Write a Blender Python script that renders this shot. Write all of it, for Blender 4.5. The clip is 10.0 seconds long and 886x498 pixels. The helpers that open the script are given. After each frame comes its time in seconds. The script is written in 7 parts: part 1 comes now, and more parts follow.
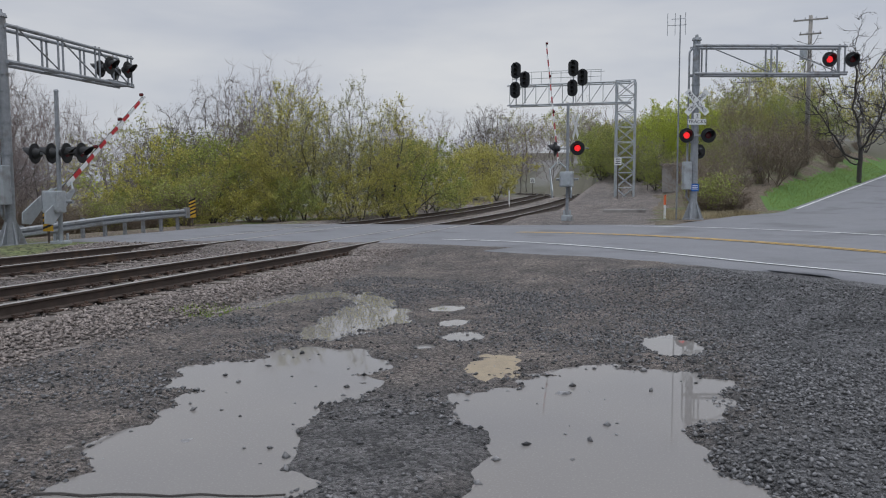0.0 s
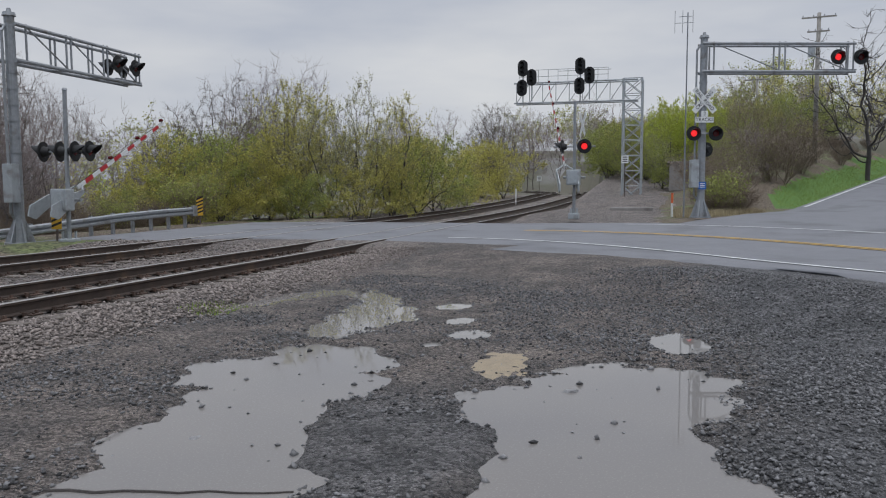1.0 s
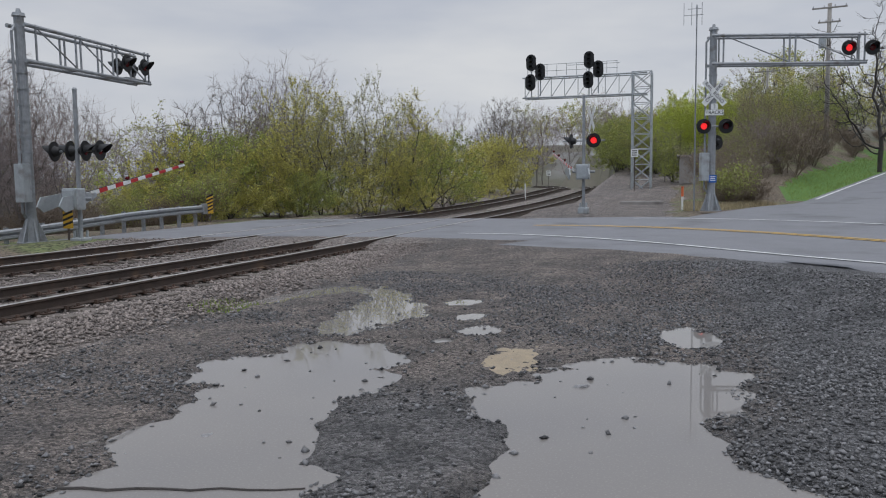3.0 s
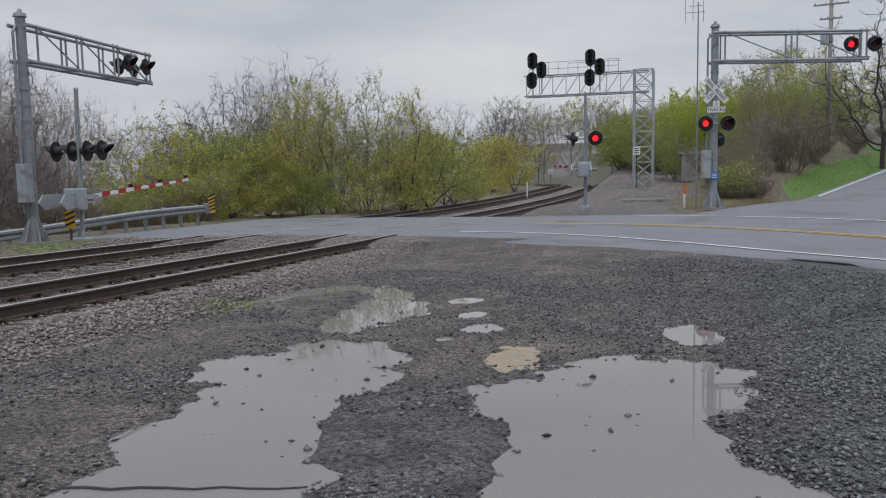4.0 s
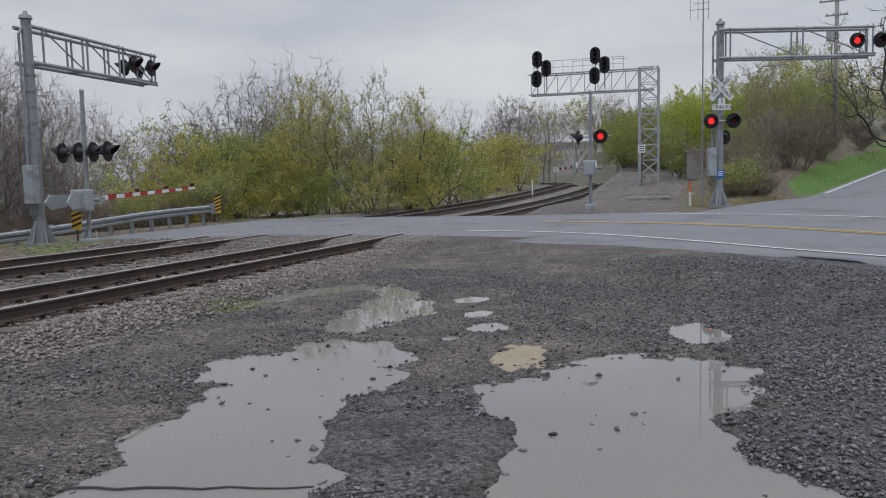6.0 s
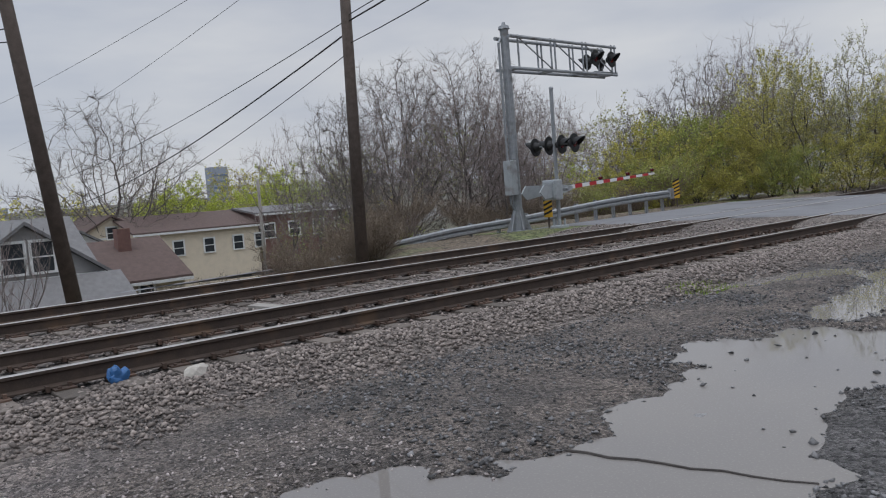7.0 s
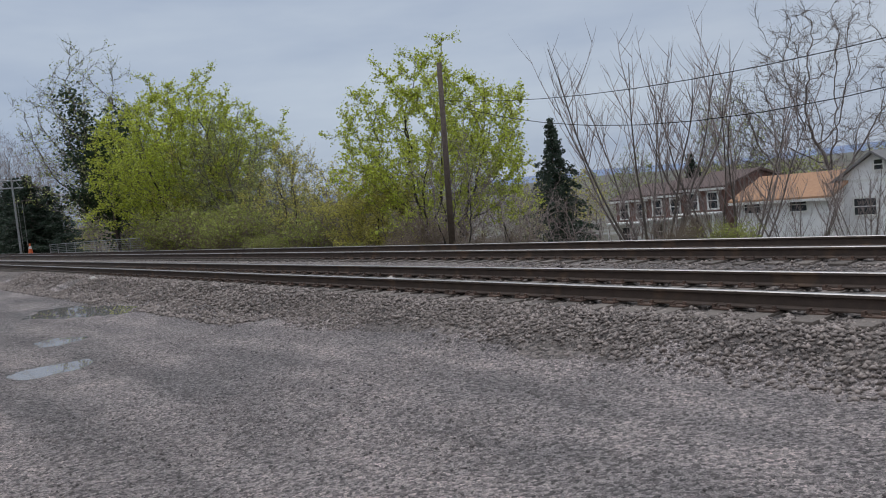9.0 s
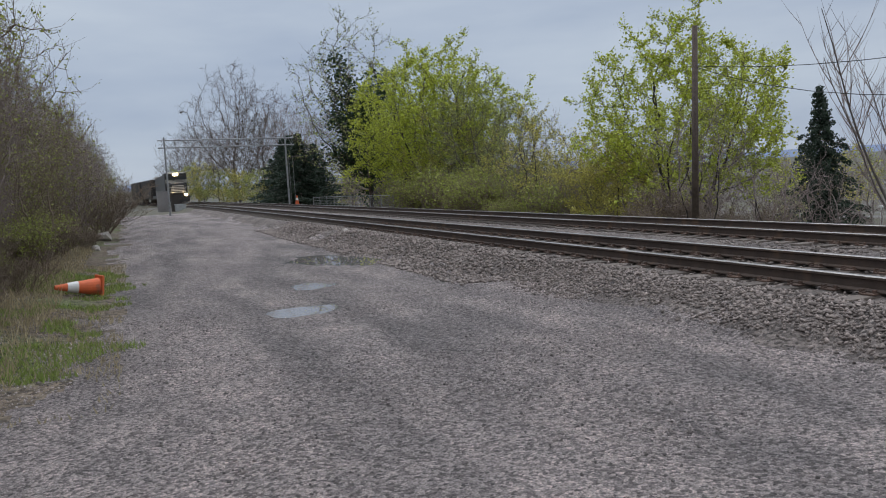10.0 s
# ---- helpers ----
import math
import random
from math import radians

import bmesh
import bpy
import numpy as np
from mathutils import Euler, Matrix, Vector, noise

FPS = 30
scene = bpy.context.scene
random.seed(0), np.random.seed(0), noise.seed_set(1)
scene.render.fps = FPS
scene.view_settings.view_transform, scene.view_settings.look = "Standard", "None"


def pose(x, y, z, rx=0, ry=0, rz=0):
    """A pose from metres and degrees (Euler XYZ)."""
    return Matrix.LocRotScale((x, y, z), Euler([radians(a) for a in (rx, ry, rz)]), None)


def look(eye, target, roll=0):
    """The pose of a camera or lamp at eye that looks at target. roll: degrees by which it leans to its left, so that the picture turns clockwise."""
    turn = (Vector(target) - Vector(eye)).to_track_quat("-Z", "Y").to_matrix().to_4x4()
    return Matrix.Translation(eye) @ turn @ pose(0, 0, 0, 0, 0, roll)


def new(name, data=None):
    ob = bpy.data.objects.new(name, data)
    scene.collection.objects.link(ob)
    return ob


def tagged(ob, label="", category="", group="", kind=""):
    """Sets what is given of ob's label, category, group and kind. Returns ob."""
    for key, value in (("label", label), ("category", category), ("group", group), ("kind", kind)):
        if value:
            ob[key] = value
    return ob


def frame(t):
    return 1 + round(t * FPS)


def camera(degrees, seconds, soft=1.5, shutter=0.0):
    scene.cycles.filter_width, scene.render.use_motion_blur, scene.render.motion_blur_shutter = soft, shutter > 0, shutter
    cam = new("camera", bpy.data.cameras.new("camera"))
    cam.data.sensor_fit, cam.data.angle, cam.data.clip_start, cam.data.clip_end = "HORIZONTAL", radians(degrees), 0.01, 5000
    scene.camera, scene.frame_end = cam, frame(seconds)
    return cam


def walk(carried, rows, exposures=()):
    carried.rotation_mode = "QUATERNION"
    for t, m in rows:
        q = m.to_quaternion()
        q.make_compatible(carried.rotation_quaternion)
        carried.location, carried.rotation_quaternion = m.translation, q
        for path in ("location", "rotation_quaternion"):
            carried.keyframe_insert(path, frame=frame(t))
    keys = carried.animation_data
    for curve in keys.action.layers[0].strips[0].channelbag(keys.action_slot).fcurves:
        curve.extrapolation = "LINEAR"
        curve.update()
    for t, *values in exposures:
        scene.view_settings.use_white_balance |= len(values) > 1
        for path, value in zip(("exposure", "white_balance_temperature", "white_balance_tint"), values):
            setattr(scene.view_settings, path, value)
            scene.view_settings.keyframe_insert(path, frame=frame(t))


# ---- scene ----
cam = camera(58.4, 10.0, soft=1.1)
PATH = [
    (0, (0.971, -0.222, 1.731), (0.421, 1.695, 1.587), -0.0),
    (0.5, (0.97, -0.229, 1.74), (0.414, 1.687, 1.592), 0.0),
    (1, (0.968, -0.233, 1.734), (0.402, 1.68, 1.585), -0.0),
    (1.5, (0.965, -0.218, 1.735), (0.393, 1.692, 1.583), -0.2),
    (2, (0.971, -0.228, 1.733), (0.394, 1.681, 1.578), -0.3),
    (2.5, (0.973, -0.232, 1.74), (0.388, 1.674, 1.582), -0.4),
    (4, (0.972, -0.22, 1.731), (0.378, 1.682, 1.568), -0.8),
    (4.5, (0.976, -0.222, 1.732), (0.38, 1.68, 1.567), -0.9),
    (5, (0.975, -0.217, 1.731), (0.377, 1.685, 1.566), -0.9),
    (5.2, (0.975, -0.217, 1.731), (0.376, 1.685, 1.566), -1.0),
    (5.8, (0.975, -0.217, 1.731), (0.37, 1.683, 1.566), -1.1),
    (6.3, (0.975, -0.217, 1.731), (0.331, 1.67, 1.566), -1.3),
    (6.5, (0.968, -0.237, 1.729), (0.186, 1.597, 1.567), -1.6),
    (7, (0.735, -0.217, 1.651), (-0.79, 1.069, 1.507), -4.3),
    (7.5, (0.757, -0.41, 1.677), (-1.21, -0.096, 1.5), -6.2),
    (8, (0.653, -0.619, 1.659), (-1.259, -1.177, 1.48), -6.6),
    (8.5, (0.706, -0.767, 1.674), (-0.924, -1.913, 1.51), -6.2),
    (9, (0.76, -0.848, 1.677), (-0.484, -2.409, 1.541), -5.7),
    (9.5, (0.686, -0.88, 1.662), (-0.208, -2.662, 1.51), -3.9),
    (10, (0.651, -0.826, 1.68), (-0.073, -2.683, 1.507), -3.3),
]
walk(cam, [(t, look(eye, target, roll)) for t, eye, target, roll in PATH])

# ---- world and light: an overcast spring day ----
world = bpy.data.worlds.new("overcast_sky")
scene.world = world
world.use_nodes = True
wt = world.node_tree
wt.nodes.clear()


def wn(kind, **kw):
    n = wt.nodes.new(kind)
    for k, v in kw.items():
        n.inputs[k].default_value = v
    return n


sky = wt.nodes.new("ShaderNodeTexSky")
sky.sky_type, sky.sun_disc = "NISHITA", False
sky.sun_elevation, sky.sun_rotation = radians(50), radians(200)
tc = wn("ShaderNodeTexCoord")
mp = wn("ShaderNodeMapping")
mp.inputs["Scale"].default_value = (1.0, 1.0, 4.0)
cl = wn("ShaderNodeTexNoise", Scale=1.8, Detail=5.0, Roughness=0.55)
ramp = wt.nodes.new("ShaderNodeValToRGB")
ramp.color_ramp.elements[0].position, ramp.color_ramp.elements[0].color = 0.32, (0.41, 0.455, 0.56, 1)
ramp.color_ramp.elements[1].position, ramp.color_ramp.elements[1].color = 0.72, (0.66, 0.68, 0.72, 1)
mix = wt.nodes.new("ShaderNodeMix")
mix.data_type = "RGBA"
mix.inputs["Factor"].default_value = 0.94
scl = wt.nodes.new("ShaderNodeVectorMath")
scl.operation = "SCALE"
scl.inputs["Scale"].default_value = 0.1
bg = wn("ShaderNodeBackground", Strength=1.0)
wo = wn("ShaderNodeOutputWorld")
wt.links.new(tc.outputs["Generated"], mp.inputs["Vector"])
wt.links.new(mp.outputs["Vector"], cl.inputs["Vector"])
wt.links.new(cl.outputs["Fac"], ramp.inputs["Fac"])
wt.links.new(sky.outputs["Color"], scl.inputs[0])
wt.links.new(scl.outputs["Vector"], mix.inputs["A"])
wt.links.new(ramp.outputs["Color"], mix.inputs["B"])
sep = wt.nodes.new("ShaderNodeSeparateXYZ")
wt.links.new(tc.outputs["Generated"], sep.inputs["Vector"])


def ramp_value(src, lo, hi, a, b):
    n = wt.nodes.new("ShaderNodeMapRange")
    n.interpolation_type = "SMOOTHSTEP"
    for k, v in (("From Min", lo), ("From Max", hi), ("To Min", a), ("To Max", b)):
        n.inputs[k].default_value = v
    wt.links.new(src, n.inputs["Value"])
    return n.outputs["Result"]


# an overcast sky is brightest overhead, and here heavier and bluer in the south
zen = ramp_value(sep.outputs["Z"], 0.32, 1.0, 1.0, 2.7)
south = ramp_value(sep.outputs["Y"], -0.9, 0.6, 1.0, 0.0)
tint = wt.nodes.new("ShaderNodeMix")
tint.data_type = "RGBA"
tint.inputs["A"].default_value, tint.inputs["B"].default_value = (1.0, 0.985, 0.96, 1), (0.795, 0.87, 0.945, 1)
wt.links.new(south, tint.inputs["Factor"])
mul = wt.nodes.new("ShaderNodeVectorMath")
mul.operation = "MULTIPLY"
wt.links.new(mix.outputs["Result"], mul.inputs[0])
wt.links.new(tint.outputs["Result"], mul.inputs[1])
lift = wt.nodes.new("ShaderNodeVectorMath")
lift.operation = "SCALE"
wt.links.new(mul.outputs["Vector"], lift.inputs[0])
wt.links.new(zen, lift.inputs["Scale"])
wt.links.new(lift.outputs["Vector"], bg.inputs["Color"])
wt.links.new(bg.outputs["Background"], wo.inputs["Surface"])

sun = new("sun", bpy.data.lights.new("sun", "SUN"))
sun.data.energy, sun.data.angle, sun.data.color = 0.85, radians(40), (1.0, 0.96, 0.9)
sun.matrix_basis = look((0, 0, 50), (-8, 22, 0))


# ---- materials ----
def mat(name, c1, c2=None, rough=0.8, metal=0.0, scale=6.0, fine=60.0, bump=0.2, dist=0.01, spread=0.5, c3=None, c3_at=0.62, c3_scale=1.2,
        voro=0.0, rand=0.0, island=0.0, coords="Object", emit=None, ior=1.45):
    """Noise-mixed surface: two colours at one scale, stains of a third at a larger one, fine bump."""
    m = bpy.data.materials.new(name)
    m.use_nodes = True
    t = m.node_tree
    N, L = t.nodes, t.links
    b = N["Principled BSDF"]
    b.inputs["Roughness"].default_value, b.inputs["Metallic"].default_value, b.inputs["IOR"].default_value = rough, metal, ior
    c2 = c2 or tuple(v * 0.75 for v in c1)
    tcn = N.new("ShaderNodeTexCoord")

    def mixrgb(a, bb, fac):
        n = N.new("ShaderNodeMix")
        n.data_type = "RGBA"
        for sock, v in (("A", a), ("B", bb)):
            if isinstance(v, tuple):
                n.inputs[sock].default_value = (*v, 1)
            else:
                L.new(v, n.inputs[sock])
        if isinstance(fac, float):
            n.inputs["Factor"].default_value = fac
        else:
            L.new(fac, n.inputs["Factor"])
        return n.outputs["Result"]

    def noise_tex(sc, detail=6.0):
        n = N.new("ShaderNodeTexNoise")
        n.inputs["Scale"].default_value, n.inputs["Detail"].default_value = sc, detail
        L.new(tcn.outputs[coords], n.inputs["Vector"])
        return n.outputs["Fac"]

    def sharpen(v, lo, hi):
        n = N.new("ShaderNodeMapRange")
        n.inputs["From Min"].default_value, n.inputs["From Max"].default_value = lo, hi
        L.new(v, n.inputs["Value"])
        return n.outputs["Result"]

    n1 = noise_tex(scale)
    col = mixrgb(c1, c2, sharpen(n1, 0.5 - spread / 2, 0.5 + spread / 2))
    nf = noise_tex(fine, 3.0)
    col = mixrgb(col, tuple(min(1, v * 1.35) for v in c1), sharpen(nf, 0.55, 0.85))
    if c3:
        col = mixrgb(col, c3, sharpen(noise_tex(c3_scale, 7.0), c3_at - 0.06, c3_at + 0.08))
    height = nf
    if voro:
        v = N.new("ShaderNodeTexVoronoi")
        v.inputs["Scale"].default_value = voro
        L.new(tcn.outputs[coords], v.inputs["Vector"])
        hsv = N.new("ShaderNodeHueSaturation")
        sp = N.new("ShaderNodeSeparateColor")
        L.new(v.outputs["Color"], sp.inputs["Color"])
        mr = N.new("ShaderNodeMapRange")
        mr.inputs["To Min"].default_value, mr.inputs["To Max"].default_value = 0.35, 1.75
        L.new(sp.outputs["Red"], mr.inputs["Value"])
        L.new(mr.outputs["Result"], hsv.inputs["Value"])
        L.new(col, hsv.inputs["Color"])
        col = hsv.outputs["Color"]
        ad = N.new("ShaderNodeMath")
        ad.operation = "SUBTRACT"
        L.new(nf, ad.inputs[0])
        L.new(v.outputs["Distance"], ad.inputs[1])
        height = ad.outputs["Value"]
    if rand or island:
        src = N.new("ShaderNodeObjectInfo").outputs["Random"] if rand else N.new("ShaderNodeNewGeometry").outputs["Random Per Island"]
        amount = rand or island
        hs = N.new("ShaderNodeHueSaturation")
        mr = N.new("ShaderNodeMapRange")
        mr.inputs["To Min"].default_value, mr.inputs["To Max"].default_value = 1 - amount, 1 + amount
        L.new(src, mr.inputs["Value"])
        L.new(mr.outputs["Result"], hs.inputs["Value"])
        L.new(col, hs.inputs["Color"])
        col = hs.outputs["Color"]
    L.new(col, b.inputs["Base Color"])
    if bump:
        bm_ = N.new("ShaderNodeBump")
        bm_.inputs["Strength"].default_value, bm_.inputs["Distance"].default_value = bump, dist
        L.new(height, bm_.inputs["Height"])
        L.new(bm_.outputs["Normal"], b.inputs["Normal"])
    if emit:
        b.inputs["Emission Color"].default_value = (*emit[:3], 1)
        b.inputs["Emission Strength"].default_value = emit[3]
    return m


M_GALV = mat("galvanised_steel", (0.33, 0.34, 0.35), (0.24, 0.25, 0.26), rough=0.55, metal=0.35, scale=9, c3=(0.2, 0.19, 0.18), c3_scale=2.5)
M_SILVER = mat("aluminium_paint", (0.42, 0.44, 0.45), (0.33, 0.35, 0.36), rough=0.5, metal=0.3, scale=7, c3=(0.27, 0.26, 0.25), c3_scale=3)
M_BLACK = mat("matt_black_paint", (0.012, 0.012, 0.013), (0.02, 0.02, 0.02), rough=0.6, bump=0.05)
M_RAIL = mat("rusty_rail_web", (0.075, 0.052, 0.04), (0.045, 0.033, 0.027), rough=0.8, scale=5, c3=(0.11, 0.07, 0.045), c3_scale=2)
M_RAILTOP = mat("worn_rail_head", (0.42, 0.40, 0.38), (0.32, 0.30, 0.28), rough=0.38, metal=0.8, scale=4, bump=0.05)
M_TIE = mat("weathered_oak_tie", (0.16, 0.135, 0.115), (0.09, 0.075, 0.065), rough=0.9, scale=14, fine=90, bump=0.5, rand=0.35)
M_PLATE = mat("rusty_tie_plate", (0.12, 0.075, 0.055), (0.07, 0.048, 0.038), rough=0.85, scale=12, rand=0.3)
M_BALLAST = mat("ballast_stone", (0.23, 0.195, 0.172), (0.15, 0.128, 0.116), rough=0.9, scale=8, voro=22, fine=120, bump=0.9, dist=0.04, c3=(0.13, 0.11, 0.10), c3_scale=0.5, c3_at=0.55)
M_STONE = mat("loose_ballast_stone", (0.25, 0.212, 0.188), (0.185, 0.155, 0.14), rough=0.9, scale=20, fine=150, bump=0.3, island=0.5)
M_DARKSTONE = mat("loose_grey_gravel", (0.17, 0.165, 0.164), (0.085, 0.083, 0.084), rough=0.75, scale=20, fine=150, bump=0.3, island=0.75)
M_PALECHIP = mat("pale_gravel_chips", (0.36, 0.31, 0.29), (0.2, 0.178, 0.17), rough=0.85, scale=20, fine=150, bump=0.3, island=0.7)
M_ASPHALT = mat("worn_asphalt", (0.175, 0.175, 0.185), (0.145, 0.145, 0.155), rough=0.75, scale=1.3, fine=160, bump=0.35, dist=0.006, c3=(0.115, 0.115, 0.12), c3_scale=0.5, c3_at=0.6)
M_WATER = mat("muddy_puddle_water", (0.2, 0.185, 0.17), (0.18, 0.165, 0.155), rough=0.015, scale=0.4, fine=60, bump=0.0, ior=1.34)
M_WHITE = mat("road_white_paint", (0.68, 0.68, 0.66), (0.5, 0.5, 0.49), rough=0.7, scale=9, c3=(0.25, 0.25, 0.25), c3_scale=3.5, c3_at=0.64)
M_YELLOW = mat("road_yellow_paint", (0.6, 0.36, 0.05), (0.45, 0.28, 0.06), rough=0.7, scale=9, c3=(0.2, 0.18, 0.14), c3_scale=3.5, c3_at=0.64)
M_WOOD = mat("weathered_pole_wood", (0.13, 0.1, 0.085), (0.075, 0.06, 0.05), rough=0.92, scale=7, fine=70, bump=0.6, dist=0.02)
M_PALEWOOD = mat("grey_pole_wood", (0.33, 0.31, 0.28), (0.24, 0.22, 0.2), rough=0.9, scale=7, fine=70, bump=0.5, dist=0.02)
M_BARK = mat("grey_brown_bark", (0.18, 0.155, 0.14), (0.105, 0.088, 0.08), rough=0.95, scale=9, fine=80, bump=0.6, dist=0.02)
M_BARKDARK = mat("dark_wet_bark", (0.075, 0.065, 0.06), (0.045, 0.04, 0.037), rough=0.95, scale=9, fine=80, bump=0.6, dist=0.02)
M_BARKRED = mat("reddish_twigs", (0.30, 0.245, 0.23), (0.2, 0.165, 0.155), rough=0.95, scale=9, bump=0.3)
M_BARKTAN = mat("tan_brush_stems", (0.25, 0.195, 0.145), (0.15, 0.118, 0.09), rough=0.95, scale=9, bump=0.3)
M_SIGNWHITE = mat("sign_white_sheeting", (0.74, 0.74, 0.72), (0.66, 0.66, 0.64), rough=0.5, scale=5, bump=0.05)
M_RED = mat("gate_red_sheeting", (0.5, 0.03, 0.035), (0.4, 0.025, 0.03), rough=0.5, bump=0.05)
M_LENS = mat("dark_red_lens", (0.11, 0.006, 0.008), (0.07, 0.004, 0.005), rough=0.25, bump=0.0)
M_LIT = mat("lit_red_lens", (0.6, 0.02, 0.02), rough=0.3, bump=0.0, emit=(1.0, 0.03, 0.035, 0.9))
M_HEADLAMP = mat("lit_headlamp", (0.9, 0.8, 0.6), rough=0.3, bump=0.0, emit=(1.0, 0.74, 0.40, 30.0))
M_CABLE = mat("black_cable", (0.02, 0.02, 0.02), rough=0.7, bump=0.0)


def leaf_mat(name, c1, c2):
    m = mat(name, c1, c2, rough=0.6, scale=0.9, fine=12, bump=0.0, island=0.35, spread=0.7)
    b = m.node_tree.nodes["Principled BSDF"]
    tr = m.node_tree.nodes.new("ShaderNodeBsdfTranslucent")
    mx = m.node_tree.nodes.new("ShaderNodeMixShader")
    mx.inputs["Fac"].default_value = 0.35
    src = b.inputs["Base Color"].links[0].from_socket
    m.node_tree.links.new(src, tr.inputs["Color"])
    m.node_tree.links.new(b.outputs["BSDF"], mx.inputs[1])
    m.node_tree.links.new(tr.outputs["BSDF"], mx.inputs[2])
    m.node_tree.links.new(mx.outputs["Shader"], m.node_tree.nodes["Material Output"].inputs["Surface"])
    return m


M_LEAF = leaf_mat("spring_leaf_olive", (0.54, 0.49, 0.13), (0.41, 0.385, 0.09))
M_LEAFB = leaf_mat("spring_leaf_bright", (0.50, 0.54, 0.08), (0.38, 0.45, 0.06))
M_LEAFD = leaf_mat("shade_leaf_green", (0.35, 0.38, 0.095), (0.26, 0.295, 0.07))
M_LEAFG = leaf_mat("thin_spring_leaf", (0.36, 0.40, 0.14), (0.27, 0.31, 0.10))
M_IVY = leaf_mat("dark_ivy_leaf", (0.05, 0.085, 0.04), (0.035, 0.06, 0.03))
M_NEEDLE = leaf_mat("dark_needles", (0.045, 0.07, 0.045), (0.028, 0.045, 0.03))
M_BUD = leaf_mat("pale_blossom_buds", (0.46, 0.45, 0.25), (0.35, 0.36, 0.15))
M_GRASS = leaf_mat("fresh_grass", (0.25, 0.33, 0.08), (0.19, 0.24, 0.06))
M_STRAW = leaf_mat("dry_grass", (0.42, 0.35, 0.22), (0.3, 0.25, 0.15))


# ---- mesh helpers ----
def part(name, bm, material, parent=None, label="", smooth=False):
    """Links a bmesh as one mesh object under a thing or a part."""
    me = bpy.data.meshes.new(name)
    bm.to_mesh(me)
    bm.free()
    me.materials.append(material)
    if smooth:
        me.polygons.foreach_set("use_smooth", [True] * len(me.polygons))
    ob = new(name, me)
    ob.parent = parent
    if label:
        ob["label"] = label
    return ob


def raw(name, verts, faces, material, parent=None, smooth=False):
    me = bpy.data.meshes.new(name)
    me.from_pydata([tuple(v) for v in verts], [], [tuple(f) for f in faces])
    me.materials.append(material)
    if smooth:
        me.polygons.foreach_set("use_smooth", [True] * len(me.polygons))
    ob = new(name, me)
    ob.parent = parent
    return ob


def thing(name, m, label, category, group="", kind=""):
    ob = new(name)
    ob.empty_display_size = 0.2
    ob.matrix_basis = m
    return tagged(ob, label, category, group, kind)


def B():
    return bmesh.new()


def box(bm, c, s, rot=None, bevel=0.0):
    m = Matrix.Translation(c) @ (rot.to_4x4() if rot else Matrix.Identity(4)) @ Matrix.Diagonal((*s, 1))
    vs = bmesh.ops.create_cube(bm, size=1.0, matrix=m)["verts"]
    if bevel:
        es = {e for v in vs for e in v.link_edges}
        bmesh.ops.bevel(bm, geom=list(es), offset=bevel, segments=2, affect="EDGES", profile=0.6)
    return bm


def rod(bm, a, b, r0, r1=None, n=8):
    a, b = Vector(a), Vector(b)
    d = b - a
    m = Matrix.Translation((a + b) / 2) @ d.to_track_quat("Z", "Y").to_matrix().to_4x4()
    bmesh.ops.create_cone(bm, cap_ends=True, segments=n, radius1=r0, radius2=r0 if r1 is None else r1, depth=d.length, matrix=m)
    return bm


def ball(bm, c, r, s=(1, 1, 1), n=10):
    bmesh.ops.create_uvsphere(bm, u_segments=n, v_segments=max(5, n // 2), radius=r, matrix=Matrix.Translation(c) @ Matrix.Diagonal((*s, 1)))
    return bm


def text_mesh(name, body, size, m, material, parent):
    cu = bpy.data.curves.new(name, "FONT")
    cu.body, cu.size, cu.align_x, cu.align_y, cu.extrude = body, size, "CENTER", "CENTER", 0.002
    ob = bpy.data.objects.new(name, cu)
    scene.collection.objects.link(ob)
    bpy.context.view_layer.update()
    me = bpy.data.meshes.new_from_object(ob.evaluated_get(bpy.context.evaluated_depsgraph_get()))
    bpy.data.objects.remove(ob)
    bpy.data.curves.remove(cu)
    me.transform(m)
    me.materials.clear()
    me.materials.append(material)
    out = new(name, me)
    out.parent = parent
    return out


rng = np.random.default_rng(7)


# ---- lie of the land ----
def sstep(a, b, v):
    t = np.clip((np.asarray(v, float) - a) / (b - a), 0, 1)
    return t * t * (3 - 2 * t)


LATTICE = np.random.default_rng(3).random((256, 256))


def vnoise(x, y, s):
    """Smooth value noise in -1..1 with cells of s metres."""
    x, y = np.asarray(x, float) / s, np.asarray(y, float) / s
    i, j = np.floor(x).astype(int), np.floor(y).astype(int)
    fx, fy = x - i, y - j
    fx, fy = fx * fx * (3 - 2 * fx), fy * fy * (3 - 2 * fy)
    g = lambda a, b: LATTICE[(i + a) % 256, (j + b) % 256]
    return 2 * ((g(0, 0) * (1 - fx) + g(1, 0) * fx) * (1 - fy) + (g(0, 1) * (1 - fx) + g(1, 1) * fx) * fy) - 1


def track_shift(y):
    """Sideways bend of both tracks: east in the far south, west in the far north."""
    y = np.asarray(y, float)
    return 2.05 * (np.clip(-50 - y, 0, 400) / 69) ** 2 - np.clip(y - 76, 0, 90) ** 2 / 240


def rail_z(y):
    y = np.asarray(y, float)
    return 0.30 + 0.005 * np.clip(y - 19, 0, 200) + 0.00035 * np.clip(y - 35, 0, 45) ** 2 + 0.0016 * np.clip(-60 - y, 0, 300)


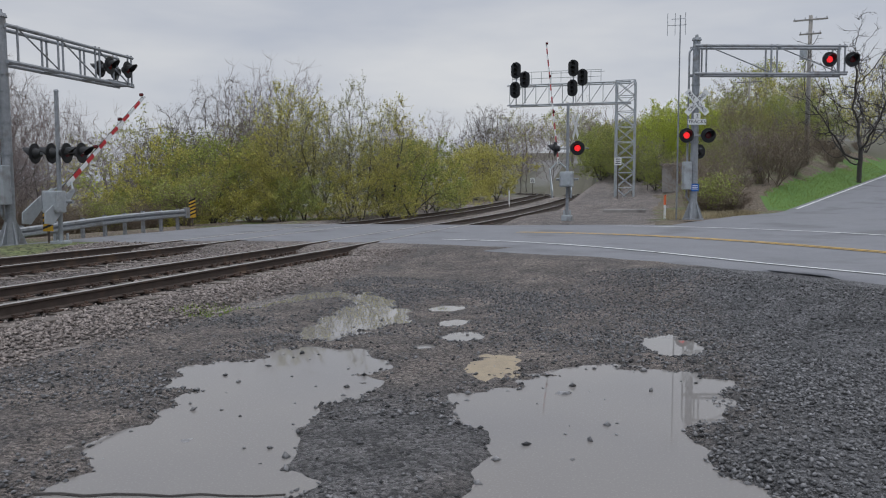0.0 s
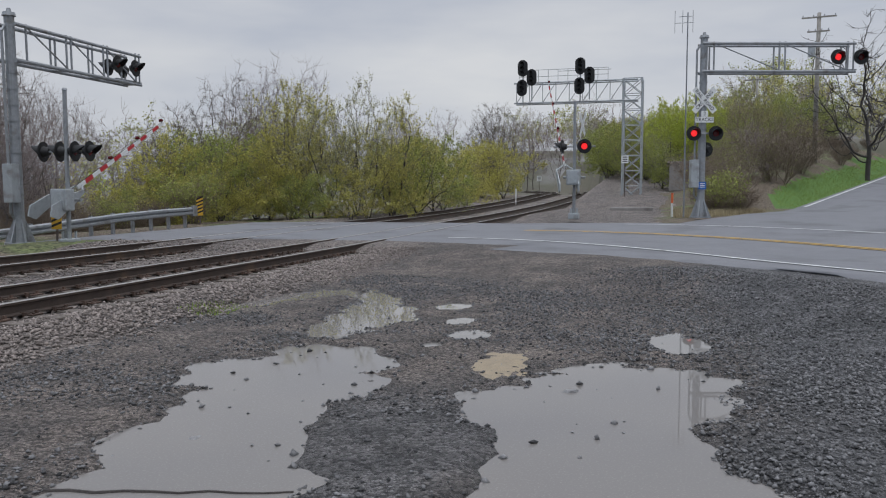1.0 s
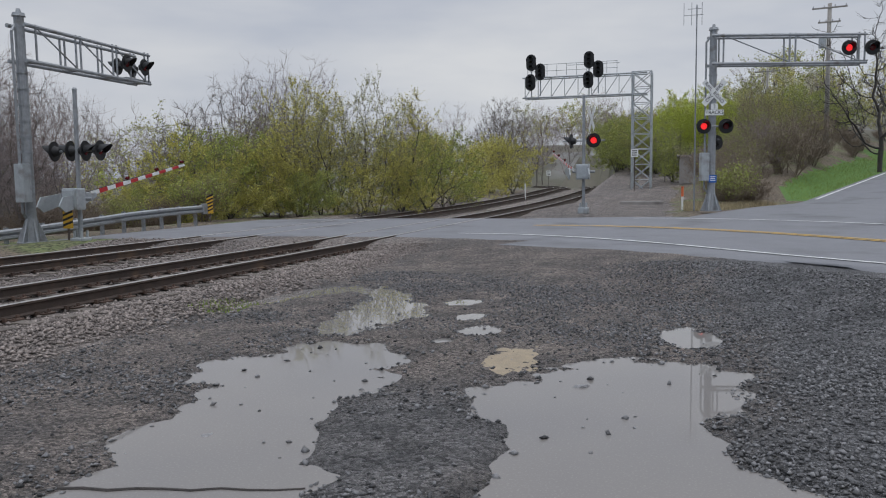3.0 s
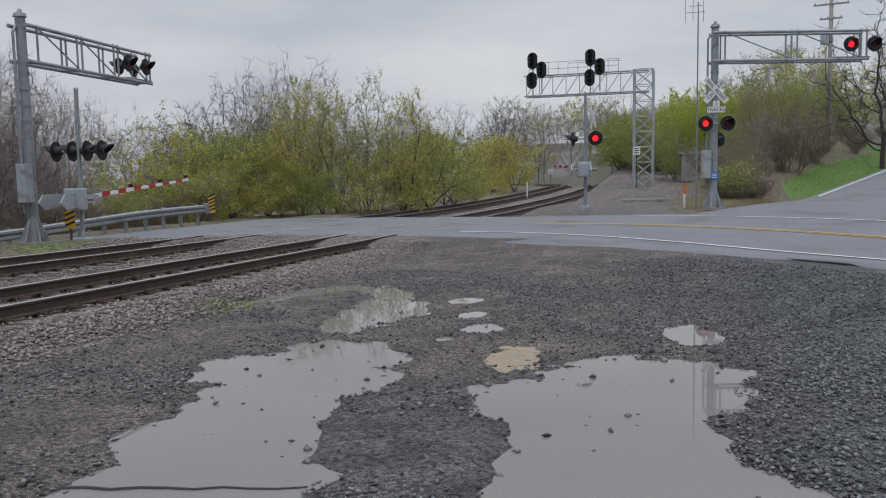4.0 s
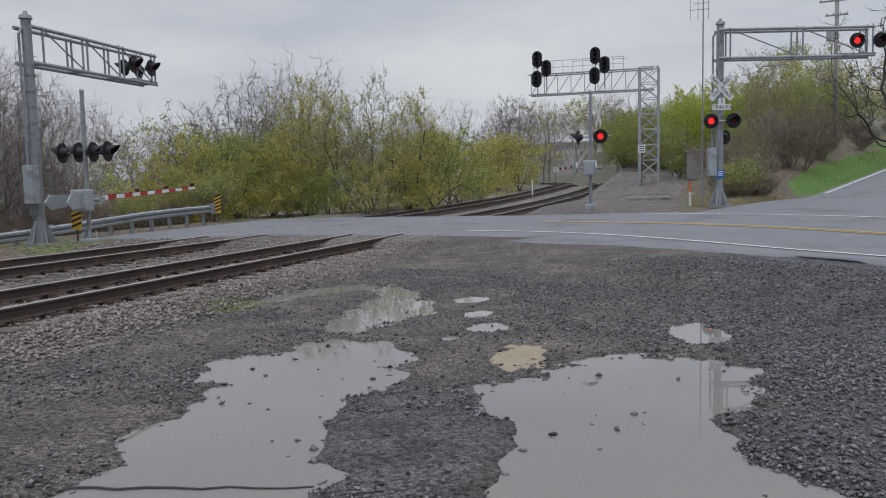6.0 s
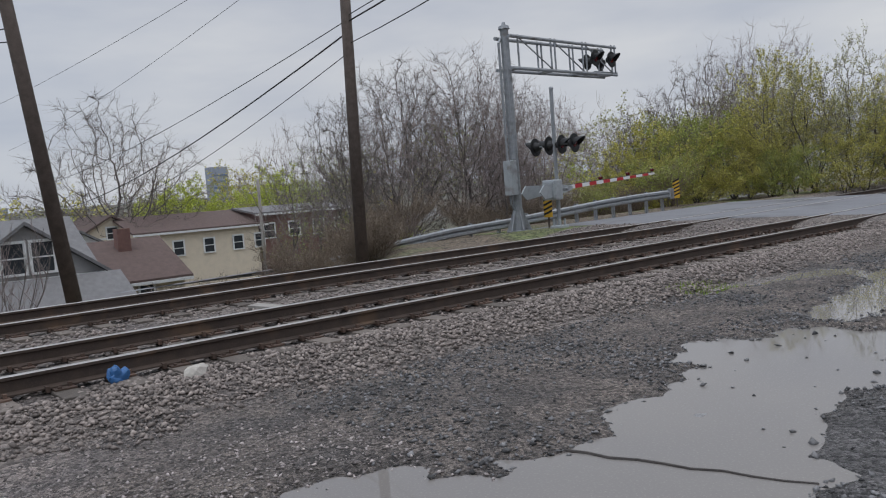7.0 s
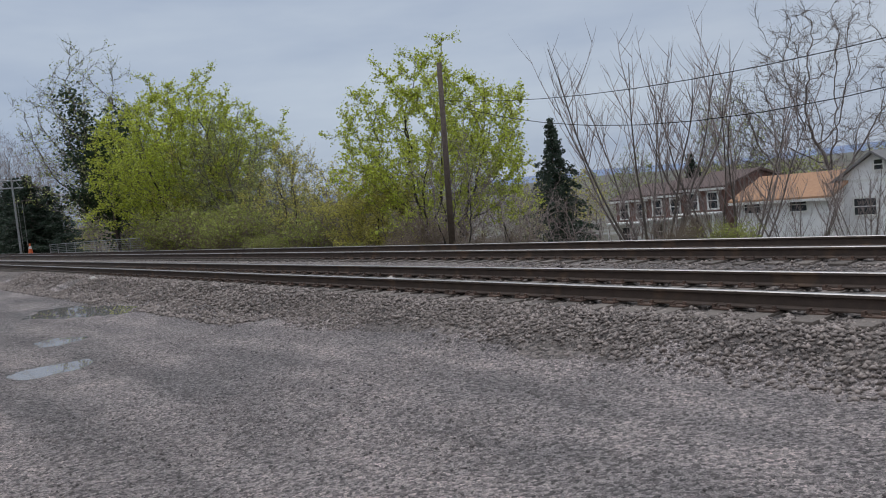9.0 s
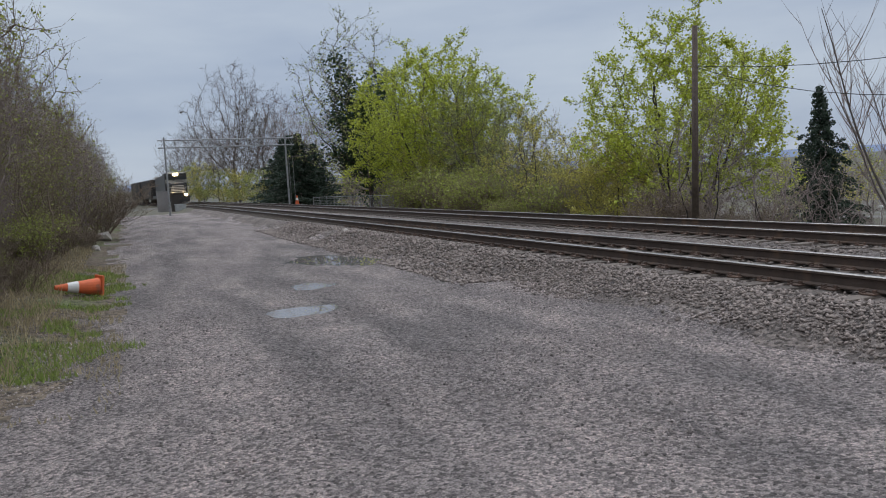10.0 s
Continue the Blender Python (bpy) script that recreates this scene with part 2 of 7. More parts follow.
# road: its middle line (the yellow paint), from the south-east round to the west
ROAD = [(40.0, -12.0), (28.0, -2.0), (18.0, 7.5), (10.0, 15.4), (5.7, 19.7), (2.7, 22.6), (-0.5, 24.9), (-4.0, 26.3), (-8.5, 26.6), (-14.0, 25.4), (-22.0, 22.0), (-34.0, 14.0)]


def smooth_line(points, step=0.5):
    """A rounded line through the points, at even steps."""
    p = np.array([2 * np.array(points[0]) - points[1], *points, 2 * np.array(points[-1]) - points[-2]], float)
    out = []
    for a, b, c, d in zip(p, p[1:], p[2:], p[3:]):
        n = max(2, int(np.linalg.norm(c - b) / step))
        for t in np.arange(n) / n:
            out.append(0.5 * (2 * b + (c - a) * t + (2 * a - 5 * b + 4 * c - d) * t * t + (3 * b - a - 3 * c + d) * t ** 3))
    return np.array(out + [p[-2]])


ROAD_LINE = smooth_line(ROAD)
ROAD_DIR = np.gradient(ROAD_LINE, axis=0)
ROAD_DIR /= np.linalg.norm(ROAD_DIR, axis=1)[:, None]
ROAD_SIDE = np.stack([-ROAD_DIR[:, 1], ROAD_DIR[:, 0]], 1)  # to the south-west of it


def road_offset(x, y):
    """Distance from the road's middle line; above 0 on the camera's side."""
    x, y = np.asarray(x, float), np.asarray(y, float)
    best, off = np.full(x.shape, 1e9), np.zeros(x.shape)
    for p, s in zip(ROAD_LINE[::3], ROAD_SIDE[::3]):
        d = np.hypot(x - p[0], y - p[1])
        near = d < best
        best = np.where(near, d, best)
        off = np.where(near, (x - p[0]) * s[0] + (y - p[1]) * s[1], off)
    return off, best


def road_z(x, y):
    x, y = np.asarray(x, float), np.asarray(y, float)
    z = rail_z(np.clip(y, -50, 60)) + 0.02 * np.clip(x + 5.5, 0, 14) * np.clip((y - 17) / 10, 0, 1.6)
    return z - 0.012 - 0.11 * np.clip(-16.5 - x, 0, 60)


# hollows that hold water: outlines in plan, and round ones (middle, half sizes, turn)
HOLLOWS = [
    [(-0.78, 6.65), (-0.33, 7.05), (-0.2, 7.75), (0.35, 8.35), (0.95, 8.1), (1.6, 7.95), (1.6, 7.0), (1.12, 6.0), (1.2, 5.5), (1.75, 4.6), (1.9, 3.2), (1.4, 2.2), (-0.1, 2.4), (-0.15, 4.7), (-0.5, 5.7)],
    [(-3.45, 11.9), (-2.8, 10.6), (-2.8, 9.6), (-3.0, 8.7), (-3.4, 8.8), (-3.7, 9.6), (-3.8, 11.1), (-4.4, 12.6), (-4.4, 13.5)],
    [(-3.95, 7.0), (-3.7, 6.4), (-3.15, 6.15), (-2.95, 5.2), (-3.0, 4.45), (-2.6, 4.05), (-2.8, 3.6), (-2.9, 2.9), (-3.35, 2.75), (-3.5, 2.3), (-3.35, 1.9), (-2.9, 1.5), (-1.2, 1.5), (-1.25, 4.2), (-1.5, 5.0), (-1.8, 5.5), (-1.8, 6.5), (-2.1, 7.1), (-1.9, 7.6), (-2.6, 8.3), (-3.1, 8.3), (-3.5, 7.4)],
    [(-6.0, 8.3), (-6.05, 9.8), (-5.95, 11.3), (-5.7, 12.4), (-4.9, 13.4), (-4.4, 12.9), (-4.9, 12.0), (-5.4, 10.5), (-5.6, 9.1)],
]
ROUND_HOLLOWS = [(-2.38, 11.8, 0.26, 0.4, 0), (-1.94, 10.46, 0.2, 0.36, 0), (-1.55, 9.45, 0.28, 0.42, 0), (-1.8, 8.68, 0.15, 0.22, 0), (1.0, 9.65, 0.36, 0.68, 0.1), (-4.3, -21.5, 1.2, 2.3, 0.25), (-2.65, -16.4, 0.42, 0.55, 0), (-1.85, -13.4, 0.55, 0.5, 0)]


def outline_gap(x, y, ring):
    """Distance to a closed outline, below 0 inside it."""
    best, inside = np.full(x.shape, 1e9), np.zeros(x.shape, bool)
    for (ax, ay), (bx, by) in zip(ring, ring[1:] + ring[:1]):
        dx, dy = bx - ax, by - ay
        t = np.clip(((x - ax) * dx + (y - ay) * dy) / (dx * dx + dy * dy), 0, 1)
        best = np.minimum(best, np.hypot(x - ax - t * dx, y - ay - t * dy))
        cross = (ay > y) != (by > y)
        inside ^= cross & (x < ax + (y - ay) / (dy if dy else 1e-9) * dx)
    return np.where(inside, -best, best)


def wetness(x, y):
    """1 in the hollows, 0 on dry ground."""
    x, y = np.asarray(x, float), np.asarray(y, float)
    rough = 0.15 * vnoise(x, y, 0.5) + 0.14 * vnoise(x, y, 0.17)
    wet = np.zeros(x.shape)
    near = (np.abs(x + 2) < 6) & (np.abs(y - 8) < 8)
    for ring in HOLLOWS:
        w = np.zeros(x.shape)
        w[near] = sstep(0.30, -0.22, outline_gap(x[near], y[near], ring) + rough[near])
        wet = np.maximum(wet, w)
    for cx, cy, rx, ry, turn in ROUND_HOLLOWS:
        c, s = math.cos(turn), math.sin(turn)
        u, v = ((x - cx) * c + (y - cy) * s) / rx, (-(x - cx) * s + (y - cy) * c) / ry
        wet = np.maximum(wet, sstep(1.3, 0.6, np.sqrt(u * u + v * v) + 1.3 * rough))
    return wet


def side_z(x, y):
    """The side road's slope, and the bank on its west side."""
    s = (x - 6.66) * 0.38 + (y - 46) * 0.925
    d = -(x - 6.66) * 0.925 + (y - 46) * 0.38
    hill = np.interp(d, [0, 1, 5, 30, 90], [0, 0.12, 1.5, 6, 13]) * sstep(-6, 10, s) * sstep(-0.5, 7, x - 0.05 * (y - 40))
    return 0.60 + 0.085 * np.clip(s, 0, 140) + hill


def ground_z(x, y):
    x, y = np.asarray(x, float), np.asarray(y, float)
    lot = -0.08 - 0.17 * sstep(1.0, -7.0, y) + 0.018 * vnoise(x, y, 1.7) + 0.010 * vnoise(x, y, 0.45)
    z = lot - 0.070 * wetness(x, y)
    # rises to the road and to the ballast
    off, dist = road_offset(x, y)
    rz = road_z(x, y)
    z = z + (rz - 0.03 - z) * sstep(9.2, 6.4, off) * (np.abs(x) < 80)
    bed = rail_z(y) - 0.23 + 0.012 * vnoise(x, y, 0.3)
    sx = x - track_shift(y)
    z = np.where(sx < -6.6, np.maximum(z, bed), z + (np.maximum(z, bed) - z) * sstep(-5.5, -6.5, sx + 0.25 * vnoise(x, y, 1.1)))
    # banks: west falls to the valley, east rises to the wooded hill
    edge = -14.9 - 6.5 * sstep(11, 17, y) - 4.0 * sstep(40, 60, y)
    drop = np.clip(edge - sx, 0, None)
    z = np.where(drop > 0, np.maximum(bed, -9.0) - np.interp(drop, [0, 1.2, 5, 14, 40, 120, 400, 900], [0, 0.25, 1.6, 4.0, 6.2, 9, 12, 12]) * sstep(75, 45, y) - np.interp(drop, [0, 30, 200], [0, 1, 4]) * sstep(45, 75, y), z)
    bank = np.clip(x - (1.5 + 1.3 * sstep(-14, -6, y)) - track_shift(y) * 0.8 * (y < 0), 0, 60) * sstep(-3, -10, y)
    z = z + np.interp(bank, [0, 1.5, 8, 60], [0, 0.25, 3.4, 14])
    # north of the road: level ground by the tracks, a side road that climbs north-east, its grass bank and the wooded hill
    north = sstep(3.5, 5.2, -off) * (y > 20)
    flat = np.maximum(rail_z(np.clip(y, 0, 75)) - 0.12, 0.25) + 0.03 * vnoise(x, y, 2.0)
    join = sstep(-12, -5.2, off)
    zn = np.maximum(flat, (side_z(x, y) - 0.06) * (1 - join) + (rz - 0.05) * join)
    z = np.where((sx > -6.2) & (y > 20), z + (zn - z) * north, z)
    bedded = (y > 20) & (sx < -6.0) & (sx > -15.0)
    z = np.where(bedded, z + (bed - z) * sstep(4.7, 5.6, -off), z)
    # far hills
    r = np.hypot(x, y)
    return z + 20 * sstep(500, 1100, r) * (0.8 + 0.35 * vnoise(x, y, 260)) + 62 * sstep(1800, 3500, r) * (0.6 + 0.5 * vnoise(x, y, 800)) * sstep(300, -1500, y)


def gz(x, y):
    return float(ground_z(np.array([x]), np.array([y]))[0])



def lot_mat(name):
    """Gravel lot: brown dirt, dark stone gravel and pale chips laid by a vertex attribute, wet round the hollows."""
    m = bpy.data.materials.new(name)
    m.use_nodes = True
    N, L = m.node_tree.nodes, m.node_tree.links
    b = N["Principled BSDF"]
    tcn = N.new("ShaderNodeTexCoord")
    lay = N.new("ShaderNodeAttribute")
    lay.attribute_name = "lay"
    ch = N.new("ShaderNodeSeparateColor")
    L.new(lay.outputs["Color"], ch.inputs["Color"])

    def put(node, **kw):
        for k, v in kw.items():
            node.inputs[k].default_value = v
        return node

    def noise_of(sc, detail, lo, hi, stretch=None):
        n = put(N.new("ShaderNodeTexNoise"), Scale=sc, Detail=detail)
        src = tcn.outputs["Object"]
        if stretch:
            mpn = put(N.new("ShaderNodeMapping"), Scale=stretch)
            L.new(src, mpn.inputs["Vector"])
            src = mpn.outputs["Vector"]
        L.new(src, n.inputs["Vector"])
        r = N.new("ShaderNodeMapRange")
        r.inputs["From Min"].default_value, r.inputs["From Max"].default_value = lo, hi
        L.new(n.outputs["Fac"], r.inputs["Value"])
        return r.outputs["Result"]

    def mixc(a, c, f):
        n = N.new("ShaderNodeMix")
        n.data_type = "RGBA"
        for sock, v in (("A", a), ("B", c), ("Factor", f)):
            if isinstance(v, tuple):
                n.inputs[sock].default_value = (*v, 1)
            elif isinstance(v, float):
                n.inputs[sock].default_value = v
            else:
                L.new(v, n.inputs[sock])
        return n.outputs["Result"]

    def calc(op, a, c):
        n = N.new("ShaderNodeMath")
        n.operation = op
        for i, v in enumerate((a, c)):
            if isinstance(v, float):
                n.inputs[i].default_value = v
            else:
                L.new(v, n.inputs[i])
        return n.outputs["Value"]

    mottle = noise_of(1.7, 7, 0.34, 0.66)
    tracks = noise_of(1.1, 6, 0.42, 0.66, (1.0, 0.22, 1.0))
    grit = noise_of(70, 4, 0.3, 0.7)
    dirt = mixc(mixc((0.225, 0.186, 0.16), (0.125, 0.108, 0.098), mottle), (0.265, 0.22, 0.185), noise_of(0.8, 7, 0.56, 0.72))
    dark = mixc((0.178, 0.173, 0.174), (0.082, 0.081, 0.082), mottle)
    pale = mixc(mixc((0.42, 0.353, 0.328), (0.31, 0.266, 0.25), mottle), (0.205, 0.179, 0.17), tracks)
    col = mixc(mixc(dirt, dark, ch.outputs["Red"]), pale, ch.outputs["Green"])
    col = mixc(col, (0.055, 0.05, 0.047), calc("MULTIPLY", ch.outputs["Blue"], 0.6))
    # stones of two sizes, each of its own shade
    height = grit
    for sc, amount, k in ((34.0, 1.0, 0.8), (95.0, 0.8, 0.4)):
        v = put(N.new("ShaderNodeTexVoronoi"), Scale=sc, Randomness=1.0)
        L.new(tcn.outputs["Object"], v.inputs["Vector"])
        sp = N.new("ShaderNodeSeparateColor")
        L.new(v.outputs["Color"], sp.inputs["Color"])
        shade = N.new("ShaderNodeMapRange")
        shade.inputs["To Min"].default_value, shade.inputs["To Max"].default_value = 1 - 0.62 * amount, 1 + 0.72 * amount
        L.new(sp.outputs["Red"], shade.inputs["Value"])
        hs = N.new("ShaderNodeHueSaturation")
        L.new(shade.outputs["Result"], hs.inputs["Value"])
        L.new(col, hs.inputs["Color"])
        col = hs.outputs["Color"]
        height = calc("SUBTRACT", height, calc("MULTIPLY", v.outputs["Distance"], k * 1.6))
    L.new(col, b.inputs["Base Color"])
    L.new(calc("SUBTRACT", calc("ADD", 0.72, calc("MULTIPLY", grit, 0.2)), calc("MULTIPLY", ch.outputs["Blue"], 0.4)), b.inputs["Roughness"])
    bp = put(N.new("ShaderNodeBump"), Strength=1.0, Distance=0.034)
    L.new(height, bp.inputs["Height"])
    L.new(bp.outputs["Normal"], b.inputs["Normal"])
    return m


M_LOT = lot_mat("wet_gravel_lot")
M_SOIL = mat("leaf_litter_soil", (0.16, 0.125, 0.09), (0.1, 0.08, 0.06), rough=0.95, scale=3, fine=40, voro=14, bump=0.8, dist=0.04, c3=(0.11, 0.13, 0.05), c3_scale=0.35, c3_at=0.56)
M_TURF = mat("short_turf", (0.10, 0.19, 0.035), (0.07, 0.135, 0.03), rough=0.9, scale=2, fine=60, bump=0.8, dist=0.03)
M_VALLEY = mat("valley_yards", (0.10, 0.10, 0.062), (0.12, 0.105, 0.085), rough=0.95, scale=0.09, fine=2.0, bump=0.3, dist=0.2, c3=(0.2, 0.195, 0.19), c3_scale=0.05, c3_at=0.6)
M_FAR = mat("far_wooded_hills", (0.14, 0.13, 0.10), (0.075, 0.08, 0.062), rough=1.0, scale=0.05, fine=0.5, bump=0.0)
# blue of distant air painted into the base colour; there is no real haze
M_HAZE = mat("painted_distance_haze", (0.17, 0.22, 0.33), (0.15, 0.2, 0.3), rough=1.0, scale=0.003, fine=0.02, bump=0.0)


# ---- ground: one sheet to the horizon ----
def steps(*spans):
    out = []
    for a, b, d in spans:
        out += list(np.arange(a, b - 1e-6, d))
    return np.array(out + [spans[-1][1]])


GX = np.concatenate([-np.geomspace(4000, 60, 34), steps((-58, -24, 2.0), (-24, -15, 0.6), (-15, -6.2, 0.28), (-6.2, 3.2, 0.075), (3.2, 14, 0.5), (14, 40, 1.6)), np.geomspace(44, 4000, 28)])
GY = np.concatenate([-np.geomspace(4000, 130, 26), steps((-125, -28, 1.6), (-28, 1.2, 0.25), (1.2, 14.0, 0.075), (14.0, 40, 0.4), (40, 100, 1.5)), np.geomspace(106, 4000, 26)])
XX, YY = np.meshgrid(GX, GY)
ZZ = ground_z(XX, YY)
nx, ny = len(GX), len(GY)
idx = np.arange(nx * ny).reshape(ny, nx)
quads = np.stack([idx[:-1, :-1], idx[:-1, 1:], idx[1:, 1:], idx[1:, :-1]], -1).reshape(-1, 4)
gme = bpy.data.meshes.new("ground")
gme.vertices.add(nx * ny)
gme.vertices.foreach_set("co", np.stack([XX, YY, ZZ], -1).astype(np.float32).ravel())
gme.loops.add(quads.size)
gme.loops.foreach_set("vertex_index", quads.astype(np.int32).ravel())
gme.polygons.add(len(quads))
gme.polygons.foreach_set("loop_start", np.arange(0, quads.size, 4, dtype=np.int32))
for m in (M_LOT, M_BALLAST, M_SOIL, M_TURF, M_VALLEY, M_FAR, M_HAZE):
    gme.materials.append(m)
cx, cy = XX.ravel()[quads].mean(1), YY.ravel()[quads].mean(1)
off_, _ = road_offset(cx, cy)
csx = cx - track_shift(cy)
edge_ = -14.9 - 6.5 * sstep(11, 17, cy)
jit = 0.5 * vnoise(cx, cy, 0.9) + 0.3 * vnoise(cx, cy, 0.35)
kind_ = np.zeros(len(quads), int)
kind_[(csx < -5.75 + 0.5 * jit) & (csx > -15.2)] = 1
kind_[csx <= -15.2] = 2
kind_[(cx > 1.3 + 1.2 * sstep(-14, -6, cy) + jit + np.clip(track_shift(cy), 0, 50)) & (cy < -5)] = 2
sd_ = -(cx - 6.66) * 0.925 + (cy - 46) * 0.38
ss_ = (cx - 6.66) * 0.38 + (cy - 46) * 0.925
kind_[(off_ < -4.6) & (csx > -5) & (cx > 0.2 + jit) & (cy > 20)] = 2
kind_[(off_ < -4.6) & (csx > -5.4) & (cx <= 0.2 + jit) & (cy > 20)] = 0
kind_[(sd_ > -0.6) & (sd_ < 2.9 + jit) & (ss_ > 1.5) & (cx > 6)] = 3
kind_[(csx < -24) | (np.hypot(cx, cy) > 90)] = 4
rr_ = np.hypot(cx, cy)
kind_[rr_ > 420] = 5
# past 1700 m the hills take the painted haze blue
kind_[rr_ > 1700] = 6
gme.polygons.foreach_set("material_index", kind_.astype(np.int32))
gme.update(calc_edges=True)
# what lies where on the lot: red, dark stone gravel; green, pale chips; blue, wet ground
fx, fy = XX.ravel(), YY.ravel()
spread_ = 0.55 * vnoise(fx, fy, 1.3) + 0.35 * vnoise(fx, fy, 0.4)
lay_ = np.ones((nx * ny, 4), np.float32)
lay_[:, 0] = np.maximum(sstep(1.0, 2.2, fx + 0.8 * spread_) * sstep(2.0, 3.5, fy), 0.8 * sstep(-2.4, -1.6, fx + 0.4 * spread_) * sstep(0.2, -0.6, fx + 0.4 * spread_) * sstep(7.5, 5.5, fy))
lay_[:, 1] = np.maximum(sstep(2.6, -1.2, fy + 1.2 * spread_), 0.3 * sstep(24, 30, fy))
lay_[:, 2] = np.clip(1.25 * wetness(fx, fy) + 0.25 * sstep(0.15, 0.6, vnoise(fx, fy, 1.9)) * (fy > 1.5), 0, 1)
gme.attributes.new("lay", "FLOAT_COLOR", "POINT").data.foreach_set("color", lay_.ravel())
gme.polygons.foreach_set("use_smooth", [True] * len(quads))
ground = tagged(new("ground", gme), "grey gravel lot, ballast, soil banks and far hills", "ground", kind="structure")

for nm, (x0, x1, y0, y1, z) in (("puddle", (-6.15, 2.8, 1.1, 14.0, -0.115)), ("puddle", (-6.2, -0.4, -23.5, -11.5, -0.285))):
    w = tagged(raw(nm, [(x0, y0, z), (x1, y0, z), (x1, y1, z), (x0, y1, z)], [(0, 1, 2, 3)], M_WATER), "still muddy rain water lying in gravel hollows", "puddle", kind="structure")


# ---- road ----
def ribbon(name, o0, o1, lift, material, i0=0, i1=None, cuts=1, wob=0.0, parent=None, z_of=road_z):
    """A strip along the road between two offsets."""
    P, S = ROAD_LINE[i0:i1], ROAD_SIDE[i0:i1]
    rows, vs, fs = cuts + 1, [], []
    for k, (p, s) in enumerate(zip(P, S)):
        for c in range(rows):
            o = o0 + (o1 - o0) * c / cuts
            if wob and c == cuts:
                o += wob * (float(vnoise(p[0], p[1], 2.3)) + 0.6 * float(vnoise(p[0], p[1], 0.7)))
            q = p + s * o
            vs.append((q[0], q[1], float(z_of(q[0], q[1])) + lift - (0.05 if wob and c == cuts else 0)))
    for k in range(len(P) - 1):
        for c in range(cuts):
            a = k * rows + c
            fs.append((a, a + 1, a + rows + 1, a + rows))
    return raw(name, vs, fs, material, parent, True)


road = tagged(ribbon("road", -5.2, 5.6, 0.0, M_ASPHALT, cuts=22, wob=0.55), "worn grey asphalt road with a broken gravel edge", "road", kind="structure")
iE = int(np.argmin(np.hypot(ROAD_LINE[:, 0] + 4.8, ROAD_LINE[:, 1] - 26.4)))
for o, w_, m, i1, nm, lab in ((4.1, 0.13, M_WHITE, iE + 1, "edge_line", "white painted edge line"), (0.1, 0.11, M_YELLOW, iE - 1, "centre_line", "double yellow centre line"), (-0.14, 0.11, M_YELLOW, iE - 1, "centre_line", "double yellow centre line"), (-4.2, 0.12, M_WHITE, iE - 4, "edge_line", "white painted edge line")):
    tagged(ribbon(nm, o - w_ / 2, o + w_ / 2, 0.016, m, 0, i1), lab + " on asphalt", "road marking", kind="structure")

# side road that climbs to the north-east
SD, SN = np.array([0.38, 0.925]), np.array([0.925, -0.38])
vs, fs = [], []
for k in range(68):
    s = -29 + k * 2.0
    for c in range(9):
        q = np.array([6.66, 46.0]) + SD * s + SN * (0.9 * float(sstep(-6, -14, s)) + c * (0.95 + 0.9 * float(sstep(6, -10, s))))
        z = max(0.60 + 0.085 * max(0, s), 0) + 0.004
        off1 = float(road_offset(q[0], q[1])[0])
        w_ = float(sstep(-12, -5.2, off1))
        z = z * (1 - w_) + w_ * (float(road_z(q[0], q[1])) + (0.005 if off1 < -5.1 else -0.03))
        vs.append((q[0], q[1], z))
for k in range(67):
    for c in range(8):
        a = k * 9 + c
        fs.append((a, a + 1, a + 10, a + 9))
tagged(raw("road_side", vs, fs, M_ASPHALT, None, True), "asphalt side road climbing past a grass bank", "road", kind="structure")
vs = []
for k in range(50):
    s = 2.0 + k * 2
    for o in (0.25, 0.40):
        q = np.array([6.66, 46.0]) + SD * s + SN * o
        vs.append((q[0], q[1], 0.60 + 0.085 * s + 0.012))
tagged(raw("edge_line", vs, [(2 * k, 2 * k + 1, 2 * k + 3, 2 * k + 2) for k in range(49)], M_WHITE), "white painted edge line on the side road", "road marking", kind="structure")

# ---- tracks ----
RAIL_PROFILE = [(-0.07, -0.18), (0.07, -0.18), (0.07, -0.165), (0.012, -0.145), (0.010, -0.05), (0.036, -0.036), (0.036, -0.008), (0.028, 0.0), (-0.028, 0.0), (-0.036, -0.008), (-0.036, -0.036), (-0.010, -0.05), (-0.012, -0.145), (-0.07, -0.165)]
RY = np.concatenate([np.arange(-420, -40, 6.0), np.arange(-40, 60, 1.0), np.arange(60, 151, 3.0)])


def rail(x0):
    ob = None
    vs, fs, n = [], [], len(RAIL_PROFILE)
    for y in RY:
        xc, zc = x0 + float(track_shift(y)), float(rail_z(y))
        vs += [(xc + a, y, zc + b) for a, b in RAIL_PROFILE]
    mi = []
    for k in range(len(RY) - 1):
        for c in range(n):
            d = (c + 1) % n
            fs.append((k * n + c, k * n + d, k * n + n + d, k * n + n + c))
            mi.append(1 if c in (6, 7, 8) else 0)
    ob = raw("rail", vs, fs, M_RAIL)
    ob.data.materials.append(M_RAILTOP)
    ob.data.polygons.foreach_set("material_index", mi)
    return ob


def tie_mesh():
    bm = B()
    box(bm, (0, 0, -0.09), (2.6, 0.22, 0.17), bevel=0.012)
    me = bpy.data.meshes.new("tie")
    bm.to_mesh(me)
    bm.free()
    me.materials.append(M_TIE)
    return me


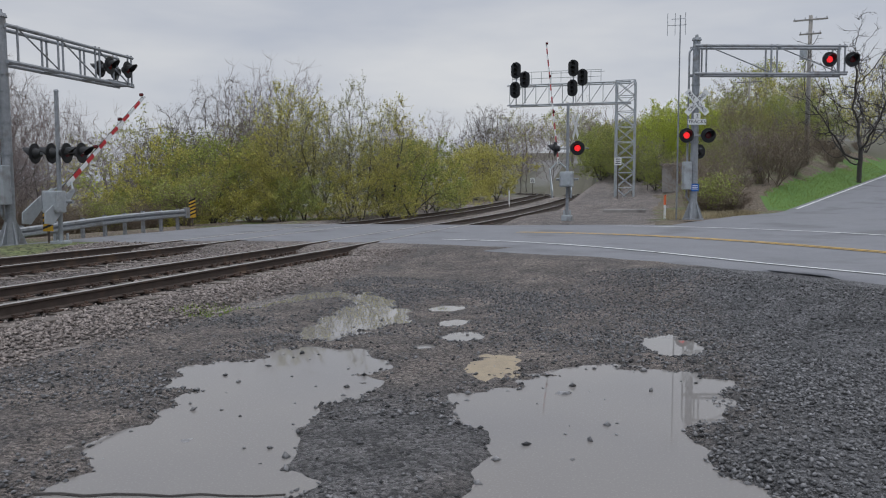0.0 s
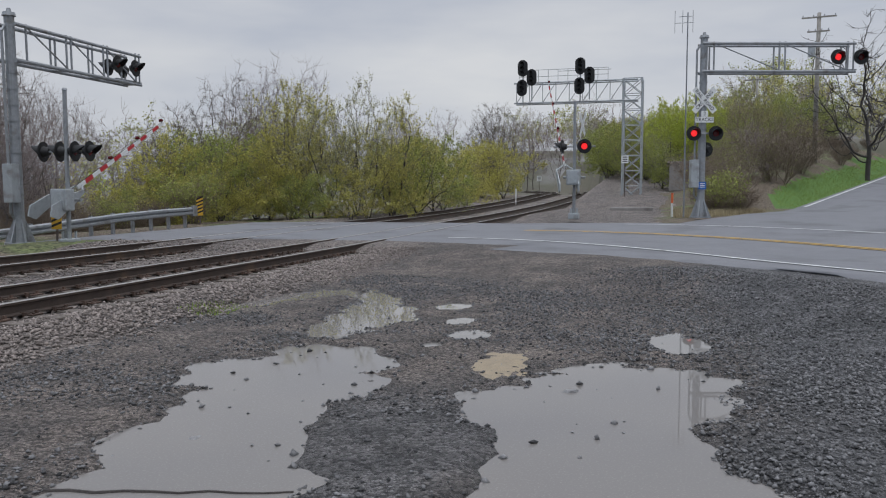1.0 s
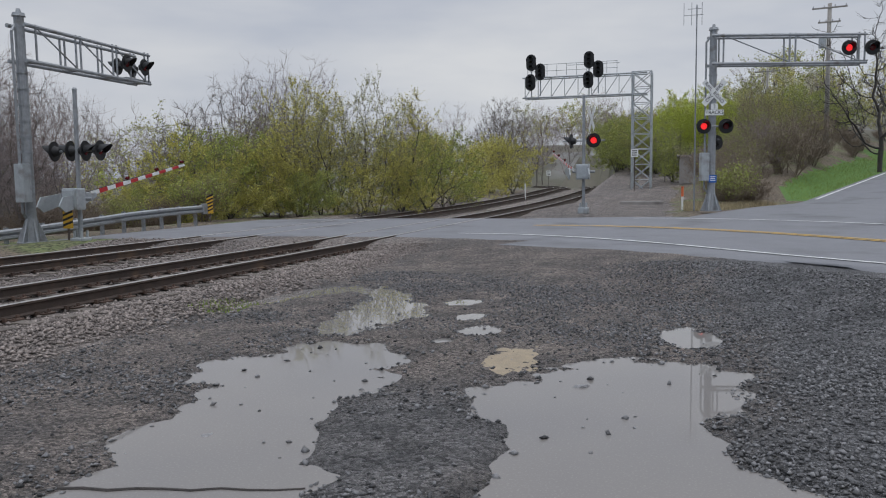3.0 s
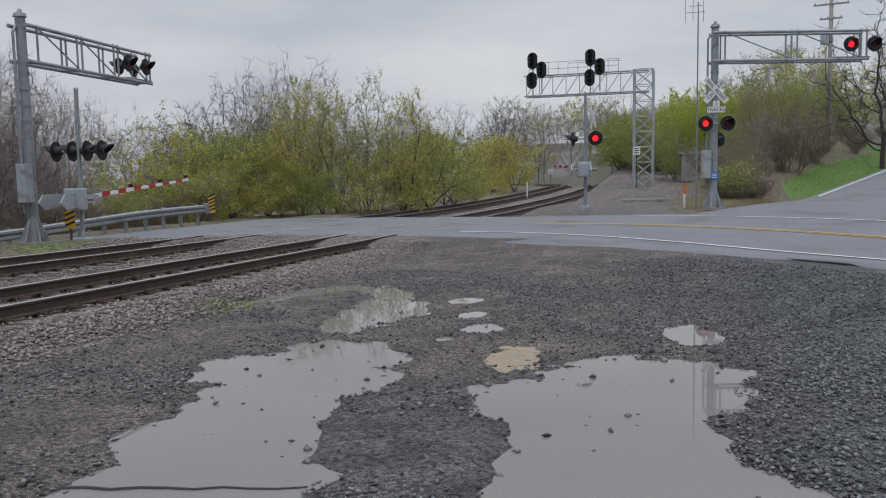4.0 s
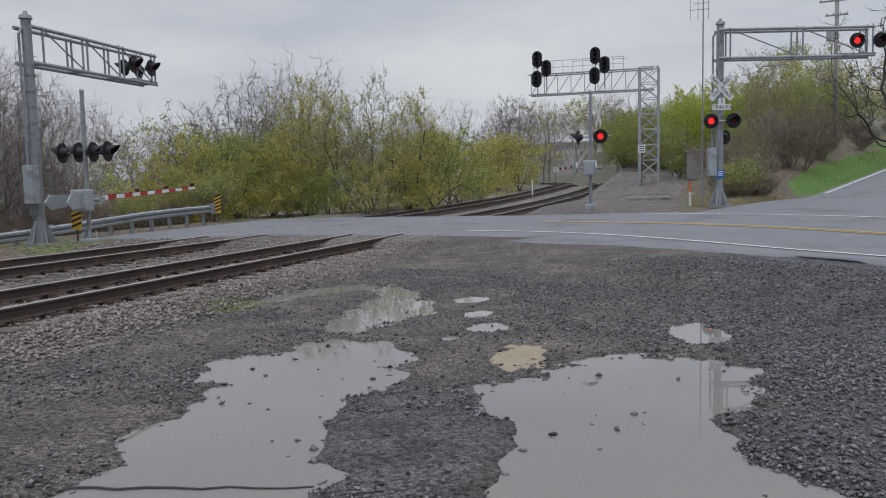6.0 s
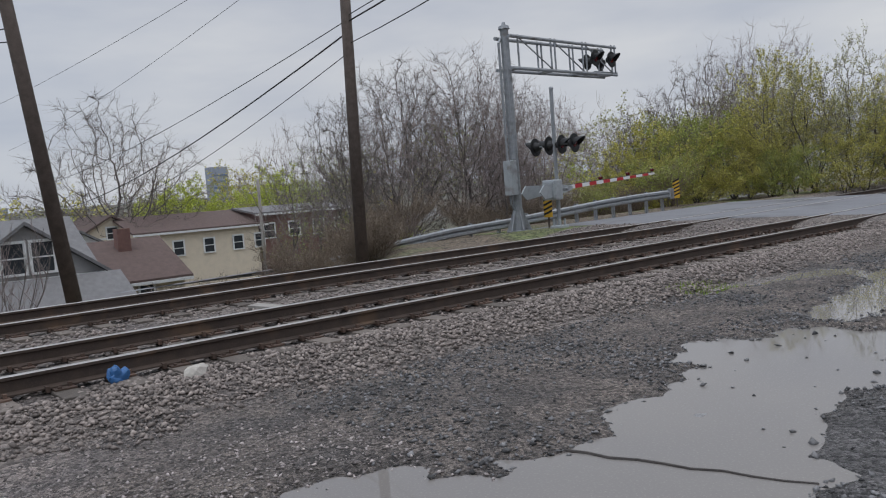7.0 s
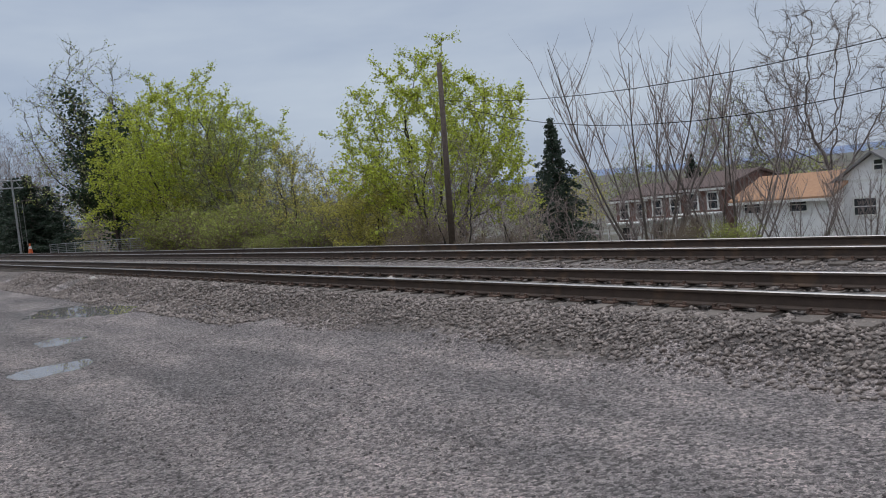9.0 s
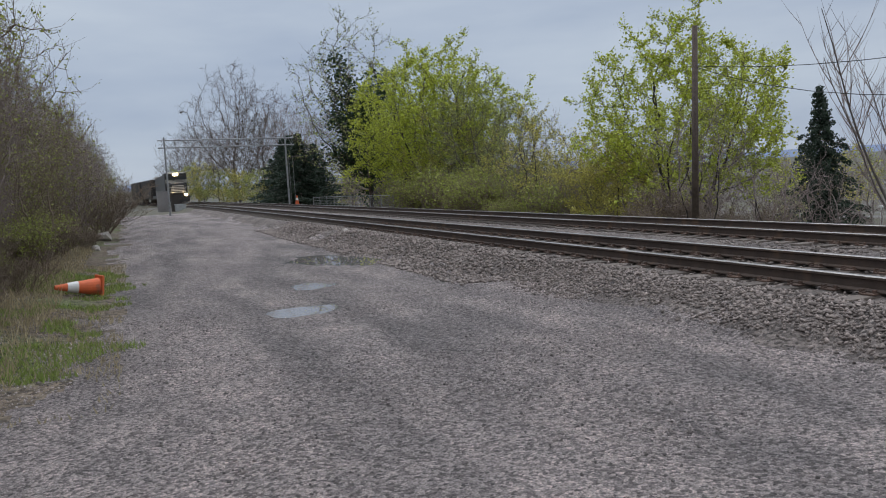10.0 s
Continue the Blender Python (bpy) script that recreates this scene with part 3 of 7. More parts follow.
def plate_mesh():
    bm = B()
    box(bm, (0, 0, 0.008), (0.36, 0.19, 0.016))
    for sx in (-1, 1):
        box(bm, (sx * 0.10, 0.055 * sx, 0.03), (0.035, 0.035, 0.05))
        box(bm, (sx * 0.055, -0.135 * sx, 0.02), (0.11, 0.035, 0.055))
        box(bm, (sx * 0.15, -0.05 * sx, 0.02), (0.03, 0.03, 0.03))
    me = bpy.data.meshes.new("tie_plate")
    bm.to_mesh(me)
    bm.free()
    me.materials.append(M_PLATE)
    return me


TIE, PLATE = tie_mesh(), plate_mesh()
TRACKS = []
for cxt, near in ((-7.95, True), (-12.22, False)):
    tr = thing("railway_track", pose(0, 0, 0), "rusty steel rails on weathered wooden ties in ballast", "railway track", "tracks", "structure")
    TRACKS.append(tr)
    gauge = 0.7525 if near else 0.785
    for s in (-1, 1):
        r = rail(cxt + s * gauge)
        r.parent = tr
    far_v, far_f = [], []
    y = -330.0
    while y < 140:
        crossing = 20.2 < y < 31.6
        xc, zc = cxt + float(track_shift(y)), float(rail_z(y)) - 0.196
        j = rng.normal(0, 1, 4)
        if not crossing:
            if (-31 if near else -22) < y < 20.2:
                t = new("tie", TIE)
                t.matrix_basis = pose(xc + 0.03 * j[0], y + 0.015 * j[1], zc + 0.004 * j[2], 0, 0, 0.7 * j[3])
                t.parent = tr
                for s in (-1, 1):
                    p = new("tie_plate", PLATE)
                    p.matrix_basis = pose(xc + s * gauge, y + 0.015 * j[1], zc + 0.0, 0, 0, 0 if s > 0 else 180)
                    p.parent = tr
            else:
                b = len(far_v)
                far_v += [(xc + sx * 1.3, y + sy * 0.11, zc + sz) for sx, sy, sz in ((-1, -1, -0.09), (1, -1, -0.09), (1, 1, -0.09), (-1, 1, -0.09), (-1, -1, 0), (1, -1, 0), (1, 1, 0), (-1, 1, 0))]
                far_f += [(b + a, b + c, b + d, b + e) for a, c, d, e in ((4, 5, 6, 7), (0, 1, 5, 4), (1, 2, 6, 5), (2, 3, 7, 6), (3, 0, 4, 7))]
        y += 0.535
    tagged(raw("far_ties", far_v, far_f, M_TIE, tr), kind="stuff")


# ---- loose stones ----
OCT = np.array([(1, 0, 0), (-1, 0, 0), (0, 1, 0), (0, -1, 0), (0, 0, 1), (0, 0, -1)], float)
OCTF = np.array([(4, 0, 2), (4, 2, 1), (4, 1, 3), (4, 3, 0), (5, 2, 0), (5, 1, 2), (5, 3, 1), (5, 0, 3)])


def stones(name, pts, sizes, material, label, flat=0.6, sink=0.25):
    """Many jagged stones in one mesh."""
    n = len(pts)
    r = np.random.default_rng(len(pts))
    v = OCT[None] * (0.55 + 0.9 * r.random((n, 6, 1))) * np.asarray(sizes)[:, None, None] * np.array([1, 0.75, flat])
    a = r.random(n) * 6.283
    c, s = np.cos(a)[:, None], np.sin(a)[:, None]
    tilt = (r.random((n, 1)) - 0.5) * 0.9
    v = np.stack([v[..., 0] * c - v[..., 1] * s, v[..., 0] * s + v[..., 1] * c, v[..., 2] + v[..., 0] * tilt], -1)
    v += np.asarray(pts)[:, None] + np.array([0, 0, 1.0]) * (np.asarray(sizes) * flat * (1 - 2 * sink))[:, None, None]
    f = OCTF[None] + 6 * np.arange(n)[:, None, None]
    me = bpy.data.meshes.new(name)
    me.vertices.add(n * 6)
    me.vertices.foreach_set("co", v.astype(np.float32).ravel())
    me.loops.add(f.size)
    me.loops.foreach_set("vertex_index", f.astype(np.int32).ravel())
    me.polygons.add(n * 8)
    me.polygons.foreach_set("loop_start", np.arange(0, f.size, 3, dtype=np.int32))
    me.update(calc_edges=True)
    me.materials.append(material)
    return tagged(new(name, me), label, "stones", kind="stuff")


def scatter(n, x0, x1, y0, y1, seed, skew=None):
    r = np.random.default_rng(seed)
    x, y = x0 + (x1 - x0) * r.random(n), y0 + (y1 - y0) * r.random(n)
    if skew is not None:
        keep = r.random(n) < skew(x, y)
        x, y = x[keep], y[keep]
    return np.stack([x, y, ground_z(x, y)], 1)


off_road = lambda x, y: (road_offset(x, y)[0] > 5.8).astype(float)
p = scatter(46000, -6.9, -4.9, -14, 19.5, 1, lambda x, y: sstep(-5.3, -6.3, x + 0.3 * vnoise(x, y, 0.9)) * off_road(x, y))
stones("ballast_stones", p, 0.014 + 0.030 * rng.random(len(p)) ** 1.6, M_STONE, "broken grey-brown ballast stones on the track shoulder")
p = scatter(12000, -14.9, -6.9, -14, 19.5, 2)
stones("ballast_stones", p, 0.02 + 0.035 * rng.random(len(p)) ** 1.5, M_STONE, "broken grey-brown ballast stones between the ties")
p = scatter(9000, -6.9, -4.8, -40, -14, 3)
stones("ballast_stones", p, 0.025 + 0.035 * rng.random(len(p)), M_STONE, "broken grey-brown ballast stones on the track shoulder")
p = scatter(170000, -5.6, 5.0, 3.0, 15.5, 4, lambda x, y: np.clip(0.22 + 0.5 * vnoise(x, y, 1.2) + 0.5 * sstep(-1.6, 1.6, x), 0.04, 1) * off_road(x, y))
p = p[(p[:, 2] > -0.125) | (rng.random(len(p)) < 0.010)]
stones("gravel_chips", p, 0.007 + 0.024 * rng.random(len(p)) ** 2.4, M_DARKSTONE, "dark grey gravel chips strewn over the lot")
p = scatter(110000, -5.6, 3.2, -14, 3, 5, lambda x, y: np.clip(0.22 + 0.55 * vnoise(x, y, 1.4), 0.03, 1))
stones("gravel_chips", p, 0.006 + 0.017 * rng.random(len(p)) ** 2.5, M_PALECHIP, "grey gravel chips strewn over the lot")

# stones that stand out of the water
r_ = np.random.default_rng(77)
p = np.stack([-3.4 + 4.8 * r_.random(130), 4.0 + 6.5 * r_.random(130), np.full(130, -0.125)], 1)
p = p[ground_z(p[:, 0], p[:, 1]) < -0.13]
stones("puddle_stones", p, 0.016 + 0.026 * r_.random(len(p)) ** 1.6, M_DARKSTONE, "dark wet stones standing out of the puddles", sink=0.1)
p = scatter(26000, -6.2, 2.4, 2.2, 13.8, 78, lambda x, y: np.exp(-((wetness(x, y) - 0.5) / 0.22) ** 2) * np.clip(0.5 + 0.8 * vnoise(x, y, 0.8), 0.05, 1) * (wetness(x, y) > 0.02))
p = p[p[:, 2] > -0.155]
stones("shore_stones", p, 0.010 + 0.028 * rng.random(len(p)) ** 2.2, M_DARKSTONE, "dark wet stones along the puddle edges")
M_SAND = mat("pale_sand", (0.33, 0.265, 0.18), (0.25, 0.205, 0.15), rough=0.95, scale=9, fine=120, bump=0.5)
bm = B()
rows = []
for k in range(9):
    ring = []
    for a in range(28):
        q = 6.2832 * a / 28
        rr = k / 8 * (1 + 0.16 * float(vnoise(math.cos(q) * 2 + 9, math.sin(q) * 2, 0.45)))
        x, y = -0.78 + 0.36 * rr * math.cos(q), 7.8 + 0.78 * rr * math.sin(q)
        ring.append(bm.verts.new((x, y, gz(x, y) + 0.035 * (1 - (k / 8) ** 1.3) - 0.012 + 0.014 * float(vnoise(x, y, 0.09)))))
    rows.append(ring)
for k in range(8):
    for a in range(28):
        b_ = (a + 1) % 28
        bm.faces.new((rows[k][a], rows[k][b_], rows[k + 1][b_], rows[k + 1][a]))
bmesh.ops.remove_doubles(bm, verts=bm.verts, dist=0.0005)
tagged(part("sand_patch", bm, M_SAND, smooth=True), "low patch of pale sand spilt on the gravel", "sand")

# ---- trees ----
def tube(V, F, a, b, r0, r1, n=3):
    a, b = np.asarray(a, float), np.asarray(b, float)
    d = b - a
    d = d / (np.linalg.norm(d) + 1e-9)
    u = np.cross(d, (0.31, 0.17, 0.93) if abs(d[2]) < 0.9 else (1, 0, 0))
    u /= np.linalg.norm(u)
    w = np.cross(d, u)
    k = len(V)
    for c, r in ((a, r0), (b, r1)):
        for i in range(n):
            q = 6.28318 * i / n
            V.append(c + r * (math.cos(q) * u + math.sin(q) * w))
    for i in range(n):
        j = (i + 1) % n
        F.append((k + i, k + j, k + n + j, k + n + i))


def grow(r, height, spread, levels, up=0.35, lead=True, stems=1, thin=1.0, kids=5):
    """Trunk and limbs, twigs, and the twig tips, of a tree of that height."""
    Vt, Ft, Vw, Fw, tips = [], [], [], [], []

    def branch(p, d, length, rad, level):
        n = 5 if level == 0 else 3
        segs = 4 if level == 0 else 3 if level < 3 else 1
        pts = [np.array(p, float)]
        dd = np.array(d, float)
        for s in range(segs):
            dd = dd + r.normal(0, 0.10 + 0.05 * level, 3)
            dd[2] += up * 0.25 * (level > 0)
            dd /= np.linalg.norm(dd)
            pts.append(pts[-1] + dd * length / segs)
        for s in range(segs):
            ra, rb = rad * (1 - 0.75 * s / segs), rad * (1 - 0.75 * (s + 1) / segs)
            V, F = (Vt, Ft) if level < 2 else (Vw, Fw)
            tube(V, F, pts[s], pts[s + 1], ra, rb, 7 if level == 0 else 5 if level == 1 else 3)
        if level >= levels:
            tips.append(pts[-1])
            tips.append((pts[-1] + pts[-2]) / 2)
            return
        m = kids + (3 if level == 0 else 0)
        for k in range(m):
            t = ((0.25 if stems == 1 else 0.06) if level == 0 else 0.2) + 0.78 * (k + r.random()) / m
            i = min(int(t * segs), segs - 1)
            q = pts[i] + (pts[i + 1] - pts[i]) * (t * segs - i)
            a = r.random() * 6.283
            side = np.array([math.cos(a), math.sin(a), 0.0])
            axis = pts[i + 1] - pts[i]
            axis /= np.linalg.norm(axis)
            side -= axis * (side @ axis)
            nd = axis * (0.75 - 0.35 * spread) + side * (0.55 + 0.45 * spread) + np.array([0, 0, up])
            nd /= np.linalg.norm(nd)
            branch(q, nd, length * (0.62 if level == 0 else 0.58) * (1.15 - 0.55 * t if level == 0 else 0.8 + 0.4 * r.random()), max(rad * (0.5 - 0.2 * t), 0.011 * thin), level + 1)
        if lead:
            branch(pts[-1], dd, length * 0.42, rad * 0.3, level + 1)

    for s in range(stems):
        a = r.random() * 6.283
        lean = 0.0 if stems == 1 else 0.22 + 0.35 * r.random()
        branch((0.25 * math.cos(a) * (stems > 1), 0.25 * math.sin(a) * (stems > 1), -0.1), (lean * math.cos(a), lean * math.sin(a), 1), height * 0.62 * (1 if stems == 1 else 0.75 + 0.35 * r.random()), height * 0.020 * thin / (1 if stems == 1 else 1.7), 0)
    return Vt, Ft, Vw, Fw, np.array(tips)


def leaves(r, tips, per, size, fuzz):
    """Small folded leaf blades round the tips."""
    n = len(tips) * per
    c = np.repeat(tips, per, 0) + r.normal(0, fuzz, (n, 3))
    u = r.normal(0, 1, (n, 3))
    u /= np.linalg.norm(u, axis=1)[:, None]
    w = np.cross(u, r.normal(0, 1, (n, 3)))
    w /= np.linalg.norm(w, axis=1)[:, None] + 1e-9
    s = size * (0.6 + 0.8 * r.random((n, 1)))
    V = np.stack([c - u * s, c + w * s * 0.6, c + u * s, c - w * s * 0.6], 1).reshape(-1, 3)
    F = np.arange(4 * n).reshape(n, 4)
    return V, F


def np_mesh(name, V, F, material):
    V, F = np.asarray(V, np.float32), np.asarray(F, np.int32)
    me = bpy.data.meshes.new(name)
    me.vertices.add(len(V))
    me.vertices.foreach_set("co", V.ravel())
    me.loops.add(F.size)
    me.loops.foreach_set("vertex_index", F.ravel())
    me.polygons.add(len(F))
    me.polygons.foreach_set("loop_start", np.arange(0, F.size, F.shape[1], dtype=np.int32))
    me.update(calc_edges=True)
    me.materials.append(material)
    return me


def tree_kind(seed, height, spread, levels, bark, twig, leaf=None, per=6, size=0.09, fuzz=0.18, **kw):
    r = np.random.default_rng(seed)
    Vt, Ft, Vw, Fw, tips = grow(r, height, spread, levels, **kw)
    out = [("trunk", np_mesh("trunk", Vt, Ft, bark)), ("branchwork", np_mesh("branchwork", Vw, Fw, twig))]
    if leaf:
        out.append(("crown", np_mesh("crown", *leaves(r, tips, per, size, fuzz), leaf)))
    return out


def colonize(r, att, pts, par, step, kill, rounds=70, up=0.12, jit=0.16):
    """Grows limbs from the given nodes towards the points of a crown."""
    pts, par = [np.array(p, float) for p in pts], list(par)
    att = np.asarray(att, float)
    arr = np.array(pts)
    d = np.linalg.norm(att[:, None] - arr[None], axis=2)
    near, dist = d.argmin(1), d.min(1)
    for _ in range(rounds):
        if not len(att):
            break
        fresh = []
        for i in np.unique(near):
            v = att[near == i] - pts[i]
            v = (v / (np.linalg.norm(v, axis=1)[:, None] + 1e-9)).mean(0)
            v = v / (np.linalg.norm(v) + 1e-9) + r.normal(0, jit, 3) + (0, 0, up)
            fresh.append((i, pts[i] + step * v / np.linalg.norm(v)))
        base = len(pts)
        for i, p in fresh:
            pts.append(p)
            par.append(i)
        new_pts = np.array([p for _, p in fresh])
        dn = np.linalg.norm(att[:, None] - new_pts[None], axis=2)
        j = dn.argmin(1)
        m = dn[np.arange(len(att)), j]
        better = m < dist
        near, dist = np.where(better, base + j, near), np.where(better, m, dist)
        keep = dist > kill
        att, near, dist = att[keep], near[keep], dist[keep]
    return np.array(pts), np.array(par)


def crown_points(r, n, lobes, clumps, tight):
    """Points gathered in clumps within ellipsoids (middle, half width, half height)."""
    out = []
    total = sum(w * w * h for _, w, h in lobes)
    for c, w, h in lobes:
        k = max(3, int(clumps * w * w * h / total))
        v = r.normal(0, 1, (k, 3))
        v = v / np.linalg.norm(v, axis=1)[:, None] * (0.35 + 0.65 * r.random((k, 1)) ** 0.6)
        mid = v * (w, w, h)
        m = max(4, int(n * w * w * h / total / k))
        out.append(np.repeat(mid, m, 0) + r.normal(0, tight * w, (k * m, 3)) + np.array(c))
    out = np.concatenate(out)
    return out[out[:, 2] > 0.15]


def tubes(A, C, RA, RC, n):
    """Many tapered tubes as arrays of vertices and quads."""
    D = C - A
    D = D / (np.linalg.norm(D, axis=1)[:, None] + 1e-9)
    U = np.cross(D, np.where(np.abs(D[:, 2:]) < 0.9, np.array([[0.31, 0.17, 0.93]]), np.array([[1.0, 0, 0]])))
    U /= np.linalg.norm(U, axis=1)[:, None]
    W = np.cross(D, U)
    q = 6.28318 * np.arange(n) / n
    ring = np.cos(q)[None, :, None] * U[:, None] + np.sin(q)[None, :, None] * W[:, None]
    V = np.concatenate([A[:, None] + RA[:, None, None] * ring, C[:, None] + RC[:, None, None] * ring], 1).reshape(-1, 3)
    i = np.arange(n)
    f = np.stack([i, (i + 1) % n, n + (i + 1) % n, n + i], 1)
    return V, (f[None] + 2 * n * np.arange(len(A))[:, None, None]).reshape(-1, 4)


def join(*sets):
    """Joins arrays of vertices and quads."""
    V, F, b = [], [], 0
    for v, f in sets:
        V.append(v)
        F.append(f + b)
        b += len(v)
    return np.concatenate(V), np.concatenate(F)


def unit(v):
    return v / (np.linalg.norm(v, axis=1)[:, None] + 1e-9)


def crown_tree(seed, height, lobes, bark, twig, leaf=None, stems=1, fork=0.25, n=500, clumps=26, tight=0.16, step=0.3, tip=0.008, shoots=3, shoot=0.5, rise=0.3, per=0, size=0.05, fuzz=0.05, up=0.12, ivy=None, thick=1.0):
    """A tree whose limbs fill a clumped crown, with fine shoots at the limbs' ends and leaves along the shoots.
    lobes are in shares of the height; fork is the share of the height at which the stem divides."""
    r = np.random.default_rng(seed)
    lob = [(tuple(np.array(c) * height), w * height, h * height) for c, w, h in lobes]
    att = crown_points(r, n, lob, clumps, tight)
    pts, par = [], []
    for s in range(stems):
        a = 6.283 * (s + 0.7 * r.random()) / stems
        lean = 0.05 if stems == 1 else 0.15 + 0.4 * r.random()
        p = np.array([0.0, 0.0, -0.15])
        last = -1
        k = max(2, int(fork * height * (0.7 + 0.6 * r.random()) / step))
        for i in range(k + 1):
            pts.append(p.copy())
            par.append(last)
            last = len(pts) - 1
            p = p + step * np.array([lean * math.cos(a) + r.normal(0, 0.09), lean * math.sin(a) + r.normal(0, 0.09), 1.0])
    P, Q = colonize(r, att, pts, par, step, step * 1.25, up=up)
    R = np.full(len(P), 0.0)
    for i in range(len(P) - 1, -1, -1):
        R[i] = max(R[i], tip ** 2.3)
        if Q[i] >= 0:
            R[Q[i]] += R[i]
    R = R ** (1 / 2.3) * np.where(np.arange(len(P)) < 1, 1.15, 1.0)
    kids = np.bincount(Q[Q >= 0], minlength=len(P))
    c = np.nonzero(Q >= 0)[0]
    ra = np.minimum(R[Q[c]], R[c] * 1.5) * thick
    rc = R[c] * thick
    big = R[c] > tip * 3.2
    V1, F1 = tubes(P[Q[c]][big], P[c][big], ra[big], rc[big], 6)
    # fine shoots
    ends = np.nonzero((R < tip * 2.6) & (Q >= 0))[0]
    ends = np.repeat(ends, np.where(kids[ends] == 0, shoots, max(1, shoots // 2)))
    d = unit(unit(P[ends] - P[Q[ends]]) * 0.7 + r.normal(0, 0.5, (len(ends), 3)) + (0, 0, rise))
    L = shoot * (0.4 + 0.9 * r.random((len(ends), 1)))
    s0 = P[ends] - (P[ends] - P[Q[ends]]) * r.random((len(ends), 1))
    s1 = s0 + d * L * 0.5
    s2 = s1 + unit(d + r.normal(0, 0.2, d.shape) + (0, 0, rise * 0.6)) * L * 0.5
    one = np.ones(len(ends)) * tip
    V2, F2 = join(tubes(P[Q[c]][~big], P[c][~big], ra[~big], rc[~big], 3), tubes(s0, s1, one * 0.8, one * 0.6, 3), tubes(s1, s2, one * 0.6, one * 0.3, 3))
    out = [("trunk", np_mesh("trunk", V1, F1, bark)), ("branchwork", np_mesh("branchwork", V2, F2, twig))]
    out[0][1].polygons.foreach_set("use_smooth", [True] * len(F1))
    if leaf:
        m = np.repeat(np.arange(len(ends)), per)
        t = r.random((len(m), 1))
        at = np.where(t < 0.5, s0[m] + (s1 - s0)[m] * t * 2, s1[m] + (s2 - s1)[m] * (t * 2 - 1) * 1.1)
        out.append(("crown", np_mesh("crown", *leaves(r, at, 1, size, fuzz), leaf)))
    if ivy:
        wood = P[(R > tip * 2.2) & (P[:, 2] > 0.1 * height) & (P[:, 2] < 0.85 * height) & (np.hypot(P[:, 0], P[:, 1]) < 0.14 * height)]
        out.append(("ivy", np_mesh("ivy", *leaves(r, wood, 110, 0.08, 0.34), ivy)))
    return out


def vase_kind(seed, height, stems, bark, twig):
    """Several stems that lean out and then rise, with long shoots that bend upwards."""
    r = np.random.default_rng(seed)
    big, fine = [[], [], [], []], [[], [], [], []]

    def arc(store, p, d, length, rad, bend, cuts):
        pts, d = [np.array(p, float)], np.array(d, float)
        for k in range(cuts):
            d = d + (0, 0, bend) + r.normal(0, 0.06, 3)
            d = d / np.linalg.norm(d)
            pts.append(pts[-1] + d * length / cuts)
            for lst, v in zip(store, (pts[-2], pts[-1], rad * (1 - 0.8 * k / cuts), rad * (1 - 0.8 * (k + 1) / cuts))):
                lst.append(v)
        return pts

    for s in range(stems):
        a = 6.283 * (s + 0.6 * r.random()) / stems
        stem = arc(big, (0, 0, -0.15), ((0.25 + 0.35 * r.random()) * math.cos(a), (0.25 + 0.35 * r.random()) * math.sin(a), 0.9), height * (0.85 + 0.25 * r.random()), height * 0.0066, 0.11, 9)
        for k in range(12):
            i = 2 + int(6.5 * (k + r.random()) / 12)
            b = r.random() * 6.283
            side = arc(fine, stem[i], (0.75 * math.cos(b), 0.75 * math.sin(b), 1.0), height * (0.16 + 0.2 * r.random()), height * 0.0024, 0.2, 5)
            for j in range(5):
                c = r.random() * 6.283
                arc(fine, side[1 + j % 4], (0.7 * math.cos(c), 0.7 * math.sin(c), 0.7), height * (0.06 + 0.1 * r.random()), height * 0.0013, 0.25, 2)
    mk = lambda q, n: tubes(np.array(q[0]), np.array(q[1]), np.array(q[2]), np.array(q[3]), n)
    return [("trunk", np_mesh("trunk", *mk(big, 6), bark)), ("branchwork", np_mesh("branchwork", *mk(fine, 3), twig))]


def conifer_kind(seed, height):
    """A spruce: whorls of drooping boughs with hanging sprays."""
    r = np.random.default_rng(seed)
    A, C, RA, RC, at = [(0, 0, -0.1)], [(0, 0, height)], [height * 0.02], [0.015], []
    z = height * 0.05
    while z < height * 0.99:
        for k in range(7):
            reach = ((height - z) * 0.35 + 0.12) * (0.5 + 0.75 * r.random())
            a = 6.283 * (k + r.random()) / 7
            e = np.array([math.cos(a) * reach, math.sin(a) * reach, z - 0.22 * reach])
            o = np.array([0, 0, z + 0.04 * reach])
            A.append(o), C.append(e), RA.append(0.022), RC.append(0.006)
            m = int(4 + reach * 22)
            t = 0.12 + 0.9 * r.random((m, 1)) ** 0.8
            side = np.array([-math.sin(a), math.cos(a), 0])
            at.append(o + (e - o) * t + side * r.normal(0, 0.13, (m, 1)) * reach * (1.1 - 0.7 * t) - (0, 0, 1) * np.abs(r.normal(0, 0.13, (m, 1))))
        z += height * 0.033
    V, F = tubes(np.array(A, float), np.array(C, float), np.array(RA), np.array(RC), 4)
    return [("trunk", np_mesh("trunk", V, F, M_BARK)), ("crown", np_mesh("crown", *leaves(r, np.concatenate(at), 3, 0.085, 0.07), M_NEEDLE))]


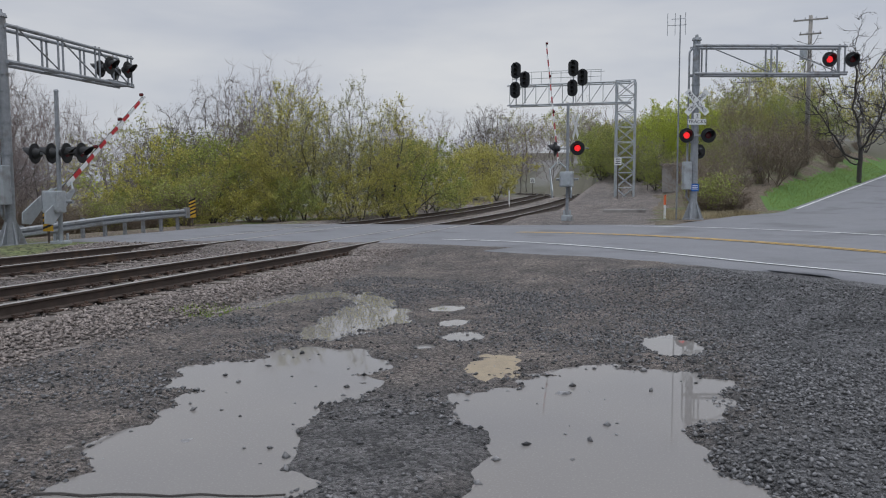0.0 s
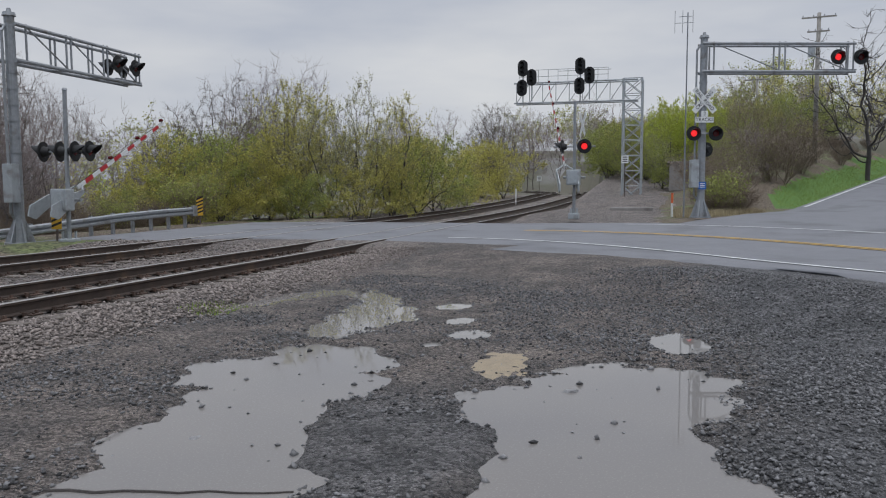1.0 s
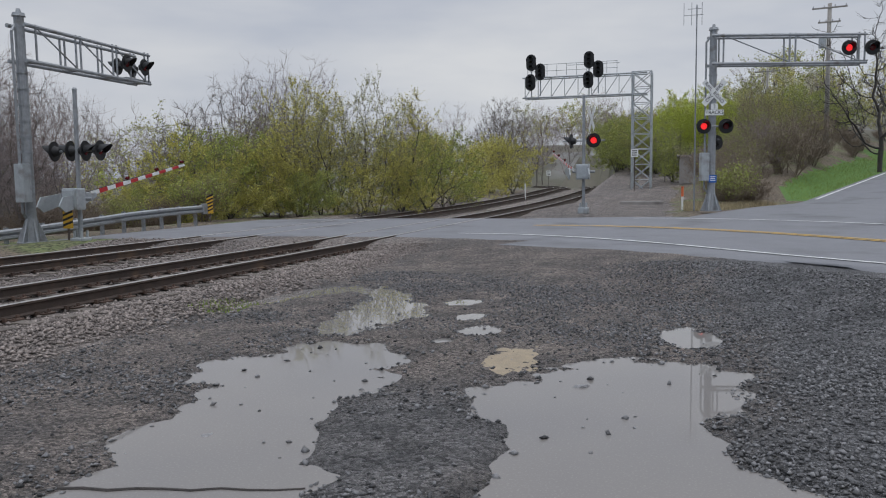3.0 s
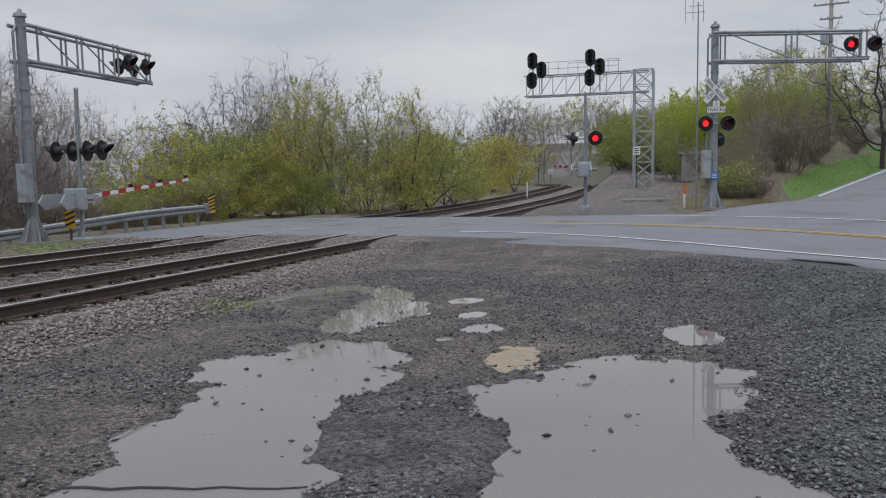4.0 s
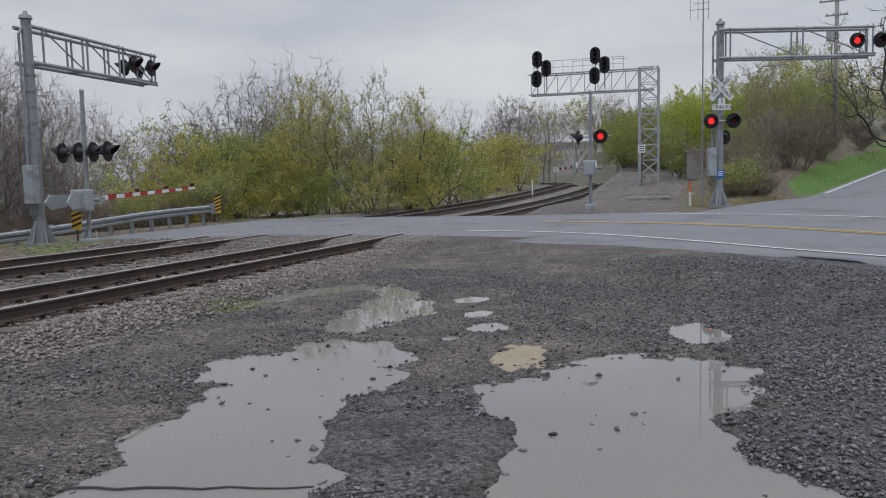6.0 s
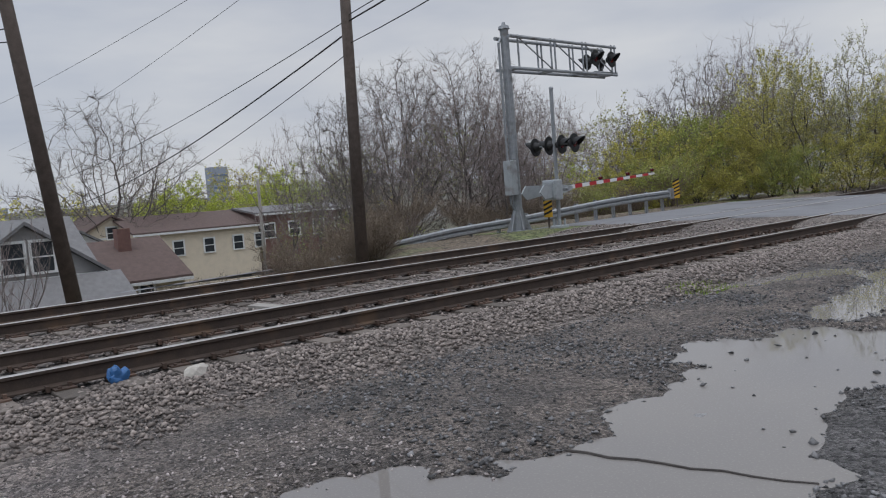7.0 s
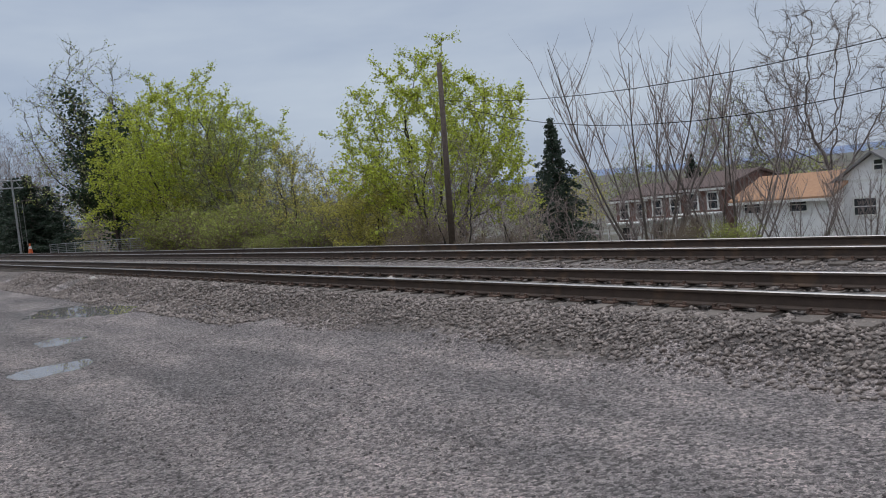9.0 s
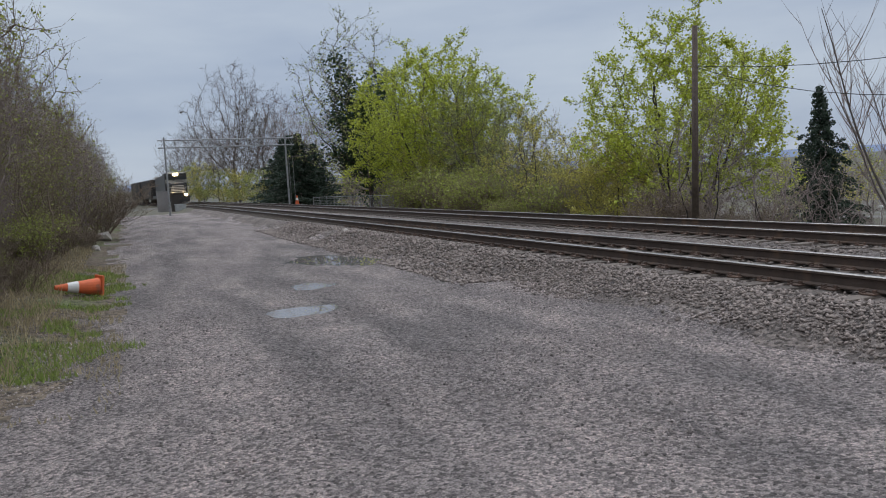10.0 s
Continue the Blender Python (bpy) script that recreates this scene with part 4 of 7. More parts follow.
ROUND = [((0, 0, 0.60), 0.34, 0.36), ((0.1, 0.05, 0.42), 0.27, 0.2)]
TALL = [((0, 0, 0.62), 0.25, 0.38), ((0.05, -0.08, 0.42), 0.2, 0.22)]
VASE = [((0, 0, 0.66), 0.34, 0.34), ((0.05, 0.06, 0.36), 0.3, 0.24)]
DOME = [((0, 0, 0.62), 0.36, 0.36), ((0.06, 0.04, 0.42), 0.34, 0.2)]
MOUND = [((0, 0, 0.52), 0.5, 0.44), ((0.25, 0.2, 0.32), 0.36, 0.28), ((-0.24, -0.2, 0.30), 0.36, 0.26)]
KINDS = {
    "bare": crown_tree(11, 10, TALL, M_BARK, M_BARKRED, n=900, clumps=60, tight=0.2, shoots=4, shoot=0.75, rise=0.5, tip=0.007, fork=0.2),
    "bare_wide": crown_tree(12, 11, ROUND, M_BARK, M_BARK, n=1700, clumps=120, tight=0.15, shoots=4, shoot=0.6, rise=0.25, tip=0.0085, fork=0.2),
    "gnarled": crown_tree(23, 11, ROUND, M_BARKDARK, M_BARKDARK, n=620, clumps=40, tight=0.2, shoots=3, shoot=0.6, rise=0.1, tip=0.015, fork=0.2, step=0.36),
    "thicket": crown_tree(25, 6, [((0, 0, 0.56), 0.3, 0.42)], M_BARKTAN, M_BARKTAN, M_LEAFD, stems=9, fork=0.3, n=380, clumps=44, tight=0.25, step=0.27, shoots=2, shoot=0.7, rise=0.5, per=2, size=0.04, fuzz=0.06, tip=0.0075),
    "red_shrub": crown_tree(26, 5, VASE, M_BARKDARK, M_BARKRED, stems=8, fork=0.2, n=520, clumps=60, tight=0.2, step=0.25, shoots=4, shoot=0.5, rise=0.5, tip=0.007),
    "whips": vase_kind(13, 8, 9, M_BARK, M_BARKRED),
    "lime_bush": crown_tree(27, 3, MOUND, M_BARK, M_BARKTAN, M_LEAFB, stems=6, fork=0.12, n=300, clumps=30, tight=0.2, step=0.2, shoots=3, shoot=0.4, rise=0.4, per=9, size=0.045, fuzz=0.06, tip=0.006),
    "bush": crown_tree(14, 5, MOUND, M_BARKDARK, M_BARK, M_LEAF, stems=7, fork=0.12, n=620, clumps=46, tight=0.15, step=0.24, shoots=3, shoot=0.5, rise=0.5, per=14, size=0.044, fuzz=0.05, tip=0.007),
    "bush_b": crown_tree(15, 5, MOUND, M_BARKDARK, M_BARK, M_LEAFD, stems=6, fork=0.12, n=560, clumps=40, tight=0.15, step=0.24, shoots=3, shoot=0.5, rise=0.3, per=13, size=0.045, fuzz=0.06, tip=0.007),
    "budding": crown_tree(16, 8, VASE, M_BARKDARK, M_BARK, M_LEAF, stems=5, fork=0.22, n=760, clumps=54, tight=0.15, shoots=3, shoot=0.75, rise=0.7, per=8, size=0.05, fuzz=0.05, tip=0.008),
    "blossom": crown_tree(17, 8, VASE, M_BARKDARK, M_BARK, M_BUD, stems=5, fork=0.25, n=700, clumps=48, tight=0.15, shoots=3, shoot=0.8, rise=0.8, per=7, size=0.042, fuzz=0.04, tip=0.008),
    "bright": crown_tree(18, 11, DOME, M_BARKDARK, M_BARK, M_LEAFB, stems=3, fork=0.16, n=1900, clumps=170, tight=0.12, shoots=4, shoot=0.5, rise=0.4, per=11, size=0.055, fuzz=0.07, tip=0.008),
    "green": crown_tree(19, 11, TALL, M_BARK, M_BARK, M_LEAFG, n=1150, clumps=80, tight=0.18, shoots=4, shoot=0.6, rise=0.3, per=3, size=0.05, fuzz=0.06, tip=0.0085, fork=0.2),
    "ivy_tree": crown_tree(24, 11, TALL, M_BARKDARK, M_BARK, M_LEAFG, n=1050, clumps=70, tight=0.18, shoots=4, shoot=0.6, rise=0.2, per=2, size=0.05, fuzz=0.06, tip=0.0085, fork=0.3, ivy=M_IVY),
    "brush": tree_kind(20, 3, 0.7, 3, M_BARKTAN, M_BARKTAN, stems=10, up=0.3, kids=4, thin=0.8),
    "brush_green": tree_kind(21, 3, 0.7, 3, M_BARKTAN, M_BARKTAN, M_LEAFD, per=1, size=0.05, fuzz=0.08, stems=9, up=0.3, kids=4, thin=0.8),
    "conifer": conifer_kind(22, 10),
}
FAR_KINDS = [crown_tree(30 + i, 10, ROUND, M_BARK, M_BARKRED, leaf, n=190, clumps=26, tight=0.2, step=0.55, shoots=2, shoot=1.0, rise=0.4, per=5, size=0.13, fuzz=0.16, tip=0.016) for i, leaf in enumerate((M_BUD, M_LEAF, M_LEAFD))] + [crown_tree(40 + i, 10, (TALL, ROUND)[i], M_BARK, M_BARKRED, n=220, clumps=26, tight=0.2, step=0.5, shoots=3, shoot=1.0, rise=0.5, tip=0.015) for i in range(2)]


def mesh_arrays(me):
    V = np.empty(len(me.vertices) * 3, np.float32)
    me.vertices.foreach_get("co", V)
    F = np.empty(len(me.loops), np.int32)
    me.loops.foreach_get("vertex_index", F)
    return V.reshape(-1, 3), F.reshape(-1, 4)


FAR_ARRAYS = [[(mesh_arrays(me), me.materials[0]) for _, me in kind] for kind in FAR_KINDS]


def woods(n, x0, x1, y0, y1, h0, h1, seed, label, ok=None, pick=(0, 1, 2, 3, 4, 3, 4)):
    """Far woodland as one object."""
    r = np.random.default_rng(seed)
    slots, Vs, Fs, Ms, base = [], [], [], [], 0
    for i in range(n):
        x, y = x0 + (x1 - x0) * r.random(), y0 + (y1 - y0) * r.random()
        if ok is not None and not ok(x, y):
            continue
        k, a = (h0 + (h1 - h0) * r.random()) / 11.0, r.random() * 6.283
        c, s = math.cos(a) * k * 1.15, math.sin(a) * k * 1.15
        z = gz(x, y) - 0.1
        for (V, F), m in FAR_ARRAYS[pick[int(r.random() * len(pick))]]:
            if m not in slots:
                slots.append(m)
            Vs.append(np.stack([x + V[:, 0] * c - V[:, 1] * s, y + V[:, 0] * s + V[:, 1] * c, z + V[:, 2] * k], 1))
            Fs.append(F + base)
            Ms.append(np.full(len(F), slots.index(m), np.int32))
            base += len(V)
    me = np_mesh("woods", np.concatenate(Vs), np.concatenate(Fs), slots[0])
    for m in slots[1:]:
        me.materials.append(m)
    me.polygons.foreach_set("material_index", np.concatenate(Ms))
    return tagged(new("woods", me), label, "woods", kind="stuff")
LABELS = {
    "bare": ("bare grey-brown tree with fine reddish twigs", "tree"), "bare_wide": ("bare spreading tree with a rounded crown", "tree"), "whips": ("bare many-stemmed tree with whip-like shoots", "tree"),
    "bush": ("dense bush in fresh olive-green spring leaf", "bush"), "bush_b": ("dense bush in mid-green leaf", "bush"), "budding": ("many-stemmed tree in light spring leaf", "tree"), "blossom": ("many-stemmed tree with pale buds", "tree"),
    "bright": ("tall tree in bright yellow-green spring leaf", "tree"), "green": ("tall tree in thin olive spring leaf", "tree"), "brush": ("leafless tan brush on the bank", "shrub"), "brush_green": ("tangled brush with few green leaves", "shrub"), "conifer": ("dark green conifer with drooping boughs", "tree"),
    "thicket": ("dense upright leafless saplings with a few green leaves", "shrub"), "red_shrub": ("bare reddish many-stemmed shrub by the tracks", "shrub"),
    "lime_bush": ("low bush in bright lime-green leaf", "bush"), "gnarled": ("dark bare tree with crooked limbs on the hill", "tree"), "ivy_tree": ("tall thinly leaved tree with dark ivy up its trunk", "tree"),
}
REAL_H = {k: max(max(v.co.z for v in me.vertices) for _, me in KINDS[k]) for k in KINDS}


def plant(kind, x, y, height, turn=None, wide=1.0, z=None, lean=0.0):
    """A tree or bush of that kind, so high."""
    k = height / REAL_H[kind]
    name = {"bush": "bush", "lime_bush": "bush", "bush_b": "bush", "brush": "shrub", "brush_green": "shrub", "thicket": "shrub", "red_shrub": "shrub", "conifer": "conifer"}.get(kind, "tree")
    lab, cat = LABELS[kind]
    turn = rng.random() * 360 if turn is None else turn
    ob = thing(name, pose(x, y, gz(x, y) - 0.05 if z is None else z, lean, 0, turn) @ Matrix.Diagonal((k * wide, k * wide, k, 1)), lab, cat, "trees and bushes")
    for nm, me in KINDS[kind]:
        c = new(nm, me)
        c.parent = ob
    return ob

# ---- crossing signals ----
def flasher(parent, at, facing, lit=False, hood=True):
    """A round crossing lamp: backboard, hood and lens. facing: degrees about z; 0 looks along -y."""
    bm = B()
    rot = Matrix.Rotation(radians(facing), 4, "Z")
    m = Matrix.Translation(at) @ rot
    bmesh.ops.create_cone(bm, cap_ends=True, segments=24, radius1=0.29, radius2=0.29, depth=0.015, matrix=m @ Matrix.Rotation(radians(90), 4, "X"))
    bmesh.ops.create_cone(bm, cap_ends=True, segments=16, radius1=0.10, radius2=0.17, depth=0.18, matrix=m @ Matrix.Translation((0, 0.10, 0)) @ Matrix.Rotation(radians(90), 4, "X"))
    ob = part("flasher", bm, M_BLACK, parent)
    bm = B()
    vs = []
    for k in range(13):
        a = radians(-20 + k * 220 / 12)
        front = 0.34 * max(0.25, math.sin(a) * 0.6 + 0.45)
        for r_, yy in ((0.165, -0.01), (0.175, -front)):
            vs.append(bm.verts.new(m @ Vector((r_ * math.cos(a), yy, r_ * math.sin(a)))))
    for k in range(12):
        bm.faces.new((vs[2 * k], vs[2 * k + 1], vs[2 * k + 3], vs[2 * k + 2]))
    hood_ob = part("hood", bm, M_BLACK, ob)
    sol = hood_ob.modifiers.new("thickness", "SOLIDIFY")
    sol.thickness = 0.008
    bm = B()
    bmesh.ops.create_uvsphere(bm, u_segments=16, v_segments=8, radius=0.125, matrix=m @ Matrix.Translation((0, -0.008, 0)) @ Matrix.Diagonal((1, 0.22, 1, 1)))
    part("lens", bm, M_LIT if lit else M_LENS, ob, "lit red lens" if lit else "dark red lens", True)
    return ob


def cantilever(m, height, arm, up, low, label, bays):
    t = thing("cantilever_signal", m, label, "railway signal", "crossing signals")
    bm = B()
    rod(bm, (0, 0, 0.15), (0, 0, height), 0.15, 0.14, 14)
    rod(bm, (0, 0, height), (0, 0, height + 0.10), 0.19, 0.16, 14)
    rod(bm, (0, 0, height + 0.10), (0, 0, height + 0.22), 0.08, 0.05, 10)
    part("mast", bm, M_GALV, t)
    bm = B()
    for k in range(6):
        bm = B()
        a = radians(60 * k)
        vs = [bm.verts.new(Vector((r_ * math.cos(a) + s * 0.02 * math.sin(a), r_ * math.sin(a) - s * 0.02 * math.cos(a), z))) for s in (-1, 1) for r_, z in ((0.13, 0.0), (0.40, 0.0), (0.40, 0.06), (0.15, 0.72), (0.13, 0.72))]
        bm.faces.new(vs[:5])
        bm.faces.new(vs[:4:-1])
        for i in range(5):
            j = (i + 1) % 5
            bm.faces.new((vs[i], vs[5 + i], vs[5 + j], vs[j]))
        part("base_rib", bm, M_GALV, t)
    bm = B()
    rod(bm, (0, 0, 0), (0, 0, 0.05), 0.42, 0.42, 12)
    rod(bm, (0, 0, 0.05), (0, 0, 0.75), 0.22, 0.155, 12)
    part("base", bm, M_GALV, t)
    for z, e in ((up, arm), (low, arm)):
        for s in (-0.28, 0.28):
            part("chord", rod(B(), (-0.15, s, z), (e, s, z - 0.02), 0.06, 0.05, 8), M_GALV, t)
    n = bays
    for x in [0.3] + [0.3 + (arm - 0.5) * k / n + e for k in range(1, n + 1) for e in (-0.11, 0.11)]:
        for s in (-0.28, 0.28):
            part("post", rod(B(), (x, s, low), (x, s, up + 0.06), 0.035, 0.035, 6), M_GALV, t)
        part("tie_bar", rod(B(), (x, -0.28, low), (x, 0.28, low), 0.03, 0.03, 6), M_GALV, t)
    for k in range(n):
        x0, x1 = 0.3 + (arm - 0.5) * k / n, 0.3 + (arm - 0.5) * (k + 1) / n
        part("brace", rod(B(), (x0, -0.28, up), (x1, -0.28, low), 0.025, 0.025, 6), M_GALV, t)
    bm = B()
    for k in range(7):
        box(bm, (arm - 1.35 + 0.22 * k, 0, low + 0.07), (0.03, 0.5, 0.03))
    box(bm, (arm - 0.7, -0.26, low + 0.06), (1.5, 0.04, 0.05))
    box(bm, (arm - 0.7, 0.26, low + 0.06), (1.5, 0.04, 0.05))
    part("walkway", bm, M_GALV, t)
    bm = B()
    rod(bm, (-0.26, 0.05, 0.9), (-0.26, 0.05, up - 0.2), 0.04, 0.04, 8)
    rod(bm, (-0.26, 0.05, up - 0.2), (0.0, 0.05, up + 0.15), 0.04, 0.04, 8)
    rod(bm, (-0.26, 0.05, 0.9), (0.05, 0.05, 0.5), 0.04, 0.04, 8)
    part("conduit", bm, M_GALV, t)
    for k in range(8):
        z = 2.6 + 0.45 * k
        if z < low:
            part("band", rod(B(), (0, 0, z), (0, 0, z + 0.05), 0.165, 0.165, 14), M_GALV, t)
    part("junction_box", box(B(), (-0.30, -0.05, 1.75), (0.32, 0.3, 1.1), bevel=0.02), M_SILVER, t)
    return t


def crossbuck(parent, at, facing, words=True, size=1.22):
    rot = Matrix.Translation(at) @ Matrix.Rotation(radians(facing), 4, "Z")
    for s, word in ((1, "CROSSING"), (-1, "RAIL  ROAD")):
        bm = B()
        r2 = Matrix.Rotation(radians(-48 * s), 4, "Y")
        bmesh.ops.create_cube(bm, size=1, matrix=rot @ Matrix.Translation((0, 0.008 * s, 0)) @ r2 @ Matrix.Diagonal((size, 0.006, 0.23, 1)))
        blade = part("blade", bm, M_SIGNWHITE, parent, "white crossbuck blade")
        if words:
            text_mesh("lettering", word, 0.19, rot @ Matrix.Translation((0, 0.008 * s - 0.008, 0)) @ r2 @ Matrix.Rotation(radians(90), 4, "X"), M_BLACK, blade)


def gate(m, height, arm_at, arm_len, label, lamp_z, rail_pts=()):
    """Gate mast with its lamps, machine, counterweights and striped arm. Returns the thing and the arm."""
    t = thing("crossing_gate", m, label, "crossing gate", "crossing signals")
    part("mast", rod(rod(B(), (0, 0, 0), (0, 0, height), 0.065, 0.06, 12), (0, 0, height), (0, 0, height + 0.06), 0.08, 0.05, 12), M_GALV, t)
    bm = B()
    box(bm, (0, 0, 0.12), (0.42, 0.42, 0.24), bevel=0.03)
    for a in (-1, 1):
        for b in (-1, 1):
            box(bm, (0.12 * a, 0.12 * b, 0.33), (0.05, 0.05, 0.22))
    part("base", bm, M_SILVER, t)
    part("crossarm", rod(B(), (-0.85, 0, lamp_z), (0.85, 0, lamp_z), 0.03, 0.03, 8), M_GALV, t)
    machine = part("gate_machine", box(B(), (0, -0.22, arm_at), (0.55, 0.34, 0.62), bevel=0.04), M_SILVER, t)
    part("machine_door", box(B(), (0, -0.40, arm_at), (0.44, 0.02, 0.5), bevel=0.008), M_SILVER, machine)
    part("hinge", rod(B(), (-0.24, -0.41, arm_at - 0.2), (-0.24, -0.41, arm_at + 0.2), 0.015, 0.015, 6), M_GALV, machine)
    bm = B()
    part("shaft", rod(bm, (-0.45, 0, arm_at), (0.45, 0, arm_at), 0.05, 0.05, 10), M_GALV, t)
    arm = new("gate_arm")
    arm.parent = t
    arm["label"] = "red and white striped gate arm with three small lamps"
    # arm along local +x; weights behind the shaft
    for s in (-0.38, 0.38):
        bm = B()
        vs = [Vector(v) for v in ((0.55, s, 0.05), (0.55, s, -0.05), (0.0, s, -0.16), (-0.75, s, -0.22), (-0.95, s, 0.0), (-0.75, s, 0.22), (0.0, s, 0.16))]
        a = [bm.verts.new(v + Vector((0, -0.02, 0))) for v in vs]
        b = [bm.verts.new(v + Vector((0, 0.02, 0))) for v in vs]
        bm.faces.new(a)
        bm.faces.new(b[::-1])
        for i in range(7):
            j = (i + 1) % 7
            bm.faces.new((a[i], b[i], b[j], a[j]))
        part("counterweight", bm, M_SILVER, arm)
    part("arm_bracket", rod(rod(B(), (0.5, -0.38, 0), (0.9, -0.05, 0), 0.03, 0.03, 6), (0.5, 0.38, 0), (0.9, 0.05, 0), 0.03, 0.03, 6), M_SILVER, arm)
    n = max(6, int(arm_len / 0.41))
    step = (arm_len - 0.75) / n
    for k in range(n):
        h = 0.13 - 0.06 * k / n
        part("stripe", box(B(), (0.75 + step * (k + 0.5), 0, 0), (step, 0.05, h)), M_RED if k % 2 else M_SIGNWHITE, arm, "red stripe" if k % 2 else "white stripe")
    for f in (0.45, 0.72, 0.98):
        lamp = part("arm_lamp", rod(B(), (arm_len * f, -0.05, 0.13), (arm_len * f, 0.05, 0.13), 0.055, 0.055, 10), M_LENS, arm)
        part("lamp_bracket", rod(B(), (arm_len * f, 0, 0.03), (arm_len * f, 0, 0.1), 0.012, 0.012, 6), M_GALV, lamp)
    part("lamp_cable", rod(B(), (0.5, 0, 0.075), (arm_len * 0.98, 0, 0.06), 0.010, 0.008, 6), M_CABLE, arm)
    return t, arm


# near mast west of the tracks
cw = cantilever(pose(-17.25, 18.25, gz(-17.25, 18.25), 0, -1.0, 95.5), 6.45, 6.1, 6.2, 5.2, "galvanised cantilever signal mast with lamps over the road", 3)
for x, f in ((4.6, 0), (5.15, 180), (5.65, 0), (6.0, 180)):
    flasher(cw, (x, -0.36 if f == 0 else 0.36, 5.72), f, lit=False)
gw, arm_w = gate(pose(-15.75, 18.5, 0.10, 0, 0, 0), 4.45, 1.35, 5.5, "grey crossing gate with four lamps beside the tracks", 2.72)
for x, f in ((-0.8, -80), (-0.22, -80), (0.3, 100), (0.8, 100)):
    flasher(gw, (x, 0, 2.72), f)
# far mast east of the tracks
ce = cantilever(pose(1.83, 33.0, 0.62, 0, 0, 16), 7.05, 5.8, 6.80, 5.72, "galvanised cantilever signal mast with crossbuck and red lamps", 2)
flasher(ce, (5.06, -0.4, 6.25), 0, lit=True)
flasher(ce, (5.95, -0.4, 6.25), 0, lit=False)
flasher(ce, (-0.42, -0.32, 3.32), 0, lit=True)
flasher(ce, (0.44, -0.32, 3.32), 0, lit=False)
flasher(ce, (0.30, 0.32, 2.72), 200, lit=False)
part("lamp_bar", rod(rod(B(), (-0.5, -0.24, 3.32), (0.5, -0.24, 3.32), 0.03, 0.03, 8), (0, -0.24, 3.32), (0, 0, 3.32), 0.03, 0.03, 8), M_GALV, ce)
crossbuck(ce, (0.0, -0.19, 4.62), 0)
plate = part("track_count_sign", box(B(), (0.02, -0.19, 3.86), (0.72, 0.012, 0.22)), M_SIGNWHITE, ce, "white sign for the number of tracks")
text_mesh("lettering", "TRACKS", 0.19, Matrix.Translation((0.02, -0.199, 3.86)) @ Matrix.Rotation(radians(90), 4, "X"), M_BLACK, plate)
plate = part("track_count_sign", box(B(), (0.02, -0.19, 4.09), (0.26, 0.012, 0.22)), M_SIGNWHITE, ce, "white sign for the number of tracks")
text_mesh("lettering", "2", 0.2, Matrix.Translation((0.02, -0.199, 4.09)) @ Matrix.Rotation(radians(90), 4, "X"), M_BLACK, plate)
M_BLUE = mat("blue_sign", (0.02, 0.12, 0.42), (0.02, 0.1, 0.36), rough=0.5, bump=0.0)
plate = part("notice", box(B(), (0.0, -0.18, 1.28), (0.3, 0.01, 0.3)), M_BLUE, ce, "blue notice with white lines")
for k in range(3):
    part("text_bar", box(B(), (0.0, -0.187, 1.36 - 0.07 * k), (0.2, 0.004, 0.03)), M_SIGNWHITE, plate)
ge, arm_e = gate(pose(-3.12, 32.5, 0.54, 0, 0, 0), 4.75, 1.7, 8.0, "grey crossing gate with two red lamps by the far roadside", 2.95)
flasher(ge, (0.42, -0.2, 2.95), 0, lit=True)
flasher(ge, (-0.5, 0.0, 2.95), -100)
crossbuck(ge, (0.3, 0.1, 3.85), 112, words=False)


# ---- railway signal bridge ----
def color_light(parent, at, facing=0):
    """Tall black signal head with hooded lenses."""
    m = Matrix.Translation(at) @ Matrix.Rotation(radians(facing), 4, "Z")
    bm = B()
    vs = []
    for k in range(24):
        a = 2 * math.pi * k / 24
        z = 0.24 * (1 if math.sin(a) > 0 else -1) + 0.38 * math.sin(a)
        vs.append((0.38 * math.cos(a), z))
    a_ = [bm.verts.new(m @ Vector((x, 0, z))) for x, z in vs]
    b_ = [bm.verts.new(m @ Vector((x, 0.05, z))) for x, z in vs]
    bm.faces.new(a_)
    bm.faces.new(b_[::-1])
    for i in range(24):
        j = (i + 1) % 24
        bm.faces.new((a_[i], b_[i], b_[j], a_[j]))
    head = part("signal_head", bm, M_BLACK, parent)
    for z in (-0.32, 0.0, 0.32):
        bm = B()
        for k in range(11):
            a = radians(-10 + 20 * k)
            bm.verts.new(m @ Vector((0.13 * math.cos(a), 0, z + 0.13 * math.sin(a))))
            bm.verts.new(m @ Vector((0.14 * math.cos(a), -0.3, z + 0.14 * math.sin(a))))
        bm.verts.ensure_lookup_table()
        for k in range(10):
            bm.faces.new((bm.verts[2 * k], bm.verts[2 * k + 1], bm.verts[2 * k + 3], bm.verts[2 * k + 2]))
        h = part("hood", bm, M_BLACK, head)
        h.modifiers.new("thickness", "SOLIDIFY").thickness = 0.01
    return head


